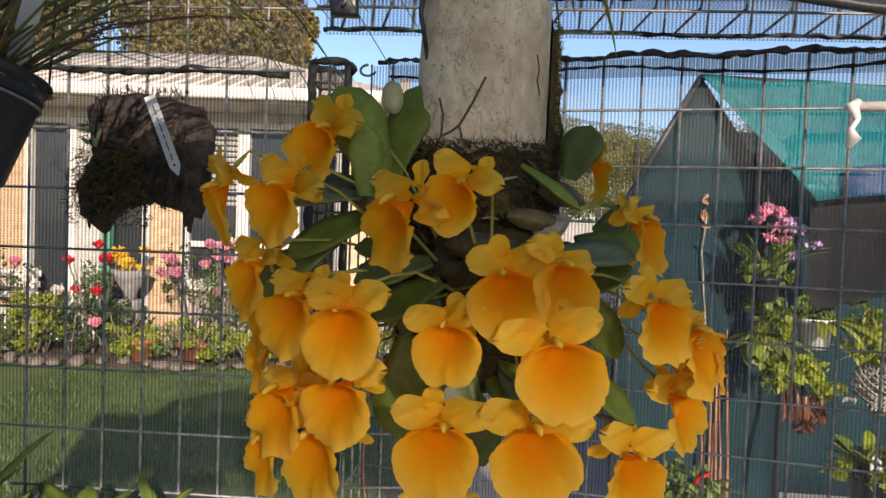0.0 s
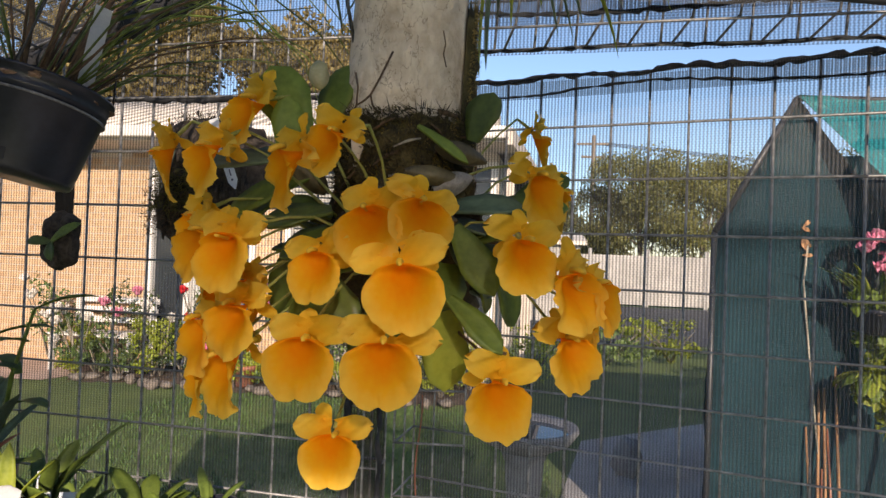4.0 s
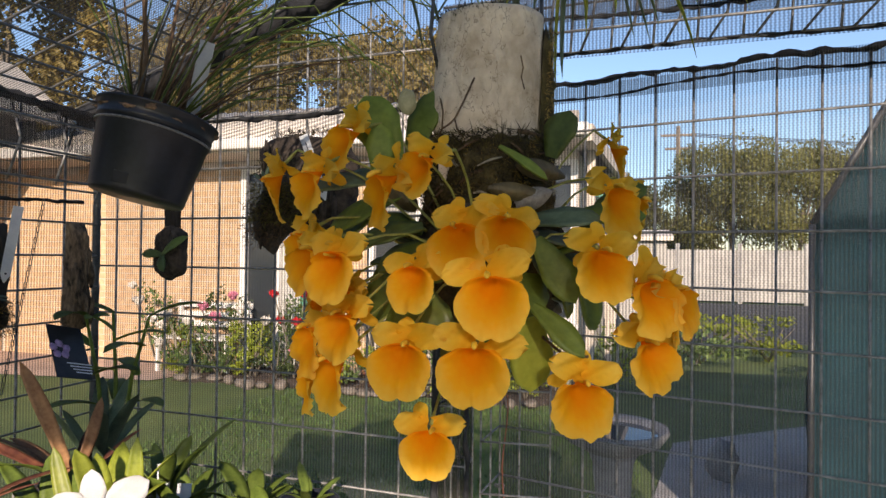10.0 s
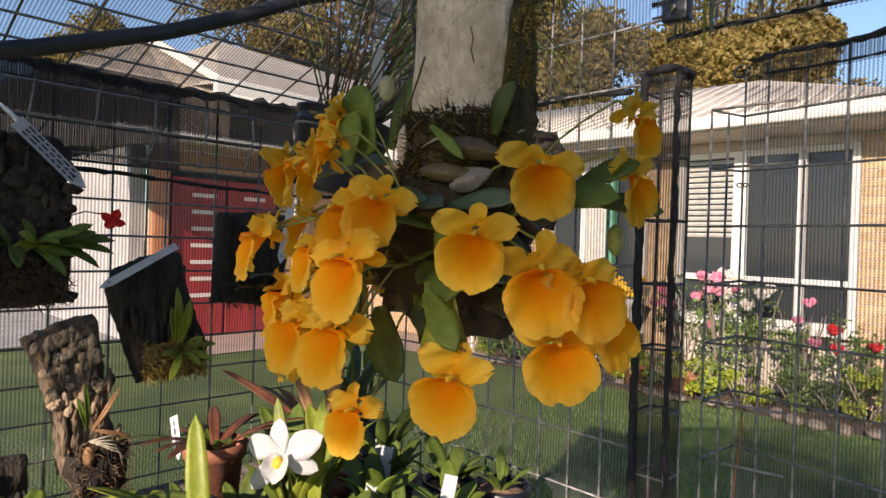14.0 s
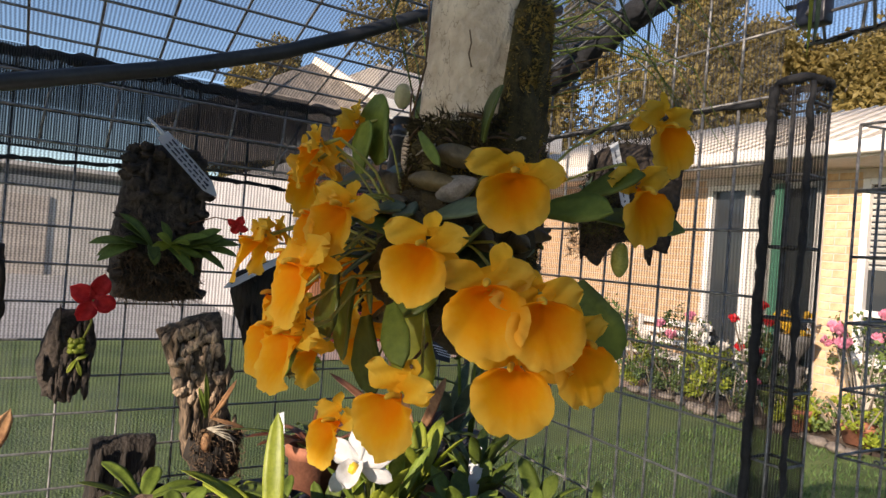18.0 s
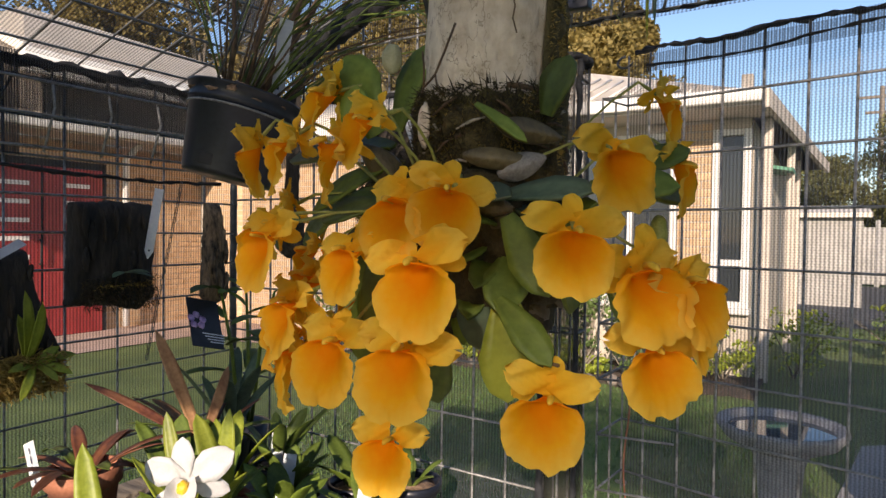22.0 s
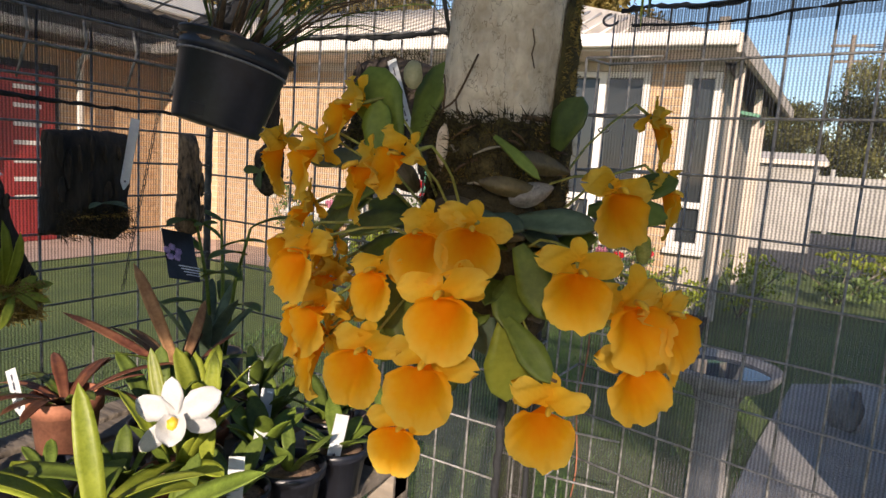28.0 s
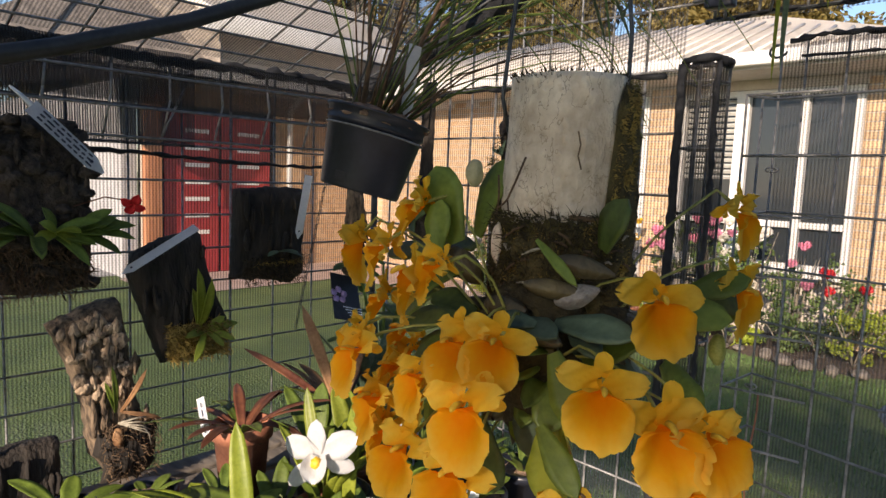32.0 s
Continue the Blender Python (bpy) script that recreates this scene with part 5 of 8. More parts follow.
part("timber_post", box(bmesh.new(), (0.14, 0.22, 2.5), (WX + 0.10, 3.42, 1.25), bevel=0.01), M_WOOD_ORANGE, house, "oiled orange timber post")
part("door_frame", box(bmesh.new(), (0.08, 1.75, 2.40), (WX + 0.03, 4.42, 1.20)), M_DARK, house, smooth=False)
for k in range(2):
    leaf_door = part("door", box(bmesh.new(), (0.06, 0.80, 2.28), (WX + 0.06, 3.99 + 0.84 * k, 1.16), bevel=0.006), M_DOOR_RED, house, "dark red panelled door", smooth=False)
    for j in range(7):
        part("glass_slot", box(bmesh.new(), (0.012, 0.36, 0.055), (WX + 0.095, 4.06 + 0.80 * k, 0.62 + 0.24 * j)), M_PAINT_WHITE, leaf_door, "pale glazed slot", smooth=False)
part("door_handle", tube(bmesh.new(), [(WX + 0.10, 4.37, 1.0), (WX + 0.14, 4.37, 1.02), (WX + 0.14, 4.37, 1.30), (WX + 0.10, 4.37, 1.32)], 0.014, 8), M_DARK, house)
part("downpipe", tube(bmesh.new(), [(WX + 0.16, 5.55, 0.05), (WX + 0.16, 5.55, 2.5), (WX + 0.5, 5.55, 2.7)], 0.05, 10), M_PAINT_WHITE, house, "white downpipe")


def window(x0, x1, z0, z1, posts, rails, blind=0, y=Y_H):
    """A white-framed window in the wall: frame bars, glass, and a blind behind it where one hangs."""
    w = thing("window", "white framed window", "window")
    w.parent = house
    w.pop("category")
    for x in [x0 + 0.03, x1 - 0.03] + posts:
        part("frame_bar", box(bmesh.new(), (0.075, 0.10, z1 - z0), (x, y + 0.01, (z0 + z1) / 2), bevel=0.006), M_PAINT_WHITE, w, smooth=False)
    for z in [z0 + 0.03, z1 - 0.03] + rails:
        part("frame_bar", box(bmesh.new(), (x1 - x0 - 0.02, 0.09, 0.065), ((x0 + x1) / 2, y + 0.014, z), bevel=0.006), M_PAINT_WHITE, w, smooth=False)
    part("pane", box(bmesh.new(), (x1 - x0 - 0.06, 0.012, z1 - z0 - 0.06), ((x0 + x1) / 2, y + 0.045, (z0 + z1) / 2)), M_GLASS, w, smooth=False)
    for k in range(blind):
        part("slat", box(bmesh.new(), (x1 - x0 - 0.14, 0.03, 0.03), ((x0 + x1) / 2, y + 0.030, z1 - 0.10 - 0.062 * k), (35, 0, 0)), M_BLIND, w, smooth=False)
    part("sill", box(bmesh.new(), (x1 - x0 + 0.06, 0.16, 0.06), ((x0 + x1) / 2, y - 0.03, z0 - 0.03), bevel=0.01), M_PAINT_WHITE, w, smooth=False)
    return w


window(-3.05, -2.38, 0.75, 2.58, [], [1.21], 14)
window(-2.38, -1.28, 0.75, 2.58, [-1.78], [1.21])
window(-0.92, -0.57, 0.75, 2.58, [], [1.21])
window(-4.84, -3.44, 0.12, 2.58, [-3.9, -4.3], [], 0)
part("green_post", box(bmesh.new(), (0.10, 0.10, 2.55), (-3.86, Y_H - 0.10, 1.28)), M_SKIN_GREEN, house, "green painted post", smooth=False)
part("curtain", box(bmesh.new(), (0.42, 0.02, 2.3), (-4.08, Y_H + 0.028, 1.3)), M_BLIND, house, "pale grey curtain", smooth=False)
# veranda round the end of the house
for x, y in ((-0.42, 7.1), (-0.30, 9.2), (-0.30, 11.4)):
    part("veranda_post", box(bmesh.new(), (0.09, 0.09, SOFFIT), (x, y, SOFFIT / 2), bevel=0.006), M_SOFFIT, house, smooth=False)

# garage building across the driveway
garage = thing("garage", "long grey rendered garage with a grey roof", "garage", (0, 0, 0))
part("wall", box(bmesh.new(), (0.3, 20, 2.7), (-21, -4, 1.35)), M_FENCE, garage, smooth=False)
for k in range(3):
    part("roller_door", box(bmesh.new(), (0.06, 3.0, 2.2), (-20.82, -10.5 + 4.6 * k, 1.1)), M_BOARD, garage, smooth=False)
part("roof", box(bmesh.new(), (2.0, 20.6, 0.12), (-21.4, -4, 2.86), (0, -8, 0)), M_CONCRETE, garage, smooth=False)

# bricks: the piers single, the long wall joined
bm = box(bmesh.new(), (0.228, 0.10, 0.074), (0, 0, 0), bevel=0.004)
BRICK_ME = bpy.data.meshes.new("brick")
bm.to_mesh(BRICK_ME)
bm.free()
BRICK_ME.materials.append(M_BRICK)
pier_left, pier_right = [o for o in house.children if o.name.startswith("wall")][1:3]
for pier, x0, x1 in ((pier_left, -3.43, -3.06), (pier_right, -1.27, -0.93)):
    for r in range(31):
        z = 0.04 + r * 0.086
        x = x0 + (0.0 if r % 2 else -0.118)
        while x < x1 - 0.02:
            a, b = max(x, x0), min(x + 0.232, x1)
            if b - a > 0.05:
                ob = again("brick", BRICK_ME, Matrix.Translation(((a + b) / 2, Y_H + 0.048, z)) @ Matrix.Diagonal(((b - a - 0.006) / 0.228, 1, 1, 1)), pier)
            x += 0.24
bm = bmesh.new()
unit = [(sx, sy, sz) for sx in (-1, 1) for sy in (-1, 1) for sz in (-1, 1)]
for x_from, x_to, axis in ((-8.85, -4.86, 0), (3.55, 7.0, 1)):
    for r in range(31):
        z = 0.04 + r * 0.086
        x = x_from - (0 if r % 2 else 0.118)
        while x < x_to:
            a, b = max(x, x_from), min(x + 0.232, x_to)
            x += 0.24
            if b - a < 0.05 or (axis and 3.5 < (a + b) / 2 < 5.25 and z < 2.4):
                continue
            c, h = (a + b) / 2, (b - a) / 2 - 0.004
            d = random.uniform(-0.003, 0.003)
            vs = [bm.verts.new((c + sx * h, Y_H + 0.05 + sy * 0.05 + d, z + sz * 0.037) if not axis else (WX - 0.05 + sy * 0.05 + d, c + sx * h, z + sz * 0.037)) for sx, sy, sz in unit]
            for q in ((0, 1, 3, 2), (4, 6, 7, 5), (0, 4, 5, 1), (2, 3, 7, 6), (1, 5, 7, 3), (0, 2, 6, 4)):
                bm.faces.new([vs[i] for i in q])
bmesh.ops.recalc_face_normals(bm, faces=bm.faces)
tagged(part("brickwork", bm, M_BRICK, house, smooth=False), kind="stuff")


# ---- garden, trees and distance ----
def leaf_cloud(bm, centre, radii, count, size, seed, hollow=0.35, clumps=14, flat_top=0.0):
    """Many small leaf quads gathered into clumps inside an uneven ellipsoid."""
    rnd = random.Random(seed)
    cs = []
    for _ in range(clumps):
        while True:
            p = Vector((rnd.uniform(-1, 1), rnd.uniform(-1, 1), rnd.uniform(-0.8, 1)))
            if hollow < p.length < 1:
                break
        cs.append((p, rnd.uniform(0.22, 0.45)))
    for _ in range(count):
        p, r = rnd.choice(cs)
        d = Vector((rnd.gauss(0, 1), rnd.gauss(0, 1), rnd.gauss(0, 0.8)))
        d = d.normalized() * r * rnd.random() ** 0.4
        q = p + d
        at = Vector(centre) + Vector((q.x * radii[0], q.y * radii[1], q.z * radii[2]))
        m = Euler((rnd.uniform(-1.2, 1.2), rnd.uniform(-1.2, 1.2), rnd.uniform(0, 6.3))).to_matrix()
        s = size * rnd.uniform(0.6, 1.4)
        vs = [bm.verts.new(at + m @ Vector(v) * s) for v in ((-0.5, 0, 0), (0, -0.32, 0.08), (0.55, 0, 0), (0, 0.32, 0.08))]
        bm.faces.new(vs)
    return cs


def tree(at, height, spread, material, seed, label, leaves=20000, leaf=0.19, group="trees behind the house"):
    rnd = random.Random(seed)
    t = thing("tree", label, "tree", (at[0], at[1], 0), group)
    bm = bmesh.new()
    lean = Vector((rnd.uniform(-0.06, 0.06), rnd.uniform(-0.06, 0.06), 1))
    trunk = [lean * (height * 0.62 * k / 5) + Vector((rnd.uniform(-0.1, 0.1) * k / 5, rnd.uniform(-0.1, 0.1) * k / 5, 0)) for k in range(6)]
    tube(bm, trunk, [height * 0.022 * (1 - 0.13 * k) for k in range(6)], 8)
    cb = bmesh.new()
    cs = leaf_cloud(cb, (0, 0, height * 0.68), (spread, spread, height * 0.36), leaves, leaf if height > 8 else leaf * 0.55, seed + 5, 0.3, 18 if height > 8 else 34)
    for p, r in cs[:10]:
        tip = Vector((p.x * spread, p.y * spread, height * 0.68 + p.z * height * 0.36))
        start = trunk[rnd.choice((2, 3, 4))]
        tube(bm, [start, start.lerp(tip, 0.5) + Vector((0, 0, height * 0.03)), tip], [height * 0.009, height * 0.006, height * 0.002], 5)
    part("trunk", bm, M_TRUNK, t)
    part("crown", cb, material, t, smooth=False)
    return t


TREES = [(-15.5, 19, 11.0, 3.4, 0), (-11.6, 20, 9.6, 3.0, 0), (-8.6, 21, 9.6, 2.8, 0), (-6.0, 23, 9.0, 2.2, 0), (-19, 15, 12.5, 3.4, 0), (-23, 13, 13, 3.4, 0),
         (-13.0, 31, 12, 2.6, 1), (-10.0, 33, 12.5, 1.8, 1), (-29, 9, 10, 3.0, 0), (-17, 24, 13, 3.2, 0), (1.4, 26.5, 4.6, 2.0, 1), (3.6, 26, 6.0, 2.2, 1), (5.9, 27, 5.6, 2.3, 1),
         (-1.2, 30, 4.6, 1.8, 1), (8.4, 28, 5.6, 2.4, 1), (-26, -8, 7, 3, 1), (12, 26, 6, 3, 1)]
for n, (x, y, h, s, green) in enumerate(TREES):
    tree((x, y), h, s, M_TREE_GREEN if green else M_TREE_GOLD, 40 + n, "tall rounded green tree" if green else "gum tree with golden-green foliage in low sun")

fence = thing("fence", "pale panel boundary fence with posts", "fence", (0, 23.5, 0))
for k in range(14):
    x = -4.5 + 2.0 * k
    part("panel", box(bmesh.new(), (1.86, 0.08, 1.75), (x + 1, 0, 0.95)), M_FENCE, fence, smooth=False)
    part("post", box(bmesh.new(), (0.13, 0.14, 2.05), (x, 0, 1.02), bevel=0.01), M_CONCRETE, fence, smooth=False)
pole = thing("power_pole", "timber power pole with crossarms", "power pole", (1.9, 30, 0))
part("pole", tube(bmesh.new(), [(0, 0, 0), (0, 0, 7.4)], [0.13, 0.09], 8), M_TIMBER, pole)
for z, w in ((7.0, 1.5), (6.4, 1.1)):
    part("crossarm", box(bmesh.new(), (w, 0.1, 0.1), (0, 0, z)), M_TIMBER, pole, smooth=False)
for dx in (-0.6, 0, 0.6):
    part("cable", tube(bmesh.new(), [(dx, 0, 7.05), (dx + 9, 3, 6.7), (dx + 20, 6, 7.1)], 0.02, 4), M_DARK, pole)
shed = thing("garden_shed", "small grey outbuilding beyond the veranda", "shed", (-0.4, 17, 0))
part("wall", box(bmesh.new(), (2.4, 2, 2.0), (0, 0, 1.0)), M_FENCE, shed, smooth=False)
part("roof", box(bmesh.new(), (2.7, 2.4, 0.1), (0, 0, 2.1), (6, 0, 0)), M_ROOF, shed, smooth=False)


def rose_head(bm, at, r, seed):
    rnd = random.Random(seed)
    for k in range(9):
        a = rnd.uniform(0, 6.3)
        d = Vector((math.cos(a), math.sin(a), rnd.uniform(-0.3, 0.8))).normalized()
        m = towards(Vector(at) + d * r * 0.25, d + Vector((0, 0, 0.6)), d)
        blade(bm, r * 1.1, r * 1.3, 0.6, 0.4, 0.5, 3, 0.002, m, 0.5)
    lump(bm, (r * 0.6, r * 0.6, r * 0.55), at, 0.3, 2, 2, seed)


def shrub(at, w, h, seed, petals=None, heads=0, label="leafy garden shrub", lime=False, leaf=0.05):
    rnd = random.Random(seed)
    t = thing("shrub", label, "shrub", (at[0], at[1], 0.03), "shrubs in the flower bed")
    bm = bmesh.new()
    for k in range(7):
        a = rnd.uniform(0, 6.3)
        tube(bm, [(0, 0, 0), (w * 0.2 * math.cos(a), w * 0.2 * math.sin(a), h * 0.5), (w * 0.42 * math.cos(a), w * 0.42 * math.sin(a), h * 0.9)], [0.012, 0.008, 0.004], 5)
    part("stalk", bm, M_TRUNK, t)
    bm = bmesh.new()
    leaf_cloud(bm, (0, 0, h * 0.55), (w * 0.5, w * 0.4, h * 0.5), 520, leaf, seed, 0.1, 12)
    part("foliage", bm, M_LEAF_LIME if lime else M_SHRUB, t, smooth=False)
    for k in range(heads):
        a = rnd.uniform(3.4, 6.0)
        bm = bmesh.new()
        rose_head(bm, (w * 0.45 * math.cos(a) * rnd.uniform(0.5, 1.1), w * 0.42 * math.sin(a), h * rnd.uniform(0.55, 1.05)), rnd.uniform(0.05, 0.075), seed * 9 + k)
        part("rose", bm, petals, t)
    return t


PINK, WHITE, RED = M_PINK, M_ROSE_WHITE, M_RED_PETAL
for x, y, w, h, pet, n, lime in [(-4.75, 6.5, 0.7, 0.95, PINK, 3, 0), (-4.2, 6.35, 0.7, 0.8, WHITE, 2, 1), (-3.75, 6.45, 0.6, 1.1, RED, 5, 0), (-3.4, 6.3, 0.6, 0.55, PINK, 1, 0),
                                 (-2.75, 6.55, 0.7, 1.15, PINK, 7, 0), (-2.35, 6.5, 0.6, 1.35, PINK, 6, 0), (-2.05, 6.5, 0.7, 1.25, WHITE, 8, 0), (-1.6, 6.55, 0.5, 1.0, PINK, 3, 0),
                                 (-1.2, 6.6, 0.5, 0.85, RED, 3, 0), (-2.6, 6.25, 0.7, 0.45, WHITE, 0, 1), (-3.1, 6.2, 0.5, 0.4, WHITE, 0, 1), (-5.2, 6.3, 0.6, 0.7, WHITE, 4, 0),
                                 (-0.75, 6.7, 0.7, 0.5, WHITE, 0, 1), (-0.15, 7.3, 1.0, 0.7, WHITE, 0, 1), (-5.7, 6.5, 0.7, 1.0, WHITE, 5, 0)]:
    shrub((x, y), w, h, int(abs(x) * 100 + h * 10), pet, n, "rose bush with %s blooms" % {id(PINK): "pink", id(WHITE): "white", id(RED): "red"}[id(pet)] if n else "low lime-green garden shrub", bool(lime))
for k in range(22):
    x = -5.0 + 0.195 * k + random.uniform(-0.05, 0.05)
    bm = lump(bmesh.new(), (0.05 + 0.07 * random.random(), 0.05 + 0.04 * random.random(), 0.03 + 0.035 * random.random()), (0, 0, 0.03), 0.35, 1.7, 2, k)
    r = tagged(part("rock", bm, M_ROCK), "rough grey garden edging rock", "rock", "rocks along the bed")
    r.location = (x + random.uniform(-0.03, 0.03), 6.02 + 0.10 * math.sin(k * 0.9), 0.02)


def clay_pot(at, r, h, label, material=M_TERRACOTTA, plant=None):
    t = thing("flower_pot", label, "flower pot", at)
    part("pot", lathe(bmesh.new(), [(0, 0.0), (r * 0.7, 0), (r * 0.95, h * 0.8), (r * 1.06, h * 0.8), (r * 1.08, h), (r * 0.95, h), (r * 0.88, h * 0.82), (0, h * 0.8)], 20), material, t)
    return t


for x, y, w, h, lm in [(0.9, 9.2, 1.2, 0.5, 0), (1.9, 9.9, 1.4, 0.6, 1), (3.1, 10.2, 1.3, 0.8, 0), (2.6, 8.4, 0.9, 0.5, 1), (4.2, 11.0, 1.2, 1.0, 0), (1.3, 11.2, 1.5, 0.5, 1)]:
    shrub((x, y), w, h, int(x * 70), None, 0, "low garden shrub on the far lawn", bool(lm), 0.07)
for k in range(13):
    shrub((-5.3 + 0.36 * k + random.uniform(-0.1, 0.1), 6.16 + 0.25 * random.random()), 0.55, random.uniform(0.28, 0.6), 300 + k, None, 0, "low leafy bedding plant below the roses", k % 3 == 0, 0.045)
sap = thing("sapling", "thin young tree before the boundary fence", "tree", (3.55, 13.0, 0), "shrubs in the flower bed")
bm = bmesh.new()
tube(bm, [(0, 0, 0), (0.05, 0, 0.9), (0.0, 0, 1.9)], [0.03, 0.025, 0.01], 6)
part("trunk", bm, M_TRUNK, sap)
bm = bmesh.new()
leaf_cloud(bm, (0, 0, 1.25), (0.32, 0.3, 0.85), 260, 0.09, 61, 0.1, 10)
part("crown", bm, M_SHRUB, sap, smooth=False)
clay_pot((-3.08, 6.12, 0.06), 0.13, 0.22, "orange terracotta pot standing in the flower bed")
clay_pot((-2.62, 6.28, 0.06), 0.17, 0.17, "wide terracotta bowl at the edge of the lawn")
urn = thing("garden_urn", "white pedestal urn planted with orange flowers", "urn", (-3.42, 6.55, 0.05))
part("pedestal", lathe(bmesh.new(), [(0.0, 0), (0.16, 0), (0.16, 0.06), (0.11, 0.12), (0.10, 0.45), (0.13, 0.52), (0.13, 0.56), (0, 0.56)], 16), M_STONE, urn)
part("bowl", lathe(bmesh.new(), [(0, 0.56), (0.06, 0.56), (0.07, 0.64), (0.17, 0.80), (0.20, 0.88), (0.17, 0.88), (0, 0.84)], 18), M_STONE, urn)
bm = bmesh.new()
leaf_cloud(bm, (0, 0, 0.98), (0.22, 0.2, 0.16), 320, 0.05, 77, 0.1, 9)
part("flowers", bm, M_YELLOW, urn, "orange and yellow blooms", smooth=False)

bench_seat = thing("garden_bench", "white painted garden bench beside the bed", "bench", (-5.15, 6.62, 0))
for k in range(4):
    part("slat", box(bmesh.new(), (1.1, 0.09, 0.025), (0, -0.18 + 0.11 * k, 0.44), bevel=0.004), M_PAINT_WHITE, bench_seat, smooth=False)
for k in range(3):
    part("back_slat", box(bmesh.new(), (1.1, 0.02, 0.07), (0, 0.24 + 0.02 * k, 0.58 + 0.12 * k), bevel=0.004), M_PAINT_WHITE, bench_seat, smooth=False)
for x in (-0.5, 0.5):
    part("leg", box(bmesh.new(), (0.05, 0.05, 0.43), (x, -0.18, 0.215)), M_PAINT_WHITE, bench_seat, smooth=False)
    part("leg", box(bmesh.new(), (0.05, 0.05, 0.88), (x, 0.24, 0.44)), M_PAINT_WHITE, bench_seat, smooth=False)

bath = thing("bird_bath", "round cast stone bird bath on a pedestal", "bird bath", (-0.04, 2.60, 0))
part("pedestal", lathe(bmesh.new(), [(0.0, 0), (0.15, 0.0), (0.15, 0.05), (0.09, 0.10), (0.065, 0.35), (0.085, 0.60), (0.11, 0.66), (0, 0.66)], 20), M_STONE, bath)
part("basin", lathe(bmesh.new(), [(0, 0.65), (0.10, 0.65), (0.20, 0.70), (0.232, 0.745), (0.228, 0.762), (0.208, 0.758), (0.18, 0.725), (0.08, 0.70), (0, 0.697)], 40), M_STONE, bath)
part("water", lathe(bmesh.new(), [(0.0, 0.735), (0.188, 0.735)], 32), M_WATER, bath)
basin2 = thing("stone_ornament", "pale carved stone ornament on the path", "ornament", (0.62, 4.4, 0.012))
part("body", lump(bmesh.new(), (0.10, 0.09, 0.14), (0, 0, 0.12), 0.35, 1.6, 3, 3), M_STONE, basin2)
# lawn blades near the shade house
bm = bmesh.new()
rnd = random.Random(5)
for _ in range(9000):
    x, y = rnd.uniform(-3.6, 0.1), rnd.uniform(2.0, 6.0)
    a, s = rnd.uniform(0, 6.3), rnd.uniform(0.025, 0.05)
    d = Vector((math.cos(a), math.sin(a), 0)) * 0.006
    p = Vector((x, y, 0))
    bm.faces.new([bm.verts.new(p - d), bm.verts.new(p + d), bm.verts.new(p + Vector((rnd.uniform(-0.02, 0.02), rnd.uniform(-0.02, 0.02), s)))])
tagged(part("grass", bm, M_BLADE, smooth=False), "short blades of lawn grass", "grass", kind="stuff")


# ---- neighbouring shade tent with its plants ----
tent = thing("shade_tent", "dark green shade cloth tent with a teal and blue tarpaulin roof", "tent", (0, 0, 0))


TENT_EYE, TENT_SCALE = Vector((-0.04, -0.24, 1.47)), 1.45


def far(p):
    """Tent places are set out at a smaller scale from one point; this carries them to their true distance."""
    q = TENT_EYE + (Vector(p) - TENT_EYE) * TENT_SCALE
    return Vector((q.x, q.y, max(q.z, 0.02)))


def fabric(name, pts, material, label="", n=10, wave=0.02, thick=0.004):
    """A four-cornered piece of cloth with slack in it."""
    a, b, c, d = [far(p) for p in pts]
    bm = bmesh.new()
    g = [[bm.verts.new(a.lerp(b, i / n).lerp(d.lerp(c, i / n), j / n)) for j in range(n + 1)] for i in range(n + 1)]
    nr = (b - a).cross(d - a).normalized()
    for i in range(n + 1):
        for j in range(n + 1):
            v = g[i][j]
            v.co += nr * wave * noise.noise(v.co * 3.0) * 2
    for i in range(n):
        for j in range(n):
            bm.faces.new((g[i][j], g[i + 1][j], g[i + 1][j + 1], g[i][j + 1]))
    bmesh.ops.solidify(bm, geom=bm.faces[:], thickness=thick)
    return part(name, bm, material, tent, label)


fabric("end_wall", [(0.49, 1.80, 0.02), (1.10, 1.95, 0.02), (1.02, 1.80, 1.60), (0.503, 1.80, 1.58)], M_TARP_DARK)
fabric("end_gable", [(0.503, 1.80, 1.578), (1.02, 1.80, 1.60), (0.98, 1.78, 1.62), (0.725, 1.80, 1.988)], M_TARP_DARK, n=8, wave=0.008)
fabric("side_wall", [(0.49, 1.80, 0.02), (1.0, 3.4, 0.02), (1.0, 3.4, 1.58), (0.503, 1.80, 1.58)], M_TARP_DARK)
fabric("roof_slope", [(0.503, 1.80, 1.578), (0.725, 1.80, 1.988), (1.3, 3.4, 1.99), (1.0, 3.4, 1.58)], M_TARP_DARK)
fabric("tarpaulin", [(0.725, 1.795, 1.990), (0.995, 1.60, 1.606), (1.55, 1.55, 1.735), (1.75, 1.95, 2.00)], M_TARP_TEAL, "bright teal tarpaulin", 14, 0.018)
fabric("tarpaulin_edge", [(0.722, 1.785, 1.986), (0.99, 1.588, 1.600), (1.045, 1.585, 1.612), (0.77, 1.783, 1.984)], M_TARP_TEAL, "folded teal hem", 8, 0.004)
fabric("blue_sheet", [(1.06, 1.585, 1.612), (1.08, 1.588, 1.70), (1.55, 1.54, 1.74), (1.55, 1.54, 1.66)], M_TARP_BLUE, "blue tarpaulin strip", 8, 0.012)
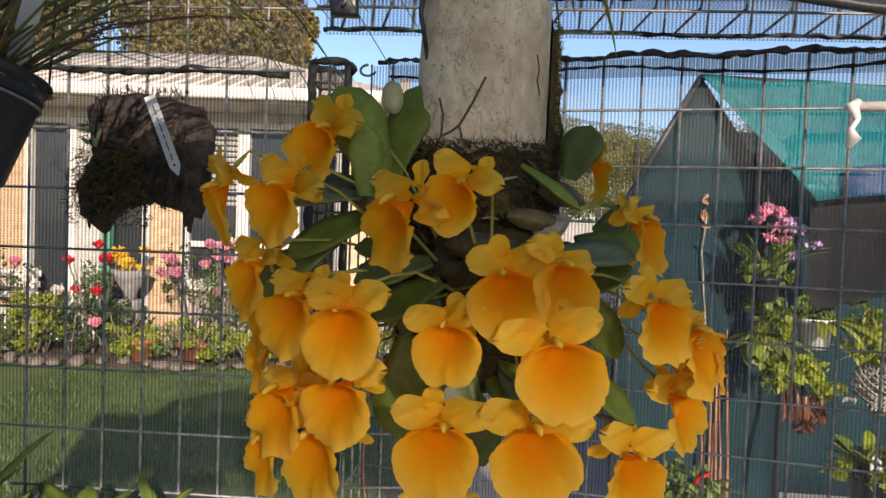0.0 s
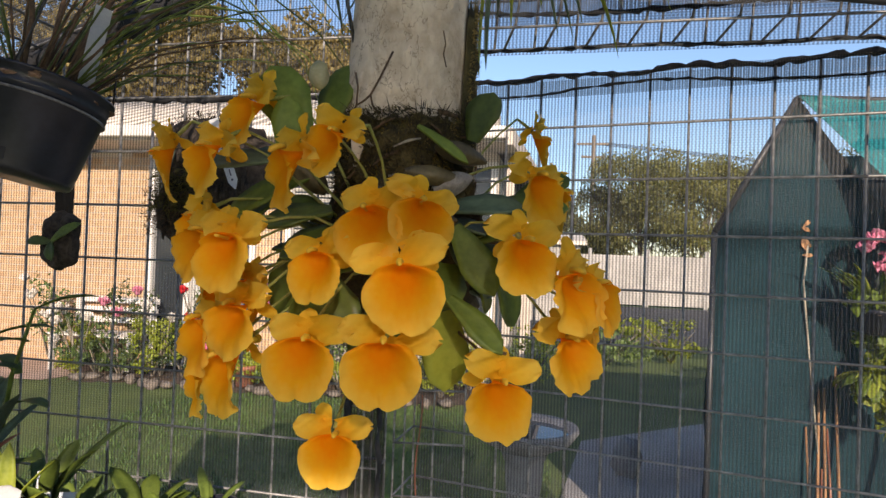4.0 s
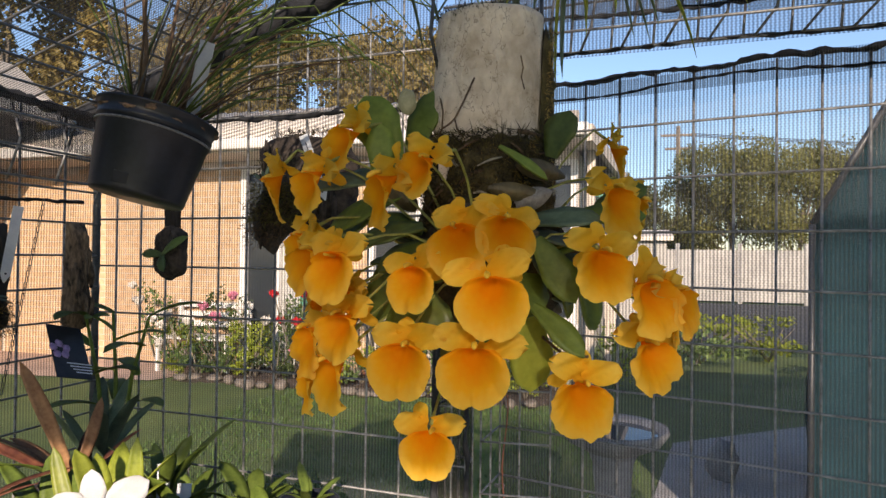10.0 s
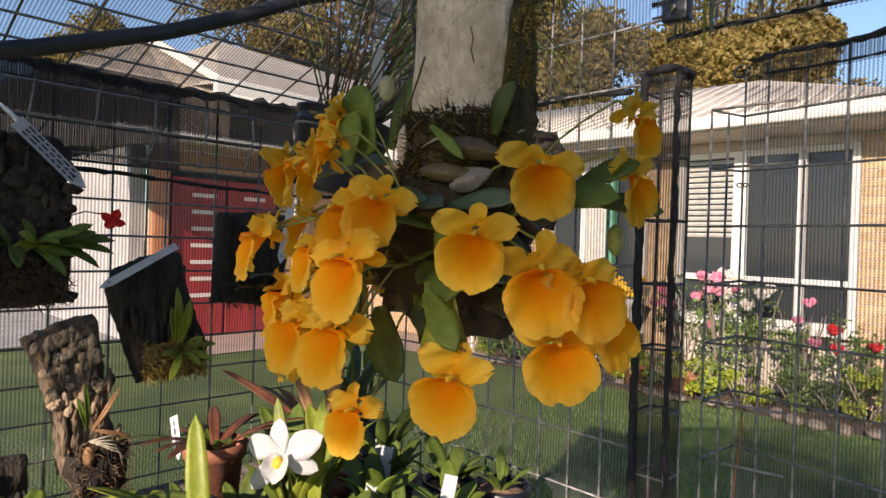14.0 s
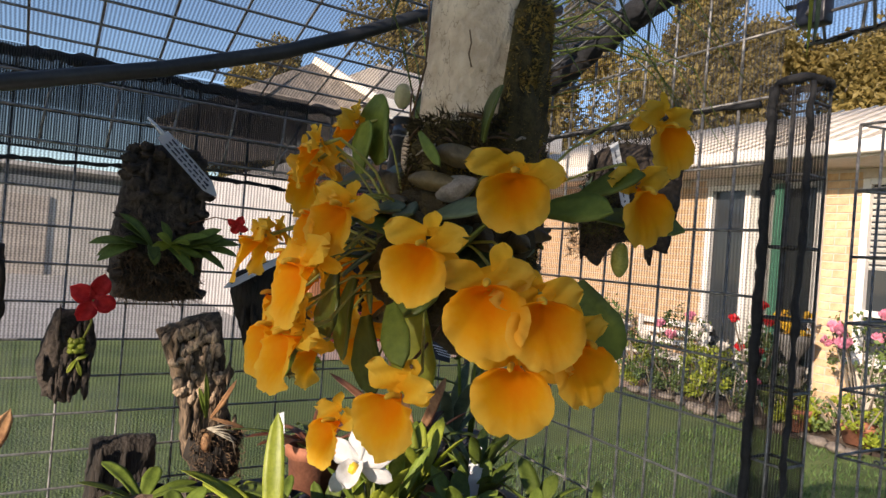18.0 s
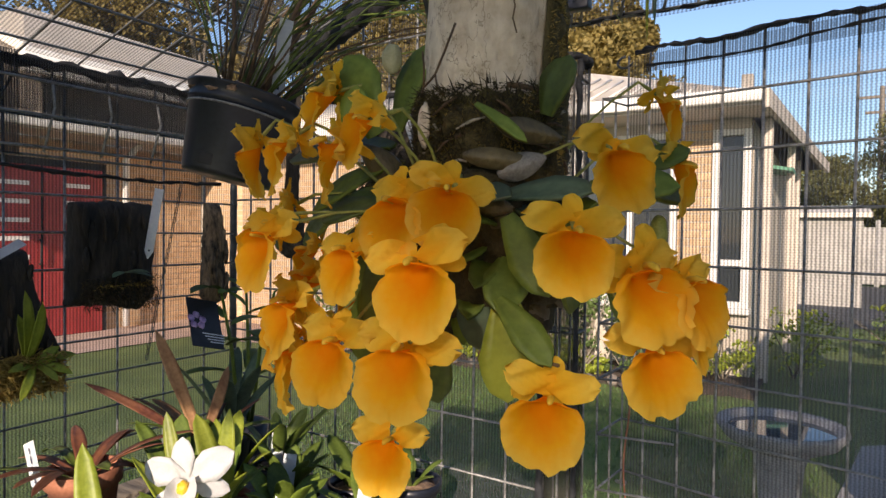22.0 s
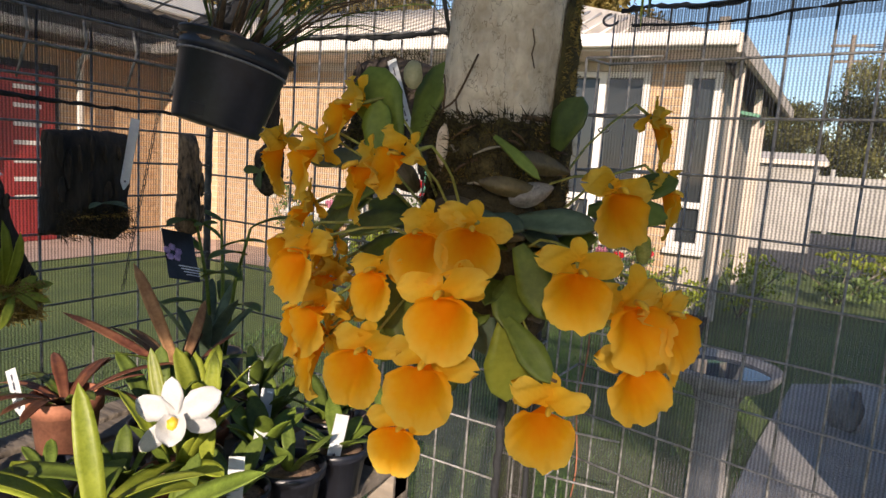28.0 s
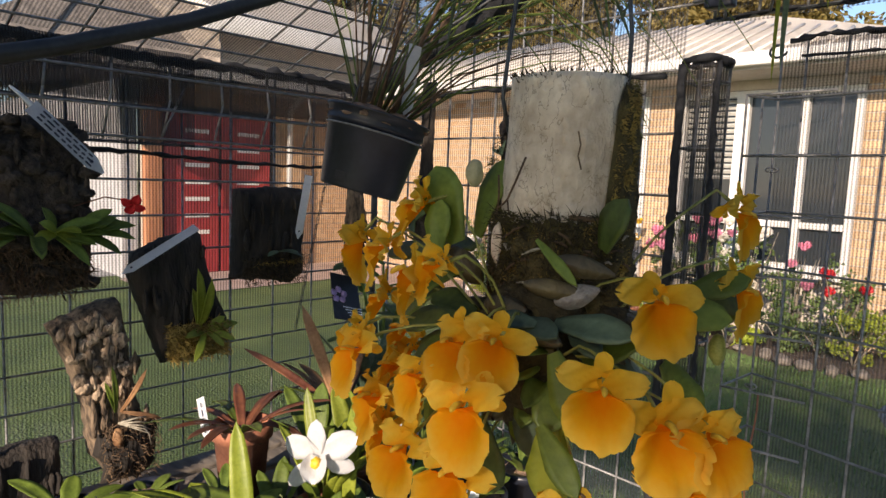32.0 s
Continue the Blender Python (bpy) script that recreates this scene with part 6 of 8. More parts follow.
fabric("back_wall", [(1.05, 2.35, 0.02), (2.8, 2.25, 0.02), (2.8, 2.25, 1.95), (0.9, 2.35, 1.9)], M_TARP_DARK, n=12)
# black sheet stands in for the shade below the tarpaulin's edge
fabric("dark_flap", [(1.0, 1.66, 1.60), (1.6, 1.58, 1.70), (1.6, 1.72, 1.40), (1.05, 1.72, 1.27)], M_DARK, "black sheet for the shade under the tarpaulin", 10, 0.02)
for p, q in (((0.50, 1.80, 0), (0.503, 1.80, 1.58)), ((0.503, 1.80, 1.58), (0.725, 1.80, 1.985)), ((0.725, 1.80, 1.985), (1.75, 1.95, 1.995)), ((1.02, 1.79, 0), (1.02, 1.79, 1.62))):
    part("frame_pole", tube(bmesh.new(), [far(p), far(q)], 0.014, 8), M_PIPE, tent)


def strap_plant(name, label, at, n, length, width, material, spread=0.9, rise=0.9, seed=0, bend=0.9, category="plant", pot=None, group=""):
    """A plant of strap leaves from one crown, in its pot where one is given as (radius, height, material)."""
    rnd = random.Random(seed)
    t = thing(name, label, category, at, group)
    z0 = 0.0
    if pot:
        r, h, pm = pot
        part("pot", lathe(bmesh.new(), [(0, 0), (r * 0.74, 0), (r * 0.94, h * 0.82), (r * 1.05, h * 0.82), (r * 1.07, h), (r * 0.97, h), (r * 0.92, h * 0.85), (r * 0.9, h * 0.8)], 22), pm, t)
        part("potting_mix", lump(bmesh.new(), (r * 0.88, r * 0.88, h * 0.10), (0, 0, h * 0.82), 0.25, 3, 3, seed), M_SOIL, t)
        z0 = h * 0.85
    for k in range(n):
        a = k * 2.4 + rnd.uniform(-0.4, 0.4)
        d = Vector((math.cos(a) * spread, math.sin(a) * spread, rise * rnd.uniform(0.7, 1.3)))
        l = length * rnd.uniform(0.65, 1.1)
        m = towards((0.006 * math.cos(a), 0.006 * math.sin(a), z0), d, Vector((-d.x, -d.y, 1.2)))
        bm = blade(bmesh.new(), l, width * rnd.uniform(0.8, 1.15), bend * rnd.uniform(0.5, 1.2), 0.3, 0.5, 10, width * 0.03, m, 0.55, rnd.uniform(-0.3, 0.3))
        part("leaf", bm, rnd.choice(material) if isinstance(material, list) else material, t)
    return t


G = "plants in the shade tent"
strap_plant("hanging_orchid", "white pot of hanging yellow-green foliage", (1.19, 1.92, 1.13), 16, 0.20, 0.035, M_LEAF_LIME, 1.0, 0.5, 3, 1.6, "plant", (0.055, 0.10, M_POT_WHITE), G)
strap_plant("fern", "yellow-green leafy fern hanging in the tent", (0.917, 1.72, 1.19), 18, 0.13, 0.04, [M_LEAF_LIME, M_LEAF], 1.0, 0.2, 4, 1.6, "plant", None, G)
pk = strap_plant("pink_orchid", "orchid with a pink flower spray above grassy leaves", (0.914, 1.72, 1.305), 30, 0.20, 0.014, [M_LEAF, M_LEAF_LIME], 0.5, 1.0, 5, 0.9, "orchid", (0.05, 0.07, M_POT_BLACK), G)
for k in range(7):
    bm = bmesh.new()
    rose_head(bm, (-0.05 + 0.022 * k + random.uniform(-0.01, 0.01), -0.03, 0.235 + 0.03 * math.sin(k * 0.8)), 0.022, 200 + k)
    part("bloom", bm, M_PINK if k < 4 else M_LILAC, pk)
pitcher = strap_plant("pitcher_plant", "hanging pitcher plant with reddish pitchers", (1.13, 1.92, 1.03), 10, 0.15, 0.04, [M_LEAF, M_LEAF_LIME], 1.0, 0.3, 6, 1.5, "plant", None, G)
for k in range(6):
    x = -0.06 + 0.026 * k
    part("pitcher", tube(bmesh.new(), [(x, -0.02, -0.02), (x + 0.004, -0.03, -0.06), (x + 0.006, -0.035, -0.12 - 0.01 * (k % 3)), (x + 0.002, -0.035, -0.15)], [0.004, 0.012, 0.016, 0.006], 8), M_LEAF_RED, pitcher)
nest = thing("root_ball", "ball of tangled dry orchid roots hanging in the tent", "orchid", (1.39, 1.90, 1.03), G)
bm = bmesh.new()
rnd = random.Random(8)
for k in range(60):
    a, b = rnd.uniform(0, 6.3), rnd.uniform(0, 6.3)
    p = [Vector((0.07 * math.cos(a + j * 0.6) * math.sin(b + j * 0.4), 0.06 * math.sin(a + j * 0.6), 0.07 * math.cos(b + j * 0.4))) * rnd.uniform(0.7, 1.1) for j in range(4)]
    tube(bm, p, 0.0025, 4)
part("root_mass", bm, M_ROOT, nest)
bm = bmesh.new()
for k in range(26):
    a = rnd.uniform(0, 6.3)
    tube(bm, [(0, 0, 0.05), (0.08 * math.cos(a), 0.08 * math.sin(a), 0.11), (0.20 * math.cos(a), 0.15 * math.sin(a), 0.10 + rnd.uniform(-0.06, 0.10))], [0.003, 0.002, 0.001], 4)
part("stalk", bm, M_LEAF_LIME, nest)
strap_plant("peace_lily", "leafy plant with white blooms at the tent floor", (1.33, 1.80, 0.66), 14, 0.16, 0.05, [M_LEAF_LIME, M_LEAF], 0.7, 1.0, 9, 0.8, "plant", (0.08, 0.10, M_POT_BLACK), G)
for k, (x, z) in enumerate(((1.30, 0.80), (1.36, 0.84), (1.41, 0.78))):
    fl = thing("white_bloom", "single white spathe on a green stem", "flower", (x, 1.76, z - 0.06), G)
    part("spathe", blade(bmesh.new(), 0.07, 0.04, 0.4, 0.5, 0.6, 6, 0.001, towards((0, 0, 0.02), (0.1, -0.2, 1), (0, -1, 0.2))), M_WHITE_PETAL, fl)
    part("stem", tube(bmesh.new(), [(0, 0.02, -0.12), (0, 0.01, -0.04), (0, 0, 0.02)], 0.002, 5), M_LEAF_LIME, fl)
canes = thing("cane_orchid", "tall bare brown canes with a dried flower spike", "orchid", (0.84, 1.83, 0.02), G)
for k in range(9):
    x = -0.05 + 0.012 * k
    h = 0.75 + 0.12 * ((k * 7) % 5)
    part("cane", tube(bmesh.new(), [(x, 0, 0.3), (x + 0.008, 0, h * 0.6), (x + random.uniform(-0.02, 0.02), 0, h)], [0.006, 0.005, 0.003], 6), M_LEAF_TAN if k % 3 else M_LEAF_RED, canes)
part("spike", tube(bmesh.new(), [(-0.02, 0, 0.9), (-0.06, -0.02, 1.2), (-0.085, -0.03, 1.42), (-0.075, -0.03, 1.54)], 0.003, 5), M_ROOT, canes)
for k in range(7):
    bm = blade(bmesh.new(), 0.03, 0.012, 0.5, 0.3, 0.5, 4, 0.0008, towards((-0.09 + 0.01 * (k % 3), -0.03, 1.50 + 0.014 * k), (math.cos(k * 2.1), -0.3, math.sin(k * 1.3)), (0, -1, 0)))
    part("dry_flower", bm, M_LEAF_TAN, canes)
red_spike = strap_plant("red_bromeliad", "dark leafy bromeliad with a red bract", (0.70, 1.7, 0.62), 9, 0.16, 0.03, [M_LEAF_DARK, M_LEAF], 0.9, 0.7, 12, 1.0, "plant", (0.07, 0.09, M_POT_BLACK), G)
part("bract", tube(bmesh.new(), [(0.0, -0.02, 0.10), (0.03, -0.03, 0.15), (0.06, -0.04, 0.17)], [0.006, 0.008, 0.003], 6), M_RED_PETAL, red_spike)
def leafy(ob, c, r, n, leaf, material, seed):
    bm = bmesh.new()
    leaf_cloud(bm, c, r, n, leaf, seed, 0.1, 11)
    part("foliage", bm, material, ob, smooth=False)


by = {o.name: o for o in bpy.data.objects if o.parent is None}
leafy(by["hanging_orchid"], (0.03, -0.02, 0.14), (0.13, 0.05, 0.07), 260, 0.030, M_LEAF, 1)
leafy(by["hanging_orchid"], (0.13, -0.02, 0.10), (0.10, 0.05, 0.08), 200, 0.028, M_LEAF_LIME, 2)
leafy(by["fern"], (0.0, -0.02, -0.02), (0.07, 0.05, 0.13), 420, 0.036, M_LEAF_LIME, 3)
leafy(by["fern"], (0.05, -0.02, -0.08), (0.05, 0.05, 0.08), 160, 0.034, M_LEAF_LIME, 4)
leafy(by["pink_orchid"], (0.05, -0.03, 0.21), (0.07, 0.04, 0.04), 70, 0.022, M_PINK, 5)
leafy(by["pink_orchid"], (0.10, -0.03, 0.16), (0.08, 0.04, 0.04), 70, 0.022, M_LILAC, 6)
leafy(by["pink_orchid"], (0.03, 0.0, 0.05), (0.11, 0.06, 0.12), 260, 0.040, M_LEAF, 7)
leafy(by["pitcher_plant"], (0.02, -0.02, 0.0), (0.10, 0.05, 0.07), 240, 0.044, M_LEAF_LIME, 8)
leafy(by["pitcher_plant"], (0.04, -0.02, -0.12), (0.06, 0.04, 0.07), 160, 0.034, M_LEAF_RED, 9)
leafy(by["root_ball"], (0.0, -0.02, 0.12), (0.16, 0.05, 0.07), 240, 0.034, M_LEAF_LIME, 10)
leafy(by["root_ball"], (0.0, -0.02, -0.06), (0.09, 0.05, 0.06), 160, 0.024, M_ROOT, 11)
leafy(by["peace_lily"], (0.0, -0.02, 0.12), (0.13, 0.06, 0.10), 260, 0.046, M_LEAF_LIME, 12)
leafy(by["red_bromeliad"], (0.0, -0.02, 0.10), (0.12, 0.06, 0.10), 200, 0.036, M_LEAF_DARK, 13)
# true distance and size, and the wires that the hanging ones hang by
for ob in [o for o in bpy.data.objects if o.parent is None and o.name.split(".")[0] in ("hanging_orchid", "fern", "pink_orchid", "pitcher_plant", "root_ball", "peace_lily", "white_bloom", "cane_orchid", "red_bromeliad")]:
    ob.location = TENT_EYE + (Vector(ob.location) - TENT_EYE) * TENT_SCALE
    ob.scale = (TENT_SCALE,) * 3
    if ob.name.split(".")[0] in ("hanging_orchid", "fern", "pink_orchid", "pitcher_plant", "root_ball"):
        part("hanger_wire", tube(bmesh.new(), [(0, 0, 0.02), (0.002, 0, 0.2), (0, 0, (1.86 - ob.location.z) / TENT_SCALE)], 0.0012, 5), M_WIRE_DARK, ob)


# ---- mounts on the walls ----
def slab(outline, thick, seed=0.0, rough=0.004, edge=0.8):
    """A bark plate facing -y from an outline of (x, z), domed, with an uneven face and broken edges."""
    bm = bmesh.new()
    pts = []
    for (x0, z0), (x1, z1) in zip(outline, outline[1:] + outline[:1]):
        n = max(2, int(math.hypot(x1 - x0, z1 - z0) / 0.006))
        for k in range(n):
            x, z = x0 + (x1 - x0) * k / n, z0 + (z1 - z0) * k / n
            q = Vector((x * 130, z * 130, seed))
            pts.append((x + noise.noise(q) * 0.0022, z + noise.noise(q + Vector((5, 5, 0))) * 0.0026))
    cx, cz = sum(p[0] for p in pts) / len(pts), sum(p[1] for p in pts) / len(pts)
    front, back = [], []
    for f, d in ((0.0, 1.0), (0.25, 0.98), (0.5, 0.94), (0.72, 0.86), (0.88, 0.72), (0.97, 0.5), (1.0, 0.2)):
        ring = []
        for x, z in pts:
            px, pz = cx + (x - cx) * f, cz + (z - cz) * f
            g = noise.noise(Vector((px * 90, seed, pz * 22))) + 0.6 * noise.noise(Vector((px * 240, seed, pz * 60)))
            ring.append(bm.verts.new((px, -thick * d - rough * g, pz)))
        front.append(ring)
    last = [bm.verts.new((x, 0, z)) for x, z in pts]
    rings = front + [last]
    n = len(pts)
    for a, b in zip(rings, rings[1:]):
        for k in range(n):
            bm.faces.new((a[k], a[(k + 1) % n], b[(k + 1) % n], b[k]))
    bmesh.ops.remove_doubles(bm, verts=bm.verts, dist=0.00005)
    bm.faces.new([v for v in last if v.is_valid][::-1])
    bmesh.ops.recalc_face_normals(bm, faces=bm.faces)
    return bm


def fuzz(count, area, at, length, width, seed, droop=0.3, out=(0, -1, 0)):
    """Many short hair-like blades over a patch: moss or fine roots."""
    rnd = random.Random(seed)
    bm = bmesh.new()
    o = Vector(out)
    for _ in range(count):
        p = Vector(at) + Vector((rnd.uniform(-1, 1) * area[0], rnd.uniform(-1, 1) * area[1], rnd.uniform(-1, 1) * area[2]))
        d = (o + Vector((rnd.gauss(0, 0.7), rnd.gauss(0, 0.7), rnd.gauss(0, 0.7) - droop))).normalized() * length * rnd.uniform(0.4, 1.2)
        s = d.orthogonal().normalized() * width
        s.rotate(Matrix.Rotation(rnd.uniform(0, 6.3), 3, d.normalized()))
        k = Vector((rnd.gauss(0, 1), rnd.gauss(0, 1), rnd.gauss(0, 1))) * length * 0.12
        bm.faces.new([bm.verts.new(p - s), bm.verts.new(p + s), bm.verts.new(p + d * 0.6 + k + s * 0.6), bm.verts.new(p + d), bm.verts.new(p + d * 0.6 + k - s * 0.6)])
    return bm


def plant_tag(parent, m, length=0.10, width=0.013, lines=0, name="label_tag"):
    """A white plastic plant label with a pointed end, a hole, and bars for its writing; it lies in x-y and runs along -y."""
    bm = bmesh.new()
    w = width / 2
    outline = [(-w, 0), (w, 0), (w, -length + width * 0.9), (w * 0.15, -length), (-w * 0.15, -length), (-w, -length + width * 0.9)]
    bm.faces.new([bm.verts.new(m @ Vector((x, y, 0))) for x, y in outline][::-1])
    bmesh.ops.solidify(bm, geom=bm.faces[:], thickness=0.0007)
    bmesh.ops.recalc_face_normals(bm, faces=bm.faces)
    tag = part(name, bm, M_TAG, parent, "white plastic plant label", smooth=False)
    up_n = 0.0011
    hole = bmesh.new()
    for s in (up_n, -up_n):
        bmesh.ops.create_circle(hole, cap_ends=True, segments=10, radius=width * 0.12, matrix=m @ Matrix.Translation((0, -length + width * 1.0, s)))
    part("hole", hole, M_INK, tag, smooth=False)
    rnd = random.Random(int(length * 1e5) + lines)
    for k in range(lines):
        x = (k - (lines - 1) / 2) * width * 0.27
        y = -length * 0.12
        while y > -length * 0.78:
            l = rnd.uniform(0.004, 0.011)
            ink = bmesh.new()
            for s in (up_n, -up_n):
                box(ink, (width * 0.11, l, 0.0003), (0, 0, 0))
                for v in ink.verts[-8:]:
                    v.co = m @ (v.co + Vector((x, y - l / 2, s)))
            part("writing", ink, M_INK, tag, smooth=False)
            y -= l + 0.003
    return tag


def small_leaves(parent, at, dirs, length, width, material, face=(0, -1, 0.4), bend=0.5):
    for k, d in enumerate(dirs):
        l = length * (0.75 + 0.5 * ((k * 37) % 10) / 10)
        part("leaf", blade(bmesh.new(), l, width, bend, 0.3, 0.55, 7, 0.0006, towards(at, d, face), 0.4), material, parent)


def wall_mount(name, label, outline, thick, material, at, turn, seed):
    t = thing(name, label, "mounted orchid", at, "orchids mounted on bark")
    t.rotation_euler = (0, 0, radians(turn))
    part("bark", slab(outline, thick, seed), material, t)
    rr = random.Random(int(seed * 10))
    xs, zs = [p[0] for p in outline], [p[1] for p in outline]
    cx, cz = sum(xs) / len(xs), sum(zs) / len(zs)
    for k in range(22):
        x, z = rr.uniform(min(xs), max(xs)) * 0.82 + cx * 0.18, rr.uniform(min(zs), max(zs)) * 0.70 + cz * 0.3
        hits = sum(1 for (a, b), (c, d) in zip(outline, outline[1:] + outline[:1]) if (b > z) != (d > z) and x < (c - a) * (z - b) / (d - b) + a)
        if hits % 2:
            part("bark_ridge", lump(bmesh.new(), (rr.uniform(0.0025, 0.0050), 0.0045, rr.uniform(0.010, 0.026)), (x, -thick + 0.0005, z), 0.5, 2.0, 2, k), material, t)
    return t


# curved dark slab on the back panel
mt = wall_mount("bark_mount", "dark curved bark slab with a mossy seedling and a white label", [(-0.07, 0.055), (-0.045, 0.072), (-0.01, 0.075), (0.03, 0.068), (0.062, 0.062), (0.078, 0.035), (0.076, -0.01), (0.064, -0.07), (0.045, -0.064), (0.01, -0.052), (-0.025, -0.060), (-0.042, -0.078), (-0.050, -0.092), (-0.075, -0.070), (-0.082, -0.035), (-0.062, 0.0), (-0.066, 0.03)], 0.030, M_CORK, (-0.393, 0.535, 1.568), 0, 1.5)
part("moss", fuzz(900, (0.038, 0.005, 0.028), (-0.030, -0.036, -0.022), 0.010, 0.0006, 21), M_MOSS_GREEN, mt)
part("moss", fuzz(700, (0.050, 0.006, 0.05), (-0.012, -0.030, -0.012), 0.012, 0.0006, 22), M_MOSS, mt)
part("lichen", fuzz(240, (0.05, 0.012, 0.006), (0.0, -0.012, 0.072), 0.010, 0.0006, 23, -0.4, (0, -0.3, 1)), M_MOSS, mt)
part("moss", fuzz(700, (0.05, 0.006, 0.03), (-0.030, -0.034, -0.05), 0.010, 0.0006, 24), M_ROOT_BROWN, mt)
small_leaves(mt, (-0.045, -0.034, 0.008), [(-0.3, -0.4, 1), (0.2, -0.3, 1), (-0.7, -0.4, 0.5)], 0.020, 0.005, M_LEAF_GREY)
tm = Matrix.Translation((-0.393, 0.535, 1.568)).inverted() @ towards((-0.358, 0.457, 1.627), Vector((-0.358, 0.457, 1.627)) - Vector((-0.322, 0.449, 1.544)), (0.15, -1, 0.1))
plant_tag(mt, tm, 0.091, 0.0115, 1)

# small fern-like mount hung from a strip, in the corner
dg = thing("hanging_mount", "little bark piece with two leaves hung on a dark strip", "mounted orchid", (-0.585, 0.50, 1.455), "orchids mounted on bark")
part("strip", slab([(-0.012, 0.02), (0.012, 0.02), (0.016, 0.23), (-0.010, 0.232)], 0.006, 3.3, 0.002), M_BARK_DARK, dg)
part("bark", slab([(-0.022, 0.05), (0.004, 0.062), (0.026, 0.05), (0.024, -0.005), (0.0, -0.016), (-0.022, -0.004)], 0.02, 3.9), M_CORK, dg)
small_leaves(dg, (0, -0.02, 0.02), [(-1, -0.3, 0.15), (0.8, -0.3, 0.6), (0.3, -0.5, -0.2)], 0.045, 0.014, M_LEAF_DARK)

L = 90


def at_left(y, z, x=-0.775):
    return (x, y, z)


# cork mount with leafy tuft, red flower and handwritten label
m4 = wall_mount("cork_mount", "rough cork bark mount with a leafy orchid and a red bloom", [(-0.048, 0.10), (0.0, 0.106), (0.046, 0.104), (0.052, 0.05), (0.060, -0.04), (0.056, -0.105), (0.0, -0.112), (-0.055, -0.106), (-0.062, -0.03), (-0.052, 0.04)], 0.036, M_CORK, at_left(0.020, 1.490), L, 4.2)
rnd = random.Random(31)
for x, lean in ((-0.034, -0.8), (-0.016, -0.45), (0.004, 0.15), (0.026, 0.6), (0.040, 0.85)):
    small_leaves(m4, (x, -0.054, -0.034), [(lean + rnd.uniform(-0.5, 0.5), rnd.uniform(-0.6, -0.3), rnd.uniform(-0.15, 1.0)) for _ in range(5)], 0.050, 0.0160, M_LEAF if x > 0 else M_LEAF_DARK, (0.1, -0.7, 0.9), 0.8)
small_leaves(m4, (0.006, -0.062, -0.030), [(-0.35, -0.5, 0.5), (0.2, -0.6, 0.3), (0.6, -0.4, -0.25), (-0.7, -0.5, -0.05)], 0.034, 0.0150, M_LEAF_LIME, (0.2, -0.9, 0.7), 0.7)
for k in range(64):
    p = (rnd.uniform(-0.054, 0.054), -0.022 - rnd.random() * 0.012, rnd.uniform(-0.10, 0.098))
    part("cork_ridge", lump(bmesh.new(), (rnd.uniform(0.007, 0.016), rnd.uniform(0.007, 0.015), rnd.uniform(0.006, 0.012)), p, 0.7, 2.2, 2, k), M_CORK, m4)
part("root_mass", fuzz(900, (0.05, 0.006, 0.03), (0.0, -0.036, -0.075), 0.020, 0.0006, 33, 0.8), M_ROOT_BROWN, m4)


def red_flower(parent, at, face, size):
    f = Vector(face).normalized()
    for a, l in ((0.3, 1.0), (1.9, 0.9), (3.6, 1.0), (5.0, 0.95)):
        side = f.orthogonal().normalized()
        side.rotate(Matrix.Rotation(a, 3, f))
        part("petal", blade(bmesh.new(), size * l, size * 0.75, 0.5, 0.4, 0.55, 6, 0.0006, towards(at, side + f * 0.35, f), 0.5), M_RED_PETAL, parent, "vivid red petal")
    part("tube", tube(bmesh.new(), [Vector(at), Vector(at) - f * size * 0.9], [size * 0.12, size * 0.06], 6), M_RED_PETAL, parent)


red_flower(m4, (0.088, -0.075, 0.004), (-0.3, -0.6, -0.5), 0.017)
part("flower_stem", tube(bmesh.new(), [(0.03, -0.045, 0.0), (0.06, -0.06, 0.012), (0.085, -0.072, 0.008)], 0.0009, 5), M_LEAF_RED, m4)
inv4 = (Matrix.Translation(at_left(0.020, 1.490)) @ pose(0, 0, 0, 0, 0, L)).inverted()
plant_tag(m4, inv4 @ towards((-0.722, 0.006, 1.604), Vector((-0.722, 0.006, 1.604)) - Vector((-0.715, 0.080, 1.530)), (1, 0.1, 0.25)), 0.104, 0.019, 3)
part("label_stake", tube(bmesh.new(), [inv4 @ Vector(p) for p in ((-0.724, 0.008, 1.604), (-0.728, -0.003, 1.616), (-0.73, -0.012, 1.624))], [0.004, 0.003, 0.0015], 4), M_TAG, m4)

# tilted grey log; sunlight on its upper face is put into tan plates
lg = wall_mount("log_mount", "tilted grey bark log with thin-leaved orchid", [(-0.052, 0.100), (-0.01, 0.118), (0.030, 0.128), (0.042, 0.06), (0.052, -0.01), (0.072, -0.078), (0.050, -0.110), (0.022, -0.118), (-0.006, -0.080), (-0.012, -0.02), (-0.028, 0.04)], 0.044, M_BARK_MID, at_left(0.078, 1.240), L, 5.5)
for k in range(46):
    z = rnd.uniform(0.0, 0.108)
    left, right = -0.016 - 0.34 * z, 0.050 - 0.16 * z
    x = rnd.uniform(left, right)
    part("bark_plate", lump(bmesh.new(), (rnd.uniform(0.004, 0.009), 0.0035, rnd.uniform(0.005, 0.012)), (x, -0.0428, z), 0.8, 2.4, 2, k), M_BARK_SUNLIT if x < right - 0.012 else M_BARK_MID, lg)
small_leaves(lg, (0.014, -0.050, -0.016), [(-0.28, -0.4, 1), (-0.1, -0.5, 0.9)], 0.062, 0.0075, M_LEAF, (0, -1, 0.3), 0.5)
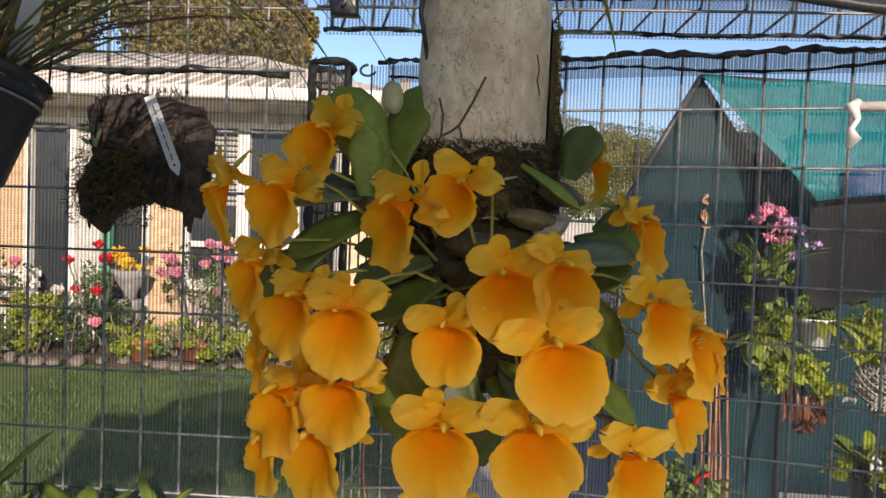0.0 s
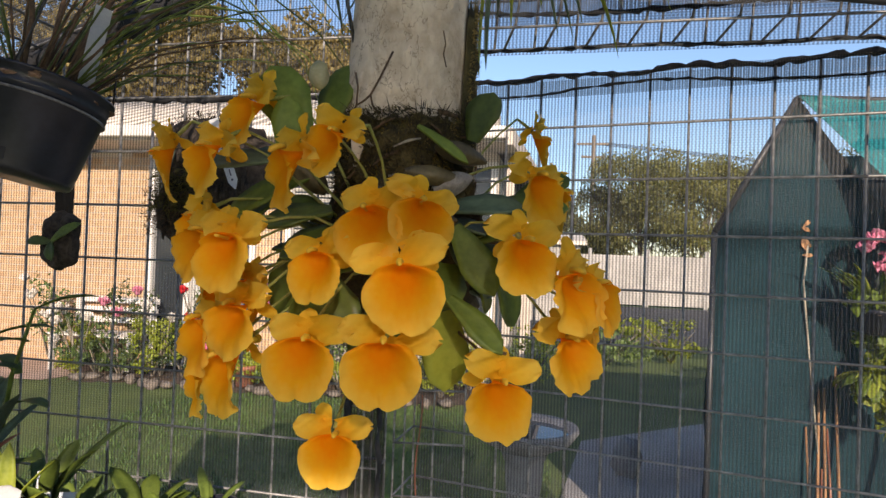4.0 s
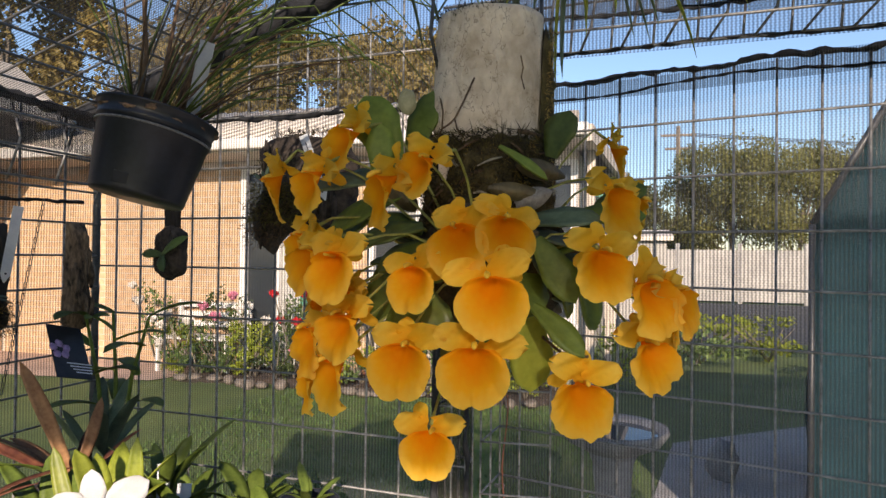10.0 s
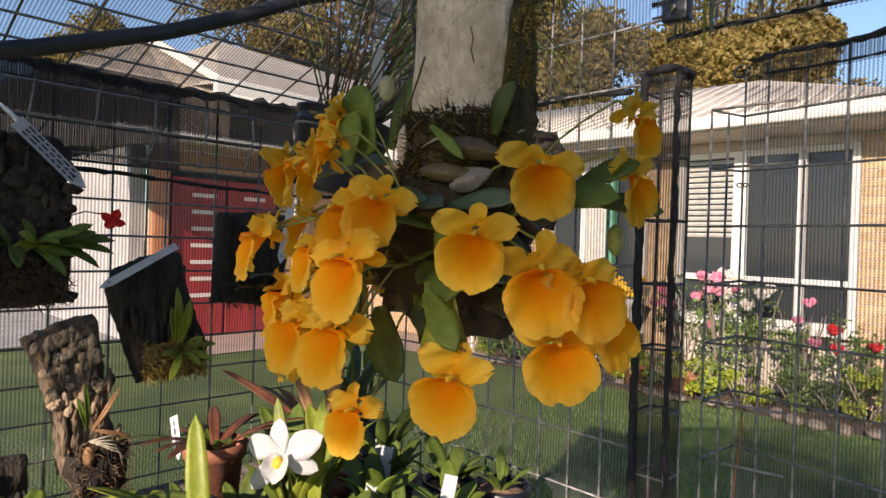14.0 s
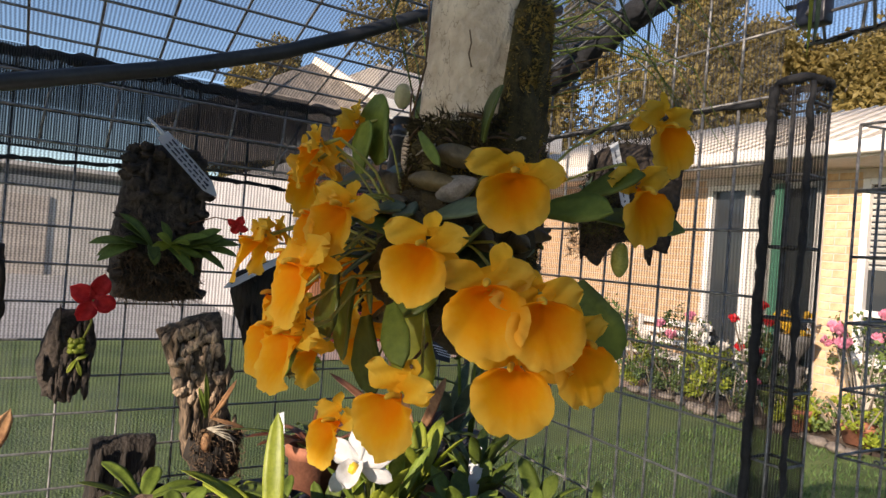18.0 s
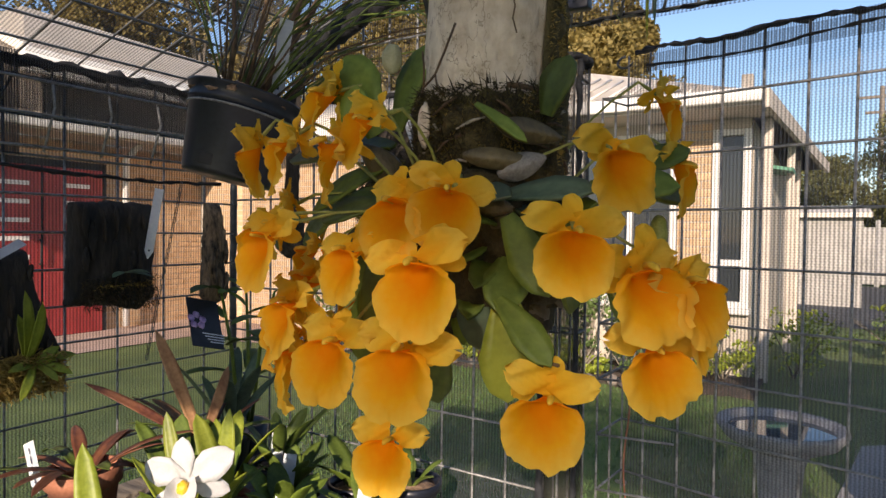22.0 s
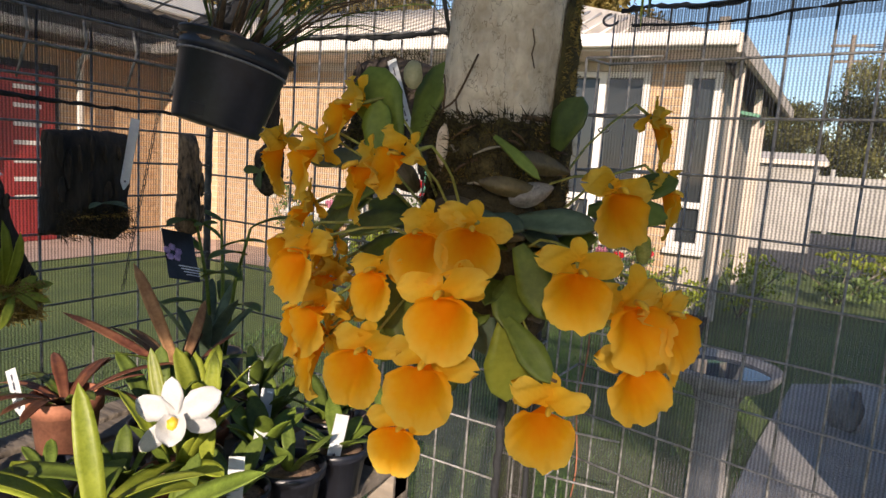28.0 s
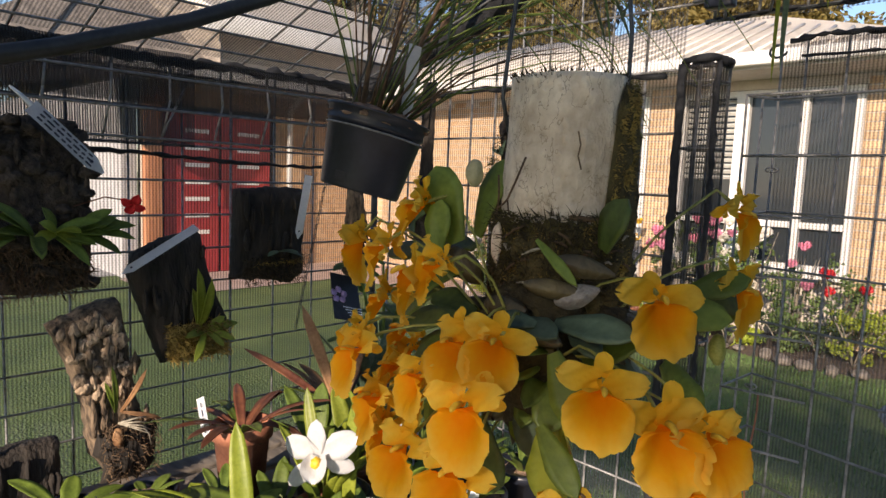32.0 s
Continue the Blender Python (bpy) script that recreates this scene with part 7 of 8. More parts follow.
small_leaves(lg, (0.020, -0.050, -0.016), [(0.55, -0.4, 0.9), (0.30, -0.5, 0.7), (0.9, -0.4, -0.25)], 0.058, 0.0070, M_LEAF_TAN, (0, -1, 0.3), 0.6)
part("pseudobulb", lump(bmesh.new(), (0.007, 0.006, 0.014), (0.016, -0.052, -0.050), 0.2, 2, 2, 4), M_LEAF_TAN, lg)
part("root_mass", lump(bmesh.new(), (0.036, 0.016, 0.042), (0.034, -0.040, -0.072), 0.5, 2.2, 3, 7), M_BARK_DARK, lg)
part("moss", fuzz(1100, (0.034, 0.010, 0.040), (0.034, -0.046, -0.070), 0.012, 0.0006, 36), M_ROOT_BROWN, lg)
for k in range(5):
    part("root", tube(bmesh.new(), [(0.016, -0.052, -0.030), (0.034 + 0.004 * k, -0.064, -0.024 - 0.006 * k), (0.058, -0.052, -0.030 - 0.010 * k)], 0.0011, 5), M_ROOT, lg)

# small mount with yellow flowers, and a bright red bloom above it
m5 = wall_mount("bark_mount", "small dark bark mount with tiny yellow blooms", [(-0.015, 0.062), (0.024, 0.060), (0.034, 0.02), (0.028, -0.03), (0.004, -0.062), (-0.024, -0.05), (-0.034, -0.01), (-0.024, 0.035)], 0.026, M_CORK, at_left(-0.080, 1.305), L, 6.1)
for k in range(9):
    part("bloom", lump(bmesh.new(), (0.005, 0.004, 0.004), (0.004 + 0.005 * (k % 3), -0.032 - 0.002 * (k % 2), 0.012 + 0.006 * (k // 3)), 0.5, 2, 2, k), M_LEAF_LIME, m5)
small_leaves(m5, (0.010, -0.03, 0.0), [(0.8, -0.3, 0.5), (0.3, -0.4, -0.8), (-0.4, -0.4, -0.6)], 0.020, 0.006, M_LEAF_LIME)
red_flower(m5, (0.022, -0.055, 0.082), (0.15, -0.9, -0.15), 0.033)
part("flower_stem", tube(bmesh.new(), [(0.015, -0.02, 0.02), (0.022, -0.05, 0.05), (0.022, -0.055, 0.08)], 0.0016, 5), M_STALK, m5)
# square-topped dark block
wall_mount("bark_mount", "square-cut black bark block", [(-0.040, 0.046), (0.0, 0.049), (0.040, 0.046), (0.044, -0.05), (0.040, -0.10), (-0.046, -0.10), (-0.044, -0.04)], 0.034, M_BARK_DARK, at_left(-0.004, 1.148), L, 7.0)
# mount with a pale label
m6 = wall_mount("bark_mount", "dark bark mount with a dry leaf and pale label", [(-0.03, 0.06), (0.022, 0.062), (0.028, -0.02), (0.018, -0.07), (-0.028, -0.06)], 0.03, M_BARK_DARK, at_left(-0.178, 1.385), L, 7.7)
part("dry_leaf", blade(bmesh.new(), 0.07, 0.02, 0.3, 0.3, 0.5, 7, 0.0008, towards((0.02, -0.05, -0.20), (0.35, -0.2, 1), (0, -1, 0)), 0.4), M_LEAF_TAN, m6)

# broad mount with lime leaves and golden moss, tilted
m3 = wall_mount("bark_mount", "dark bark mount with bright green leaves and golden moss", [(-0.062, 0.058), (-0.02, 0.078), (0.026, 0.085), (0.040, 0.03), (0.072, -0.055), (0.020, -0.088), (-0.026, -0.100), (-0.050, -0.03), (-0.070, 0.03)], 0.032, M_BARK_DARK, at_left(0.190, 1.368, -0.765), L, 8.8)
part("moss", fuzz(2200, (0.042, 0.010, 0.024), (0.012, -0.041, -0.064), 0.014, 0.0009, 38), M_MOSS_GOLD, m3)
small_leaves(m3, (0.012, -0.042, -0.052), [(-0.10, -0.25, 1), (-0.02, -0.35, 1), (0.16, -0.45, 0.9)], 0.082, 0.0150, M_LEAF_LIME, (0.2, -1, 0.2), 0.35)
small_leaves(m3, (0.020, -0.045, -0.052), [(0.7, -0.5, 0.75), (0.9, -0.4, 0.35), (-0.6, -0.6, 0.2), (0.3, -0.7, -0.2), (-0.4, -0.6, -0.35), (0.75, -0.6, -0.1)], 0.044, 0.0115, M_LEAF_LIME, (0, -0.8, 0.6), 0.7)
inv3 = (Matrix.Translation(at_left(0.190, 1.368, -0.765)) @ pose(0, 0, 0, 0, 0, L)).inverted()
plant_tag(m3, inv3 @ towards((-0.716, 0.196, 1.462), (0.0, 0.86, 0.5), (0.7, -0.3, 0.9)), 0.112, 0.013, 0)

# square dark mount with label
m2 = wall_mount("bark_mount", "square black charred-bark mount with one small leaf", [(-0.056, 0.072), (0.0, 0.076), (0.060, 0.075), (0.060, 0.0), (0.062, -0.062), (0.040, -0.080), (0.0, -0.070), (-0.062, -0.066), (-0.058, 0.0)], 0.030, M_BARK_DARK, at_left(0.336, 1.441), L, 9.4)
part("moss", fuzz(420, (0.048, 0.005, 0.016), (0.004, -0.031, -0.050), 0.008, 0.0005, 39), M_ROOT_BROWN, m2)
part("moss", fuzz(160, (0.040, 0.004, 0.003), (0.004, -0.034, -0.040), 0.007, 0.0005, 41), M_MOSS_GOLD, m2)
part("moss", fuzz(700, (0.055, 0.006, 0.022), (0.0, -0.032, -0.05), 0.012, 0.0006, 40), M_MOSS, m2)
small_leaves(m2, (0.0, -0.04, -0.022), [(-1, -0.5, 0.1), (0.9, -0.4, 0.05), (0.3, -0.6, 0.2)], 0.036, 0.010, M_LEAF_GREY, (0, -0.3, 1))
inv2 = (Matrix.Translation(at_left(0.336, 1.441)) @ pose(0, 0, 0, 0, 0, L)).inverted()
plant_tag(m2, inv2 @ towards((-0.740, 0.392, 1.537), (0.02, 0.17, 0.98), (0.85, -0.6, 0)), 0.102, 0.012, 0)
# narrow upright stub with chain and a printed card
st = wall_mount("bark_mount", "narrow upright weathered wood mount", [(-0.012, 0.078), (0.011, 0.081), (0.016, 0.02), (0.025, -0.075), (0.0, -0.085), (-0.020, -0.066), (-0.015, 0.0)], 0.020, M_BARK_MID, at_left(0.492, 1.442, -0.755), L, 10.3)
small_leaves(st, (0.01, -0.03, -0.06), [(0.9, -0.4, 0.3), (0.4, -0.6, -0.3), (-0.6, -0.4, 0.2)], 0.035, 0.012, M_LEAF, (0, -0.5, 1))
chain = thing("chain", "thin dark hanging chain", "chain", (0, 0, 0))
for k in range(34):
    p = Vector((-0.735, 0.425 - 0.0017 * k, 1.545 - 0.0075 * k))
    ringb = bmesh.new()
    pts = [(0.0021 * math.cos(a), 0, 0.0048 * math.sin(a)) for a in [j * math.tau / 8 for j in range(9)]]
    tube(ringb, [p + Matrix.Rotation(1.57 * (k % 2), 3, "Z") @ Vector(q) for q in pts], 0.0007, 4, False)
    part("link", ringb, M_WIRE_DARK, chain)
card = thing("plant_card", "black printed plant card with a lilac flower picture", "plant card", (-0.715, 0.452, 1.338))
card.rotation_euler = (radians(-38), 0, radians(90))
part("card", box(bmesh.new(), (0.052, 0.0012, 0.088), (0, 0, 0), (0, 18, 0), 0.0003), M_CARD, card, smooth=False)
bm = bmesh.new()
for k in range(5):
    lump(bm, (0.007, 0.0006, 0.007), (-0.012 + 0.010 * math.cos(k * 1.26), -0.0012, 0.006 + 0.010 * math.sin(k * 1.26)), 0.2, 2, 1, k)
part("picture", bm, M_LILAC, card)
for k in range(4):
    part("printed_line", box(bmesh.new(), (0.036 - 0.004 * k, 0.0005, 0.0016), (0.004, -0.0011, -0.022 - 0.005 * k), (0, 18, 0)), M_TAG, card, smooth=False)


# ---- hanging pot, overhead plant and bench plants ----
hp = thing("hanging_pot", "tilted black plastic pot of wiry grass-leaved orchid", "plant pot", (-0.382, 0.205, 1.525))
hp.rotation_euler = (radians(-6), radians(12), radians(25))
R, H = 0.0510, 0.077
part("pot", lathe(bmesh.new(), [(0, 0), (R * 0.76, 0), (R * 0.78, 0.003), (R * 0.93, H * 0.80), (R * 0.955, H * 0.81), (R * 0.96, H * 0.84), (R * 0.95, H * 0.86), (R * 0.985, H * 0.97), (R * 1.02, H * 0.975), (R * 1.02, H), (R * 0.96, H), (R * 0.90, H * 0.85), (R * 0.86, H * 0.8)], 40), M_POT_BLACK, hp)
part("potting_mix", lump(bmesh.new(), (R * 0.9, R * 0.9, 0.010), (0, 0, H * 0.92), 0.3, 3, 4, 4), M_SOIL, hp)
for k in range(14):
    a = k * 2.399
    part("bark_chip", lump(bmesh.new(), (0.012, 0.009, 0.007), (R * 0.62 * math.cos(a) * (0.4 + 0.6 * (k % 3) / 2), R * 0.62 * math.sin(a), H * 0.98), 0.35, 2, 2, k), M_SOIL, hp)
part("ring", tube(bmesh.new(), [(R * 0.945 * math.cos(a), R * 0.945 * math.sin(a), H * 0.76) for a in [k * math.tau / 40 for k in range(41)]], 0.0011, 6, False), M_WIRE, hp, "thin wire ring")
part("drain_hole", box(bmesh.new(), (0.013, 0.004, 0.010), (-0.004, -R * 0.765, 0.010), (8, 0, 0), 0.001), M_DARK, hp)
rnd = random.Random(61)
for k in range(34):
    a = rnd.uniform(0, math.tau)
    lean = rnd.uniform(0.1, 1.0)
    b = Vector((0.020 * math.cos(a), 0.020 * math.sin(a), H * 0.9))
    l = rnd.uniform(0.10, 0.26)
    d = Vector((math.cos(a) * lean + 0.25, math.sin(a) * lean, 1.0)).normalized()
    p1 = b + d * l * 0.5
    p2 = b + d * l + Vector((math.cos(a) * 0.03 * lean + 0.02, math.sin(a) * 0.03, -0.03 * lean))
    part("leaf", tube(bmesh.new(), [b, b.lerp(p1, 0.5), p1, p1.lerp(p2, 0.55) + Vector((0, 0, 0.006)), p2], [0.0011, 0.0010, 0.0009, 0.0007, 0.0003], 5), M_LEAF_DARK if k % 3 else M_ROOT_BROWN, hp)
for k in range(7):
    a = rnd.uniform(0, math.tau)
    part("cane", tube(bmesh.new(), [(0.018 * math.cos(a), 0.018 * math.sin(a), H * 0.9), (0.024 * math.cos(a), 0.024 * math.sin(a), H + 0.05), (0.05 * math.cos(a), 0.05 * math.sin(a), H + 0.14)], [0.0032, 0.0025, 0.0016], 6), M_ROOT_BROWN, hp)
for k in range(15):
    a = rnd.uniform(-0.7, 0.9)
    z = H + rnd.uniform(0.02, 0.10)
    l = rnd.uniform(0.16, 0.30)
    pts = [(0.02, 0.01 * rnd.uniform(-1, 1), z)] + [(0.02 + l * j / 4 * math.cos(a), l * j / 4 * math.sin(a), z + 0.09 * math.sin(j * 0.75) * l / 0.25 + 0.008 * rnd.uniform(-1, 1)) for j in (1, 2, 3, 4)]
    part("leaf", tube(bmesh.new(), pts, [0.0011, 0.0010, 0.0009, 0.0007, 0.0003], 5), M_LEAF_DARK, hp)
hpm = (Matrix.Translation((-0.382, 0.205, 1.525)) @ Euler((radians(-6), radians(12), radians(25))).to_matrix().to_4x4()).inverted()
plant_tag(hp, hpm @ towards((-0.318, 0.215, 1.662), Vector((-0.318, 0.215, 1.662)) - Vector((-0.350, 0.235, 1.600)), (0.45, -0.85, 0.2)), 0.075, 0.013, 0)
for a in (0.4, 2.5, 4.6):
    part("hanger_wire", tube(bmesh.new(), [(R * math.cos(a), R * math.sin(a), H), (R * 0.6 * math.cos(a), R * 0.6 * math.sin(a), H + 0.12), (0.0, 0.0, 0.36)], 0.0009, 5), M_WIRE_DARK, hp)

over = thing("air_plant", "grassy air plant hanging from the roof mesh", "air plant", (0.0, 0.20, 1.735))
part("base", lump(bmesh.new(), (0.030, 0.028, 0.020), (0, 0, 0.005), 0.4, 3, 3, 6), M_MOSS, over)
for k in range(46):
    a = rnd.uniform(0, math.tau)
    l = rnd.uniform(0.06, 0.15)
    d = Vector((math.cos(a), math.sin(a), rnd.uniform(-0.5, 0.5)))
    part("leaf", blade(bmesh.new(), l, rnd.uniform(0.003, 0.005), rnd.uniform(0.7, 1.6), 0.4, 0.8, 8, 0.0004, towards((0.012 * math.cos(a), 0.012 * math.sin(a), 0), d, (0, 0, 1)), 0.7), M_LEAF_GREY if k % 3 else M_LEAF_LIME, over)
over2 = thing("air_plant", "sparse grey-green air plant on the roof mesh", "air plant", (-0.13, 0.10, 1.72))
part("base", lump(bmesh.new(), (0.02, 0.02, 0.015), (0, 0, 0.0), 0.4, 3, 3, 8), M_MOSS, over2)
for k in range(26):
    a = rnd.uniform(0, math.tau)
    d = Vector((math.cos(a), math.sin(a), rnd.uniform(-0.5, 0.4)))
    part("leaf", blade(bmesh.new(), rnd.uniform(0.07, 0.15), rnd.uniform(0.003, 0.0045), rnd.uniform(0.7, 1.5), 0.4, 0.8, 8, 0.0004, towards((0.01 * math.cos(a), 0.01 * math.sin(a), 0), d, (0, 0, 1)), 0.7), M_LEAF_DARK if k % 2 else M_LEAF_GREY, over2)
for o, z in ((over, 0.35), (over2, 0.30)):
    part("hook", tube(bmesh.new(), [(0, 0, 0.01), (0.002, 0, z * 0.5), (0, 0, z)], 0.001, 5), M_WIRE_DARK, o)

# bench of slats in the corner
bench = thing("slat_bench", "grey timber slat bench in the corner of the shade house", "bench", (-0.545, 0.24, 0))
for k in range(8):
    part("slat", box(bmesh.new(), (0.046, 0.58, 0.018), (-0.205 + 0.058 * k, 0, 1.105), bevel=0.003), M_TIMBER, bench, smooth=False)
for x in (-0.2, 0.2):
    for y in (-0.25, 0.25):
        part("leg", box(bmesh.new(), (0.04, 0.04, 1.06), (x, y, 0.565)), M_TIMBER, bench, smooth=False)
for y in (-0.25, 0.25):
    part("rail", box(bmesh.new(), (0.44, 0.03, 0.04), (0, y, 1.074)), M_TIMBER, bench, smooth=False)
BZ = 1.114
BG = "pot plants on the bench"
brom = strap_plant("bromeliad", "bronze-leaved bromeliad in a terracotta-coloured pot", (-0.625, 0.215, BZ), 13, 0.115, 0.016, [M_LEAF_RED, M_LEAF_RED, M_LEAF_DARK], 0.9, 0.8, 14, 1.0, "bromeliad", (0.038, 0.096, M_TERRACOTTA), BG)
plant_tag(brom, towards((-0.046, -0.036, 0.125), (-0.55, 0.1, 0.8), (0.4, -0.8, 0.3)), 0.058, 0.012, 1)
tall = strap_plant("bromeliad", "tall rusty bromeliad with tan upright leaves", (-0.61, 0.365, BZ), 8, 0.11, 0.017, [M_LEAF_TAN, M_LEAF_RED, M_LEAF_DARK], 0.55, 1.0, 15, 0.7, "bromeliad", (0.040, 0.085, M_POT_BLACK), BG)
part("leaf", blade(bmesh.new(), 0.17, 0.017, 0.35, 0.35, 0.4, 10, 0.0008, towards((0, 0, 0.075), (-0.10, -0.32, 1), (0.9, -0.5, 0.3)), 0.6), M_LEAF_TAN, tall)
part("leaf", blade(bmesh.new(), 0.17, 0.012, 0.6, 0.35, 0.5, 10, 0.0008, towards((0, 0, 0.075), (-0.25, -0.75, 0.8), (0.9, -0.3, 0.6)), 0.6), M_LEAF_RED, tall)
part("leaf", blade(bmesh.new(), 0.10, 0.015, 0.4, 0.3, 0.5, 10, 0.0008, towards((0, 0, 0.09), (0.1, 0.45, 1), (0.9, -0.4, 0.3)), 0.6), M_LEAF_TAN, tall)

lime = strap_plant("strap_orchid", "orchid with arching lime-green strap leaves", (-0.40, 0.085, BZ), 7, 0.13, 0.024, [M_LEAF_LIME, M_LEAF_LIME, M_LEAF], 0.8, 0.9, 16, 1.1, "orchid", (0.042, 0.075, M_POT_BLACK), BG)
def leaf_between(parent, a, b, width, material, bend=0.35, face=(0.5, -0.8, 0.5)):
    """A leaf from a to b in the room, on a plant that stands at its own place."""
    o = Vector(parent.location)
    a, b = Vector(a) - o, Vector(b) - o
    part("leaf", blade(bmesh.new(), (b - a).length, width, bend, 0.30, 0.45, 12, 0.0009, towards(a, b - a, face), 0.7), material, parent)


leaf_between(lime, (-0.350, 0.07, 1.185), (-0.352, 0.055, 1.322), 0.019, M_LEAF_LIME, 0.5, (0.8, -0.5, 0.3))
leaf_between(lime, (-0.375, 0.08, 1.24), (-0.515, 0.07, 1.222), 0.019, M_LEAF, 0.25, (0.2, -0.3, 1))
leaf_between(lime, (-0.36, 0.09, 1.18), (-0.243, 0.10, 1.291), 0.021, M_LEAF, 0.3, (-0.3, -0.6, 0.8))
leaf_between(lime, (-0.39, 0.08, 1.20), (-0.475, 0.03, 1.27), 0.018, M_LEAF_LIME, 0.9, (0.2, -0.3, 1))
leaf_between(lime, (-0.41, 0.09, 1.19), (-0.50, 0.09, 1.17), 0.022, M_LEAF_LIME, 0.9, (0.2, -0.4, 1))
for d, l in (((-0.2, -0.35, 1), 0.12), ((0.3, -0.9, 0.65), 0.19), ((-0.5, -0.8, 0.4), 0.15), ((0.5, 0.25, 1), 0.12)):
    part("leaf", blade(bmesh.new(), l, 0.021, 0.9, 0.35, 0.45, 12, 0.0009, towards((0.005, 0, 0.065), d, Vector((-d[0], -d[1], 1.0))), 0.6), M_LEAF_LIME, lime)
wo = strap_plant("white_orchid", "white orchid bloom with yellow throat over green leaves", (-0.415, 0.195, BZ), 6, 0.105, 0.018, [M_LEAF, M_LEAF_LIME], 0.45, 1.0, 17, 0.4, "orchid", (0.036, 0.07, M_TERRACOTTA), BG)
WF = Vector((0.046, -0.042, 0.156))
wface = Vector((0.62, -0.72, 0.10)).normalized()
side0 = wface.cross(Vector((0, 0, 1))).normalized()
for ang, l, w in ((96, 0.034, 0.019), (158, 0.036, 0.025), (27, 0.043, 0.027), (230, 0.047, 0.018), (-22, 0.038, 0.018)):
    d = -side0 * math.cos(radians(ang)) + Vector((0, 0, 1)) * math.sin(radians(ang))
    part("petal", blade(bmesh.new(), l, w, 0.5, 0.18, 0.55, 10, 0.0007, towards(WF, d + wface * 0.18, wface), 0.35, 0.2), M_WHITE_PETAL, wo, "white petal")
part("lip", petal_bm(0.027, 0.025, towards(WF + wface * 0.004, Vector((0, 0, -0.75)) + wface * 0.75, wface + Vector((0, 0, 0.5))), 0.0012, 0.7), M_WHITE_PETAL, wo)
part("throat", lump(bmesh.new(), (0.0055, 0.0055, 0.006), WF + wface * 0.009 + Vector((0, 0, -0.006)), 0.25, 2, 3, 3), M_YELLOW, wo, "yellow throat")
part("stem", tube(bmesh.new(), [(0, 0, 0.07), (0.02, -0.015, 0.12), tuple(WF - wface * 0.012)], 0.0018, 6), M_STALK, wo)

leaf_between(wo, (-0.381, 0.20, 1.185), (-0.374, 0.20, 1.315), 0.017, M_LEAF_LIME, 0.1)
leaf_between(wo, (-0.44, 0.21, 1.19), (-0.478, 0.21, 1.296), 0.015, M_LEAF_LIME, 0.15)
leaf_between(wo, (-0.39, 0.19, 1.20), (-0.318, 0.15, 1.243), 0.016, M_LEAF_LIME, 0.3, (0.2, -0.5, 0.9))
specs = [(-0.50, 0.30, 7, 0.10, 0.023, M_LEAF_LIME, 0.35, 1.1, M_TERRACOTTA), (-0.46, 0.37, 8, 0.085, 0.024, M_LEAF_DARK, 0.5, 1.0, M_POT_BLACK), (-0.40, 0.30, 8, 0.075, 0.023, M_LEAF, 0.5, 1.0, M_POT_BLACK),
         (-0.53, 0.42, 7, 0.12, 0.020, M_LEAF_DARK, 0.5, 1.0, M_POT_BLACK), (-0.40, 0.42, 9, 0.07, 0.022, M_LEAF, 0.6, 0.9, M_POT_BLACK), (-0.34, 0.36, 8, 0.065, 0.020, M_LEAF, 0.7, 0.8, M_POT_BLACK),
         (-0.36, 0.22, 7, 0.065, 0.018, M_LEAF_DARK, 0.7, 0.9, M_POT_BLACK), (-0.51, 0.02, 8, 0.085, 0.022, M_LEAF, 0.8, 0.7, M_POT_BLACK), (-0.595, 0.08, 6, 0.035, 0.014, M_LEAF_DARK, 0.8, 0.6, M_POT_BLACK),
         (-0.345, 0.46, 8, 0.06, 0.013, M_LEAF_DARK, 0.6, 0.8, M_POT_BLACK), (-0.68, 0.47, 7, 0.15, 0.022, M_LEAF_GREY, 0.4, 1.1, M_POT_BLACK)]
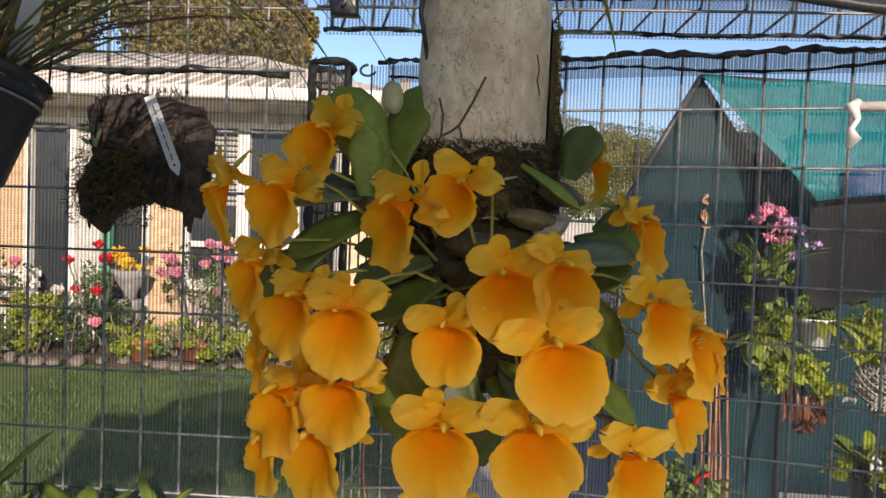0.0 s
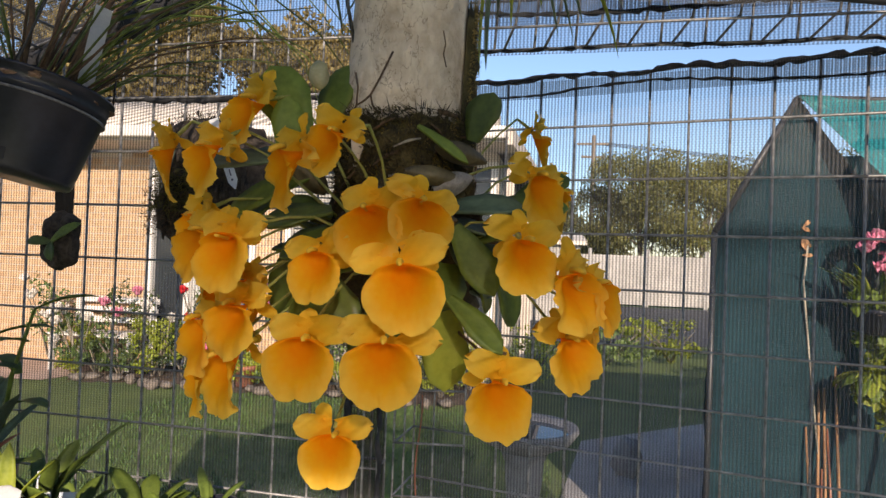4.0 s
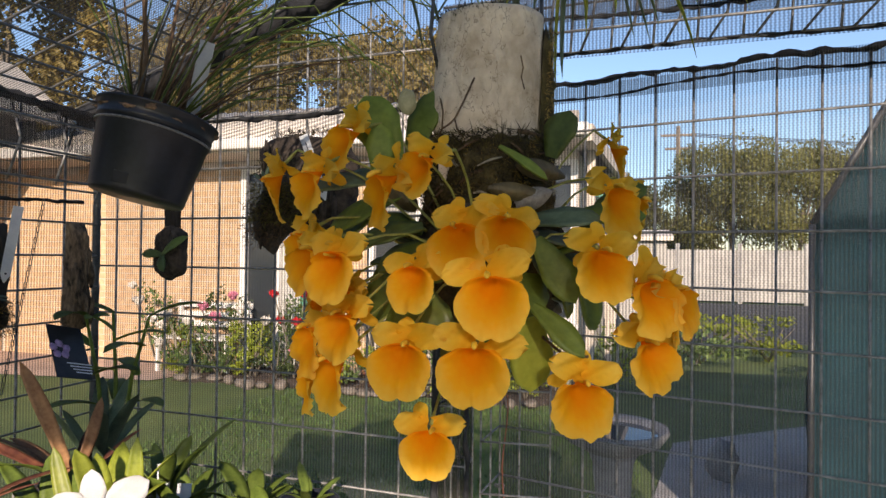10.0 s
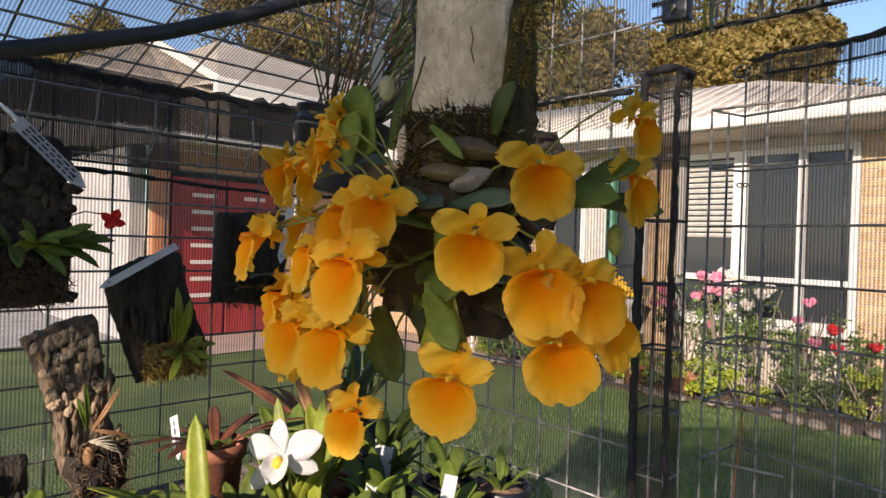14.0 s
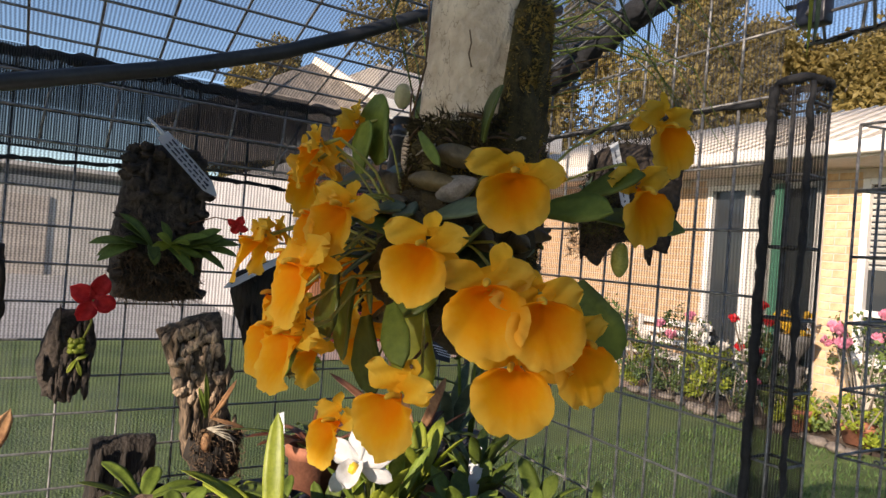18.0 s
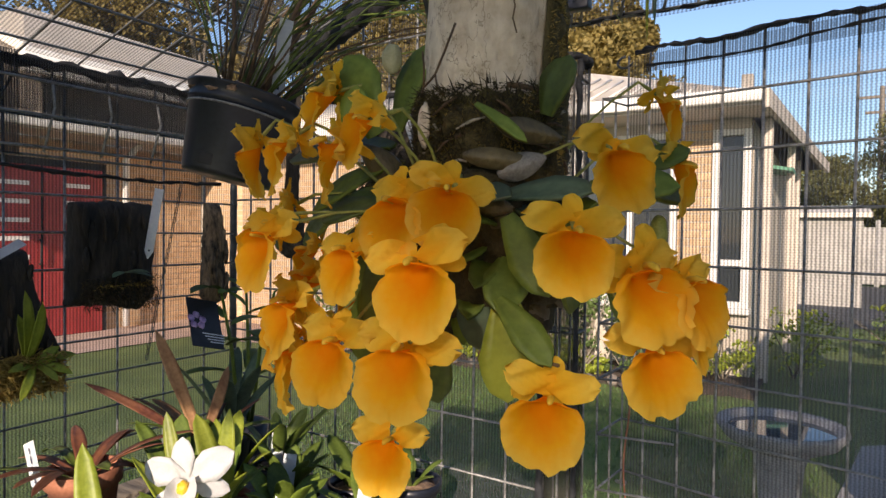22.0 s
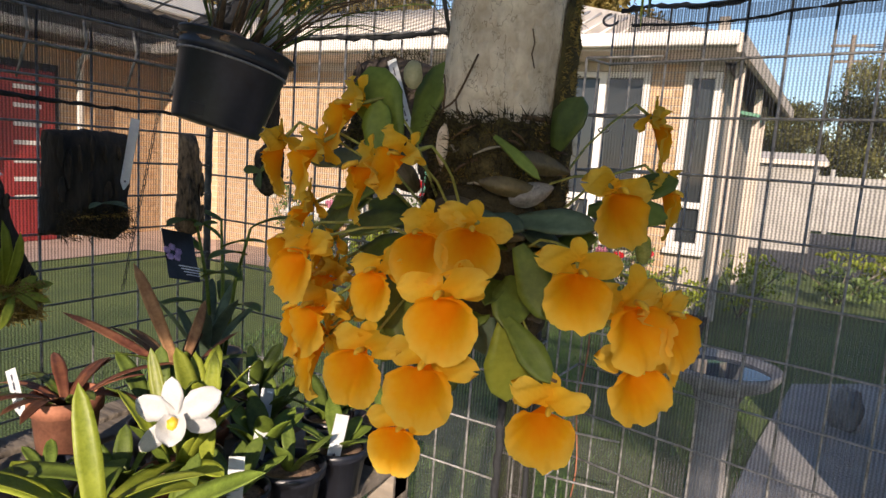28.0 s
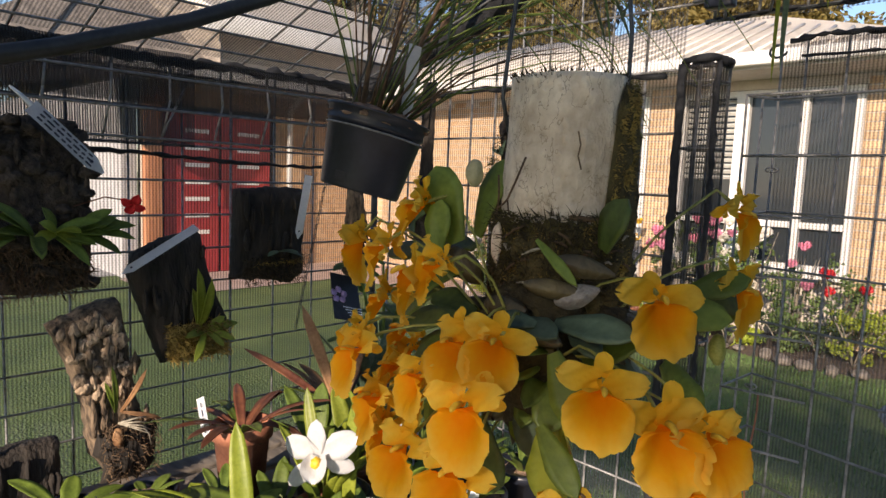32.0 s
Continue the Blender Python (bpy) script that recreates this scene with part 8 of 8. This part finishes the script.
specs += [(-0.455, 0.16, 6, 0.07, 0.016, M_LEAF, 0.5, 1.0, M_POT_BLACK), (-0.535, 0.14, 5, 0.04, 0.014, M_LEAF_DARK, 0.6, 0.9, M_POT_BLACK), (-0.39, 0.06, 6, 0.075, 0.018, M_LEAF, 0.6, 0.9, M_POT_BLACK),
          (-0.345, 0.13, 9, 0.08, 0.020, M_LEAF_DARK, 0.6, 0.9, M_POT_BLACK), (-0.45, 0.24, 8, 0.09, 0.020, M_LEAF, 0.4, 1.1, M_POT_BLACK), (-0.55, 0.28, 7, 0.10, 0.024, M_LEAF_DARK, 0.5, 1.0, M_POT_BLACK),
          (-0.35, 0.29, 6, 0.06, 0.018, M_LEAF_DARK, 0.5, 0.9, M_POT_BLACK), (-0.61, 0.0, 7, 0.07, 0.018, M_LEAF, 0.9, 0.6, M_POT_BLACK)]
for k, (x, y, n, l, w, mat, sp, ri, pm) in enumerate(specs):
    t = strap_plant("orchid_pot", "small potted orchid with %s leaves" % ("lime-green" if mat is M_LEAF_LIME else "grey-green" if mat is M_LEAF_GREY else "dark green" if mat is M_LEAF_DARK else "green"), (x, y, BZ), n, l, w, mat, sp, ri, 70 + k, 0.5, "orchid", (0.032 + 0.004 * (k % 2), 0.060, pm), BG)
    if k in (1, 2, 3, 5, 6):
        plant_tag(t, towards((0.018, -0.018, 0.105), (0.1 * (k % 3) - 0.1, 0.15, 1), (0.6, -0.8, 0)), 0.062, 0.015, 0)
reed = thing("reed_orchid", "tall leafy reed orchid behind the mounts", "orchid", (-0.70, 0.52, BZ), BG)
part("pot", lathe(bmesh.new(), [(0, 0), (0.03, 0), (0.036, 0.06), (0.03, 0.06), (0, 0.05)], 18), M_POT_BLACK, reed)
for k in range(3):
    a = k * 2.1
    part("cane", tube(bmesh.new(), [(0.01 * math.cos(a), 0.01 * math.sin(a), 0.05), (0.03 * math.cos(a), 0.02 * math.sin(a), 0.18), (0.06 * math.cos(a), 0.03 * math.sin(a), 0.27)], [0.003, 0.003, 0.002], 6), M_LEAF, reed)
    for j in range(4):
        p = Vector((0.03 * math.cos(a), 0.02 * math.sin(a), 0.14)).lerp(Vector((0.06 * math.cos(a), 0.03 * math.sin(a), 0.27)), j / 3)
        part("leaf", blade(bmesh.new(), 0.08, 0.026, 0.6, 0.3, 0.5, 7, 0.0006, towards(p, (math.cos(a + j * 2.4), math.sin(a + j * 2.4) - 0.3, 0.5), (0, 0, 1)), 0.4), M_LEAF, reed)
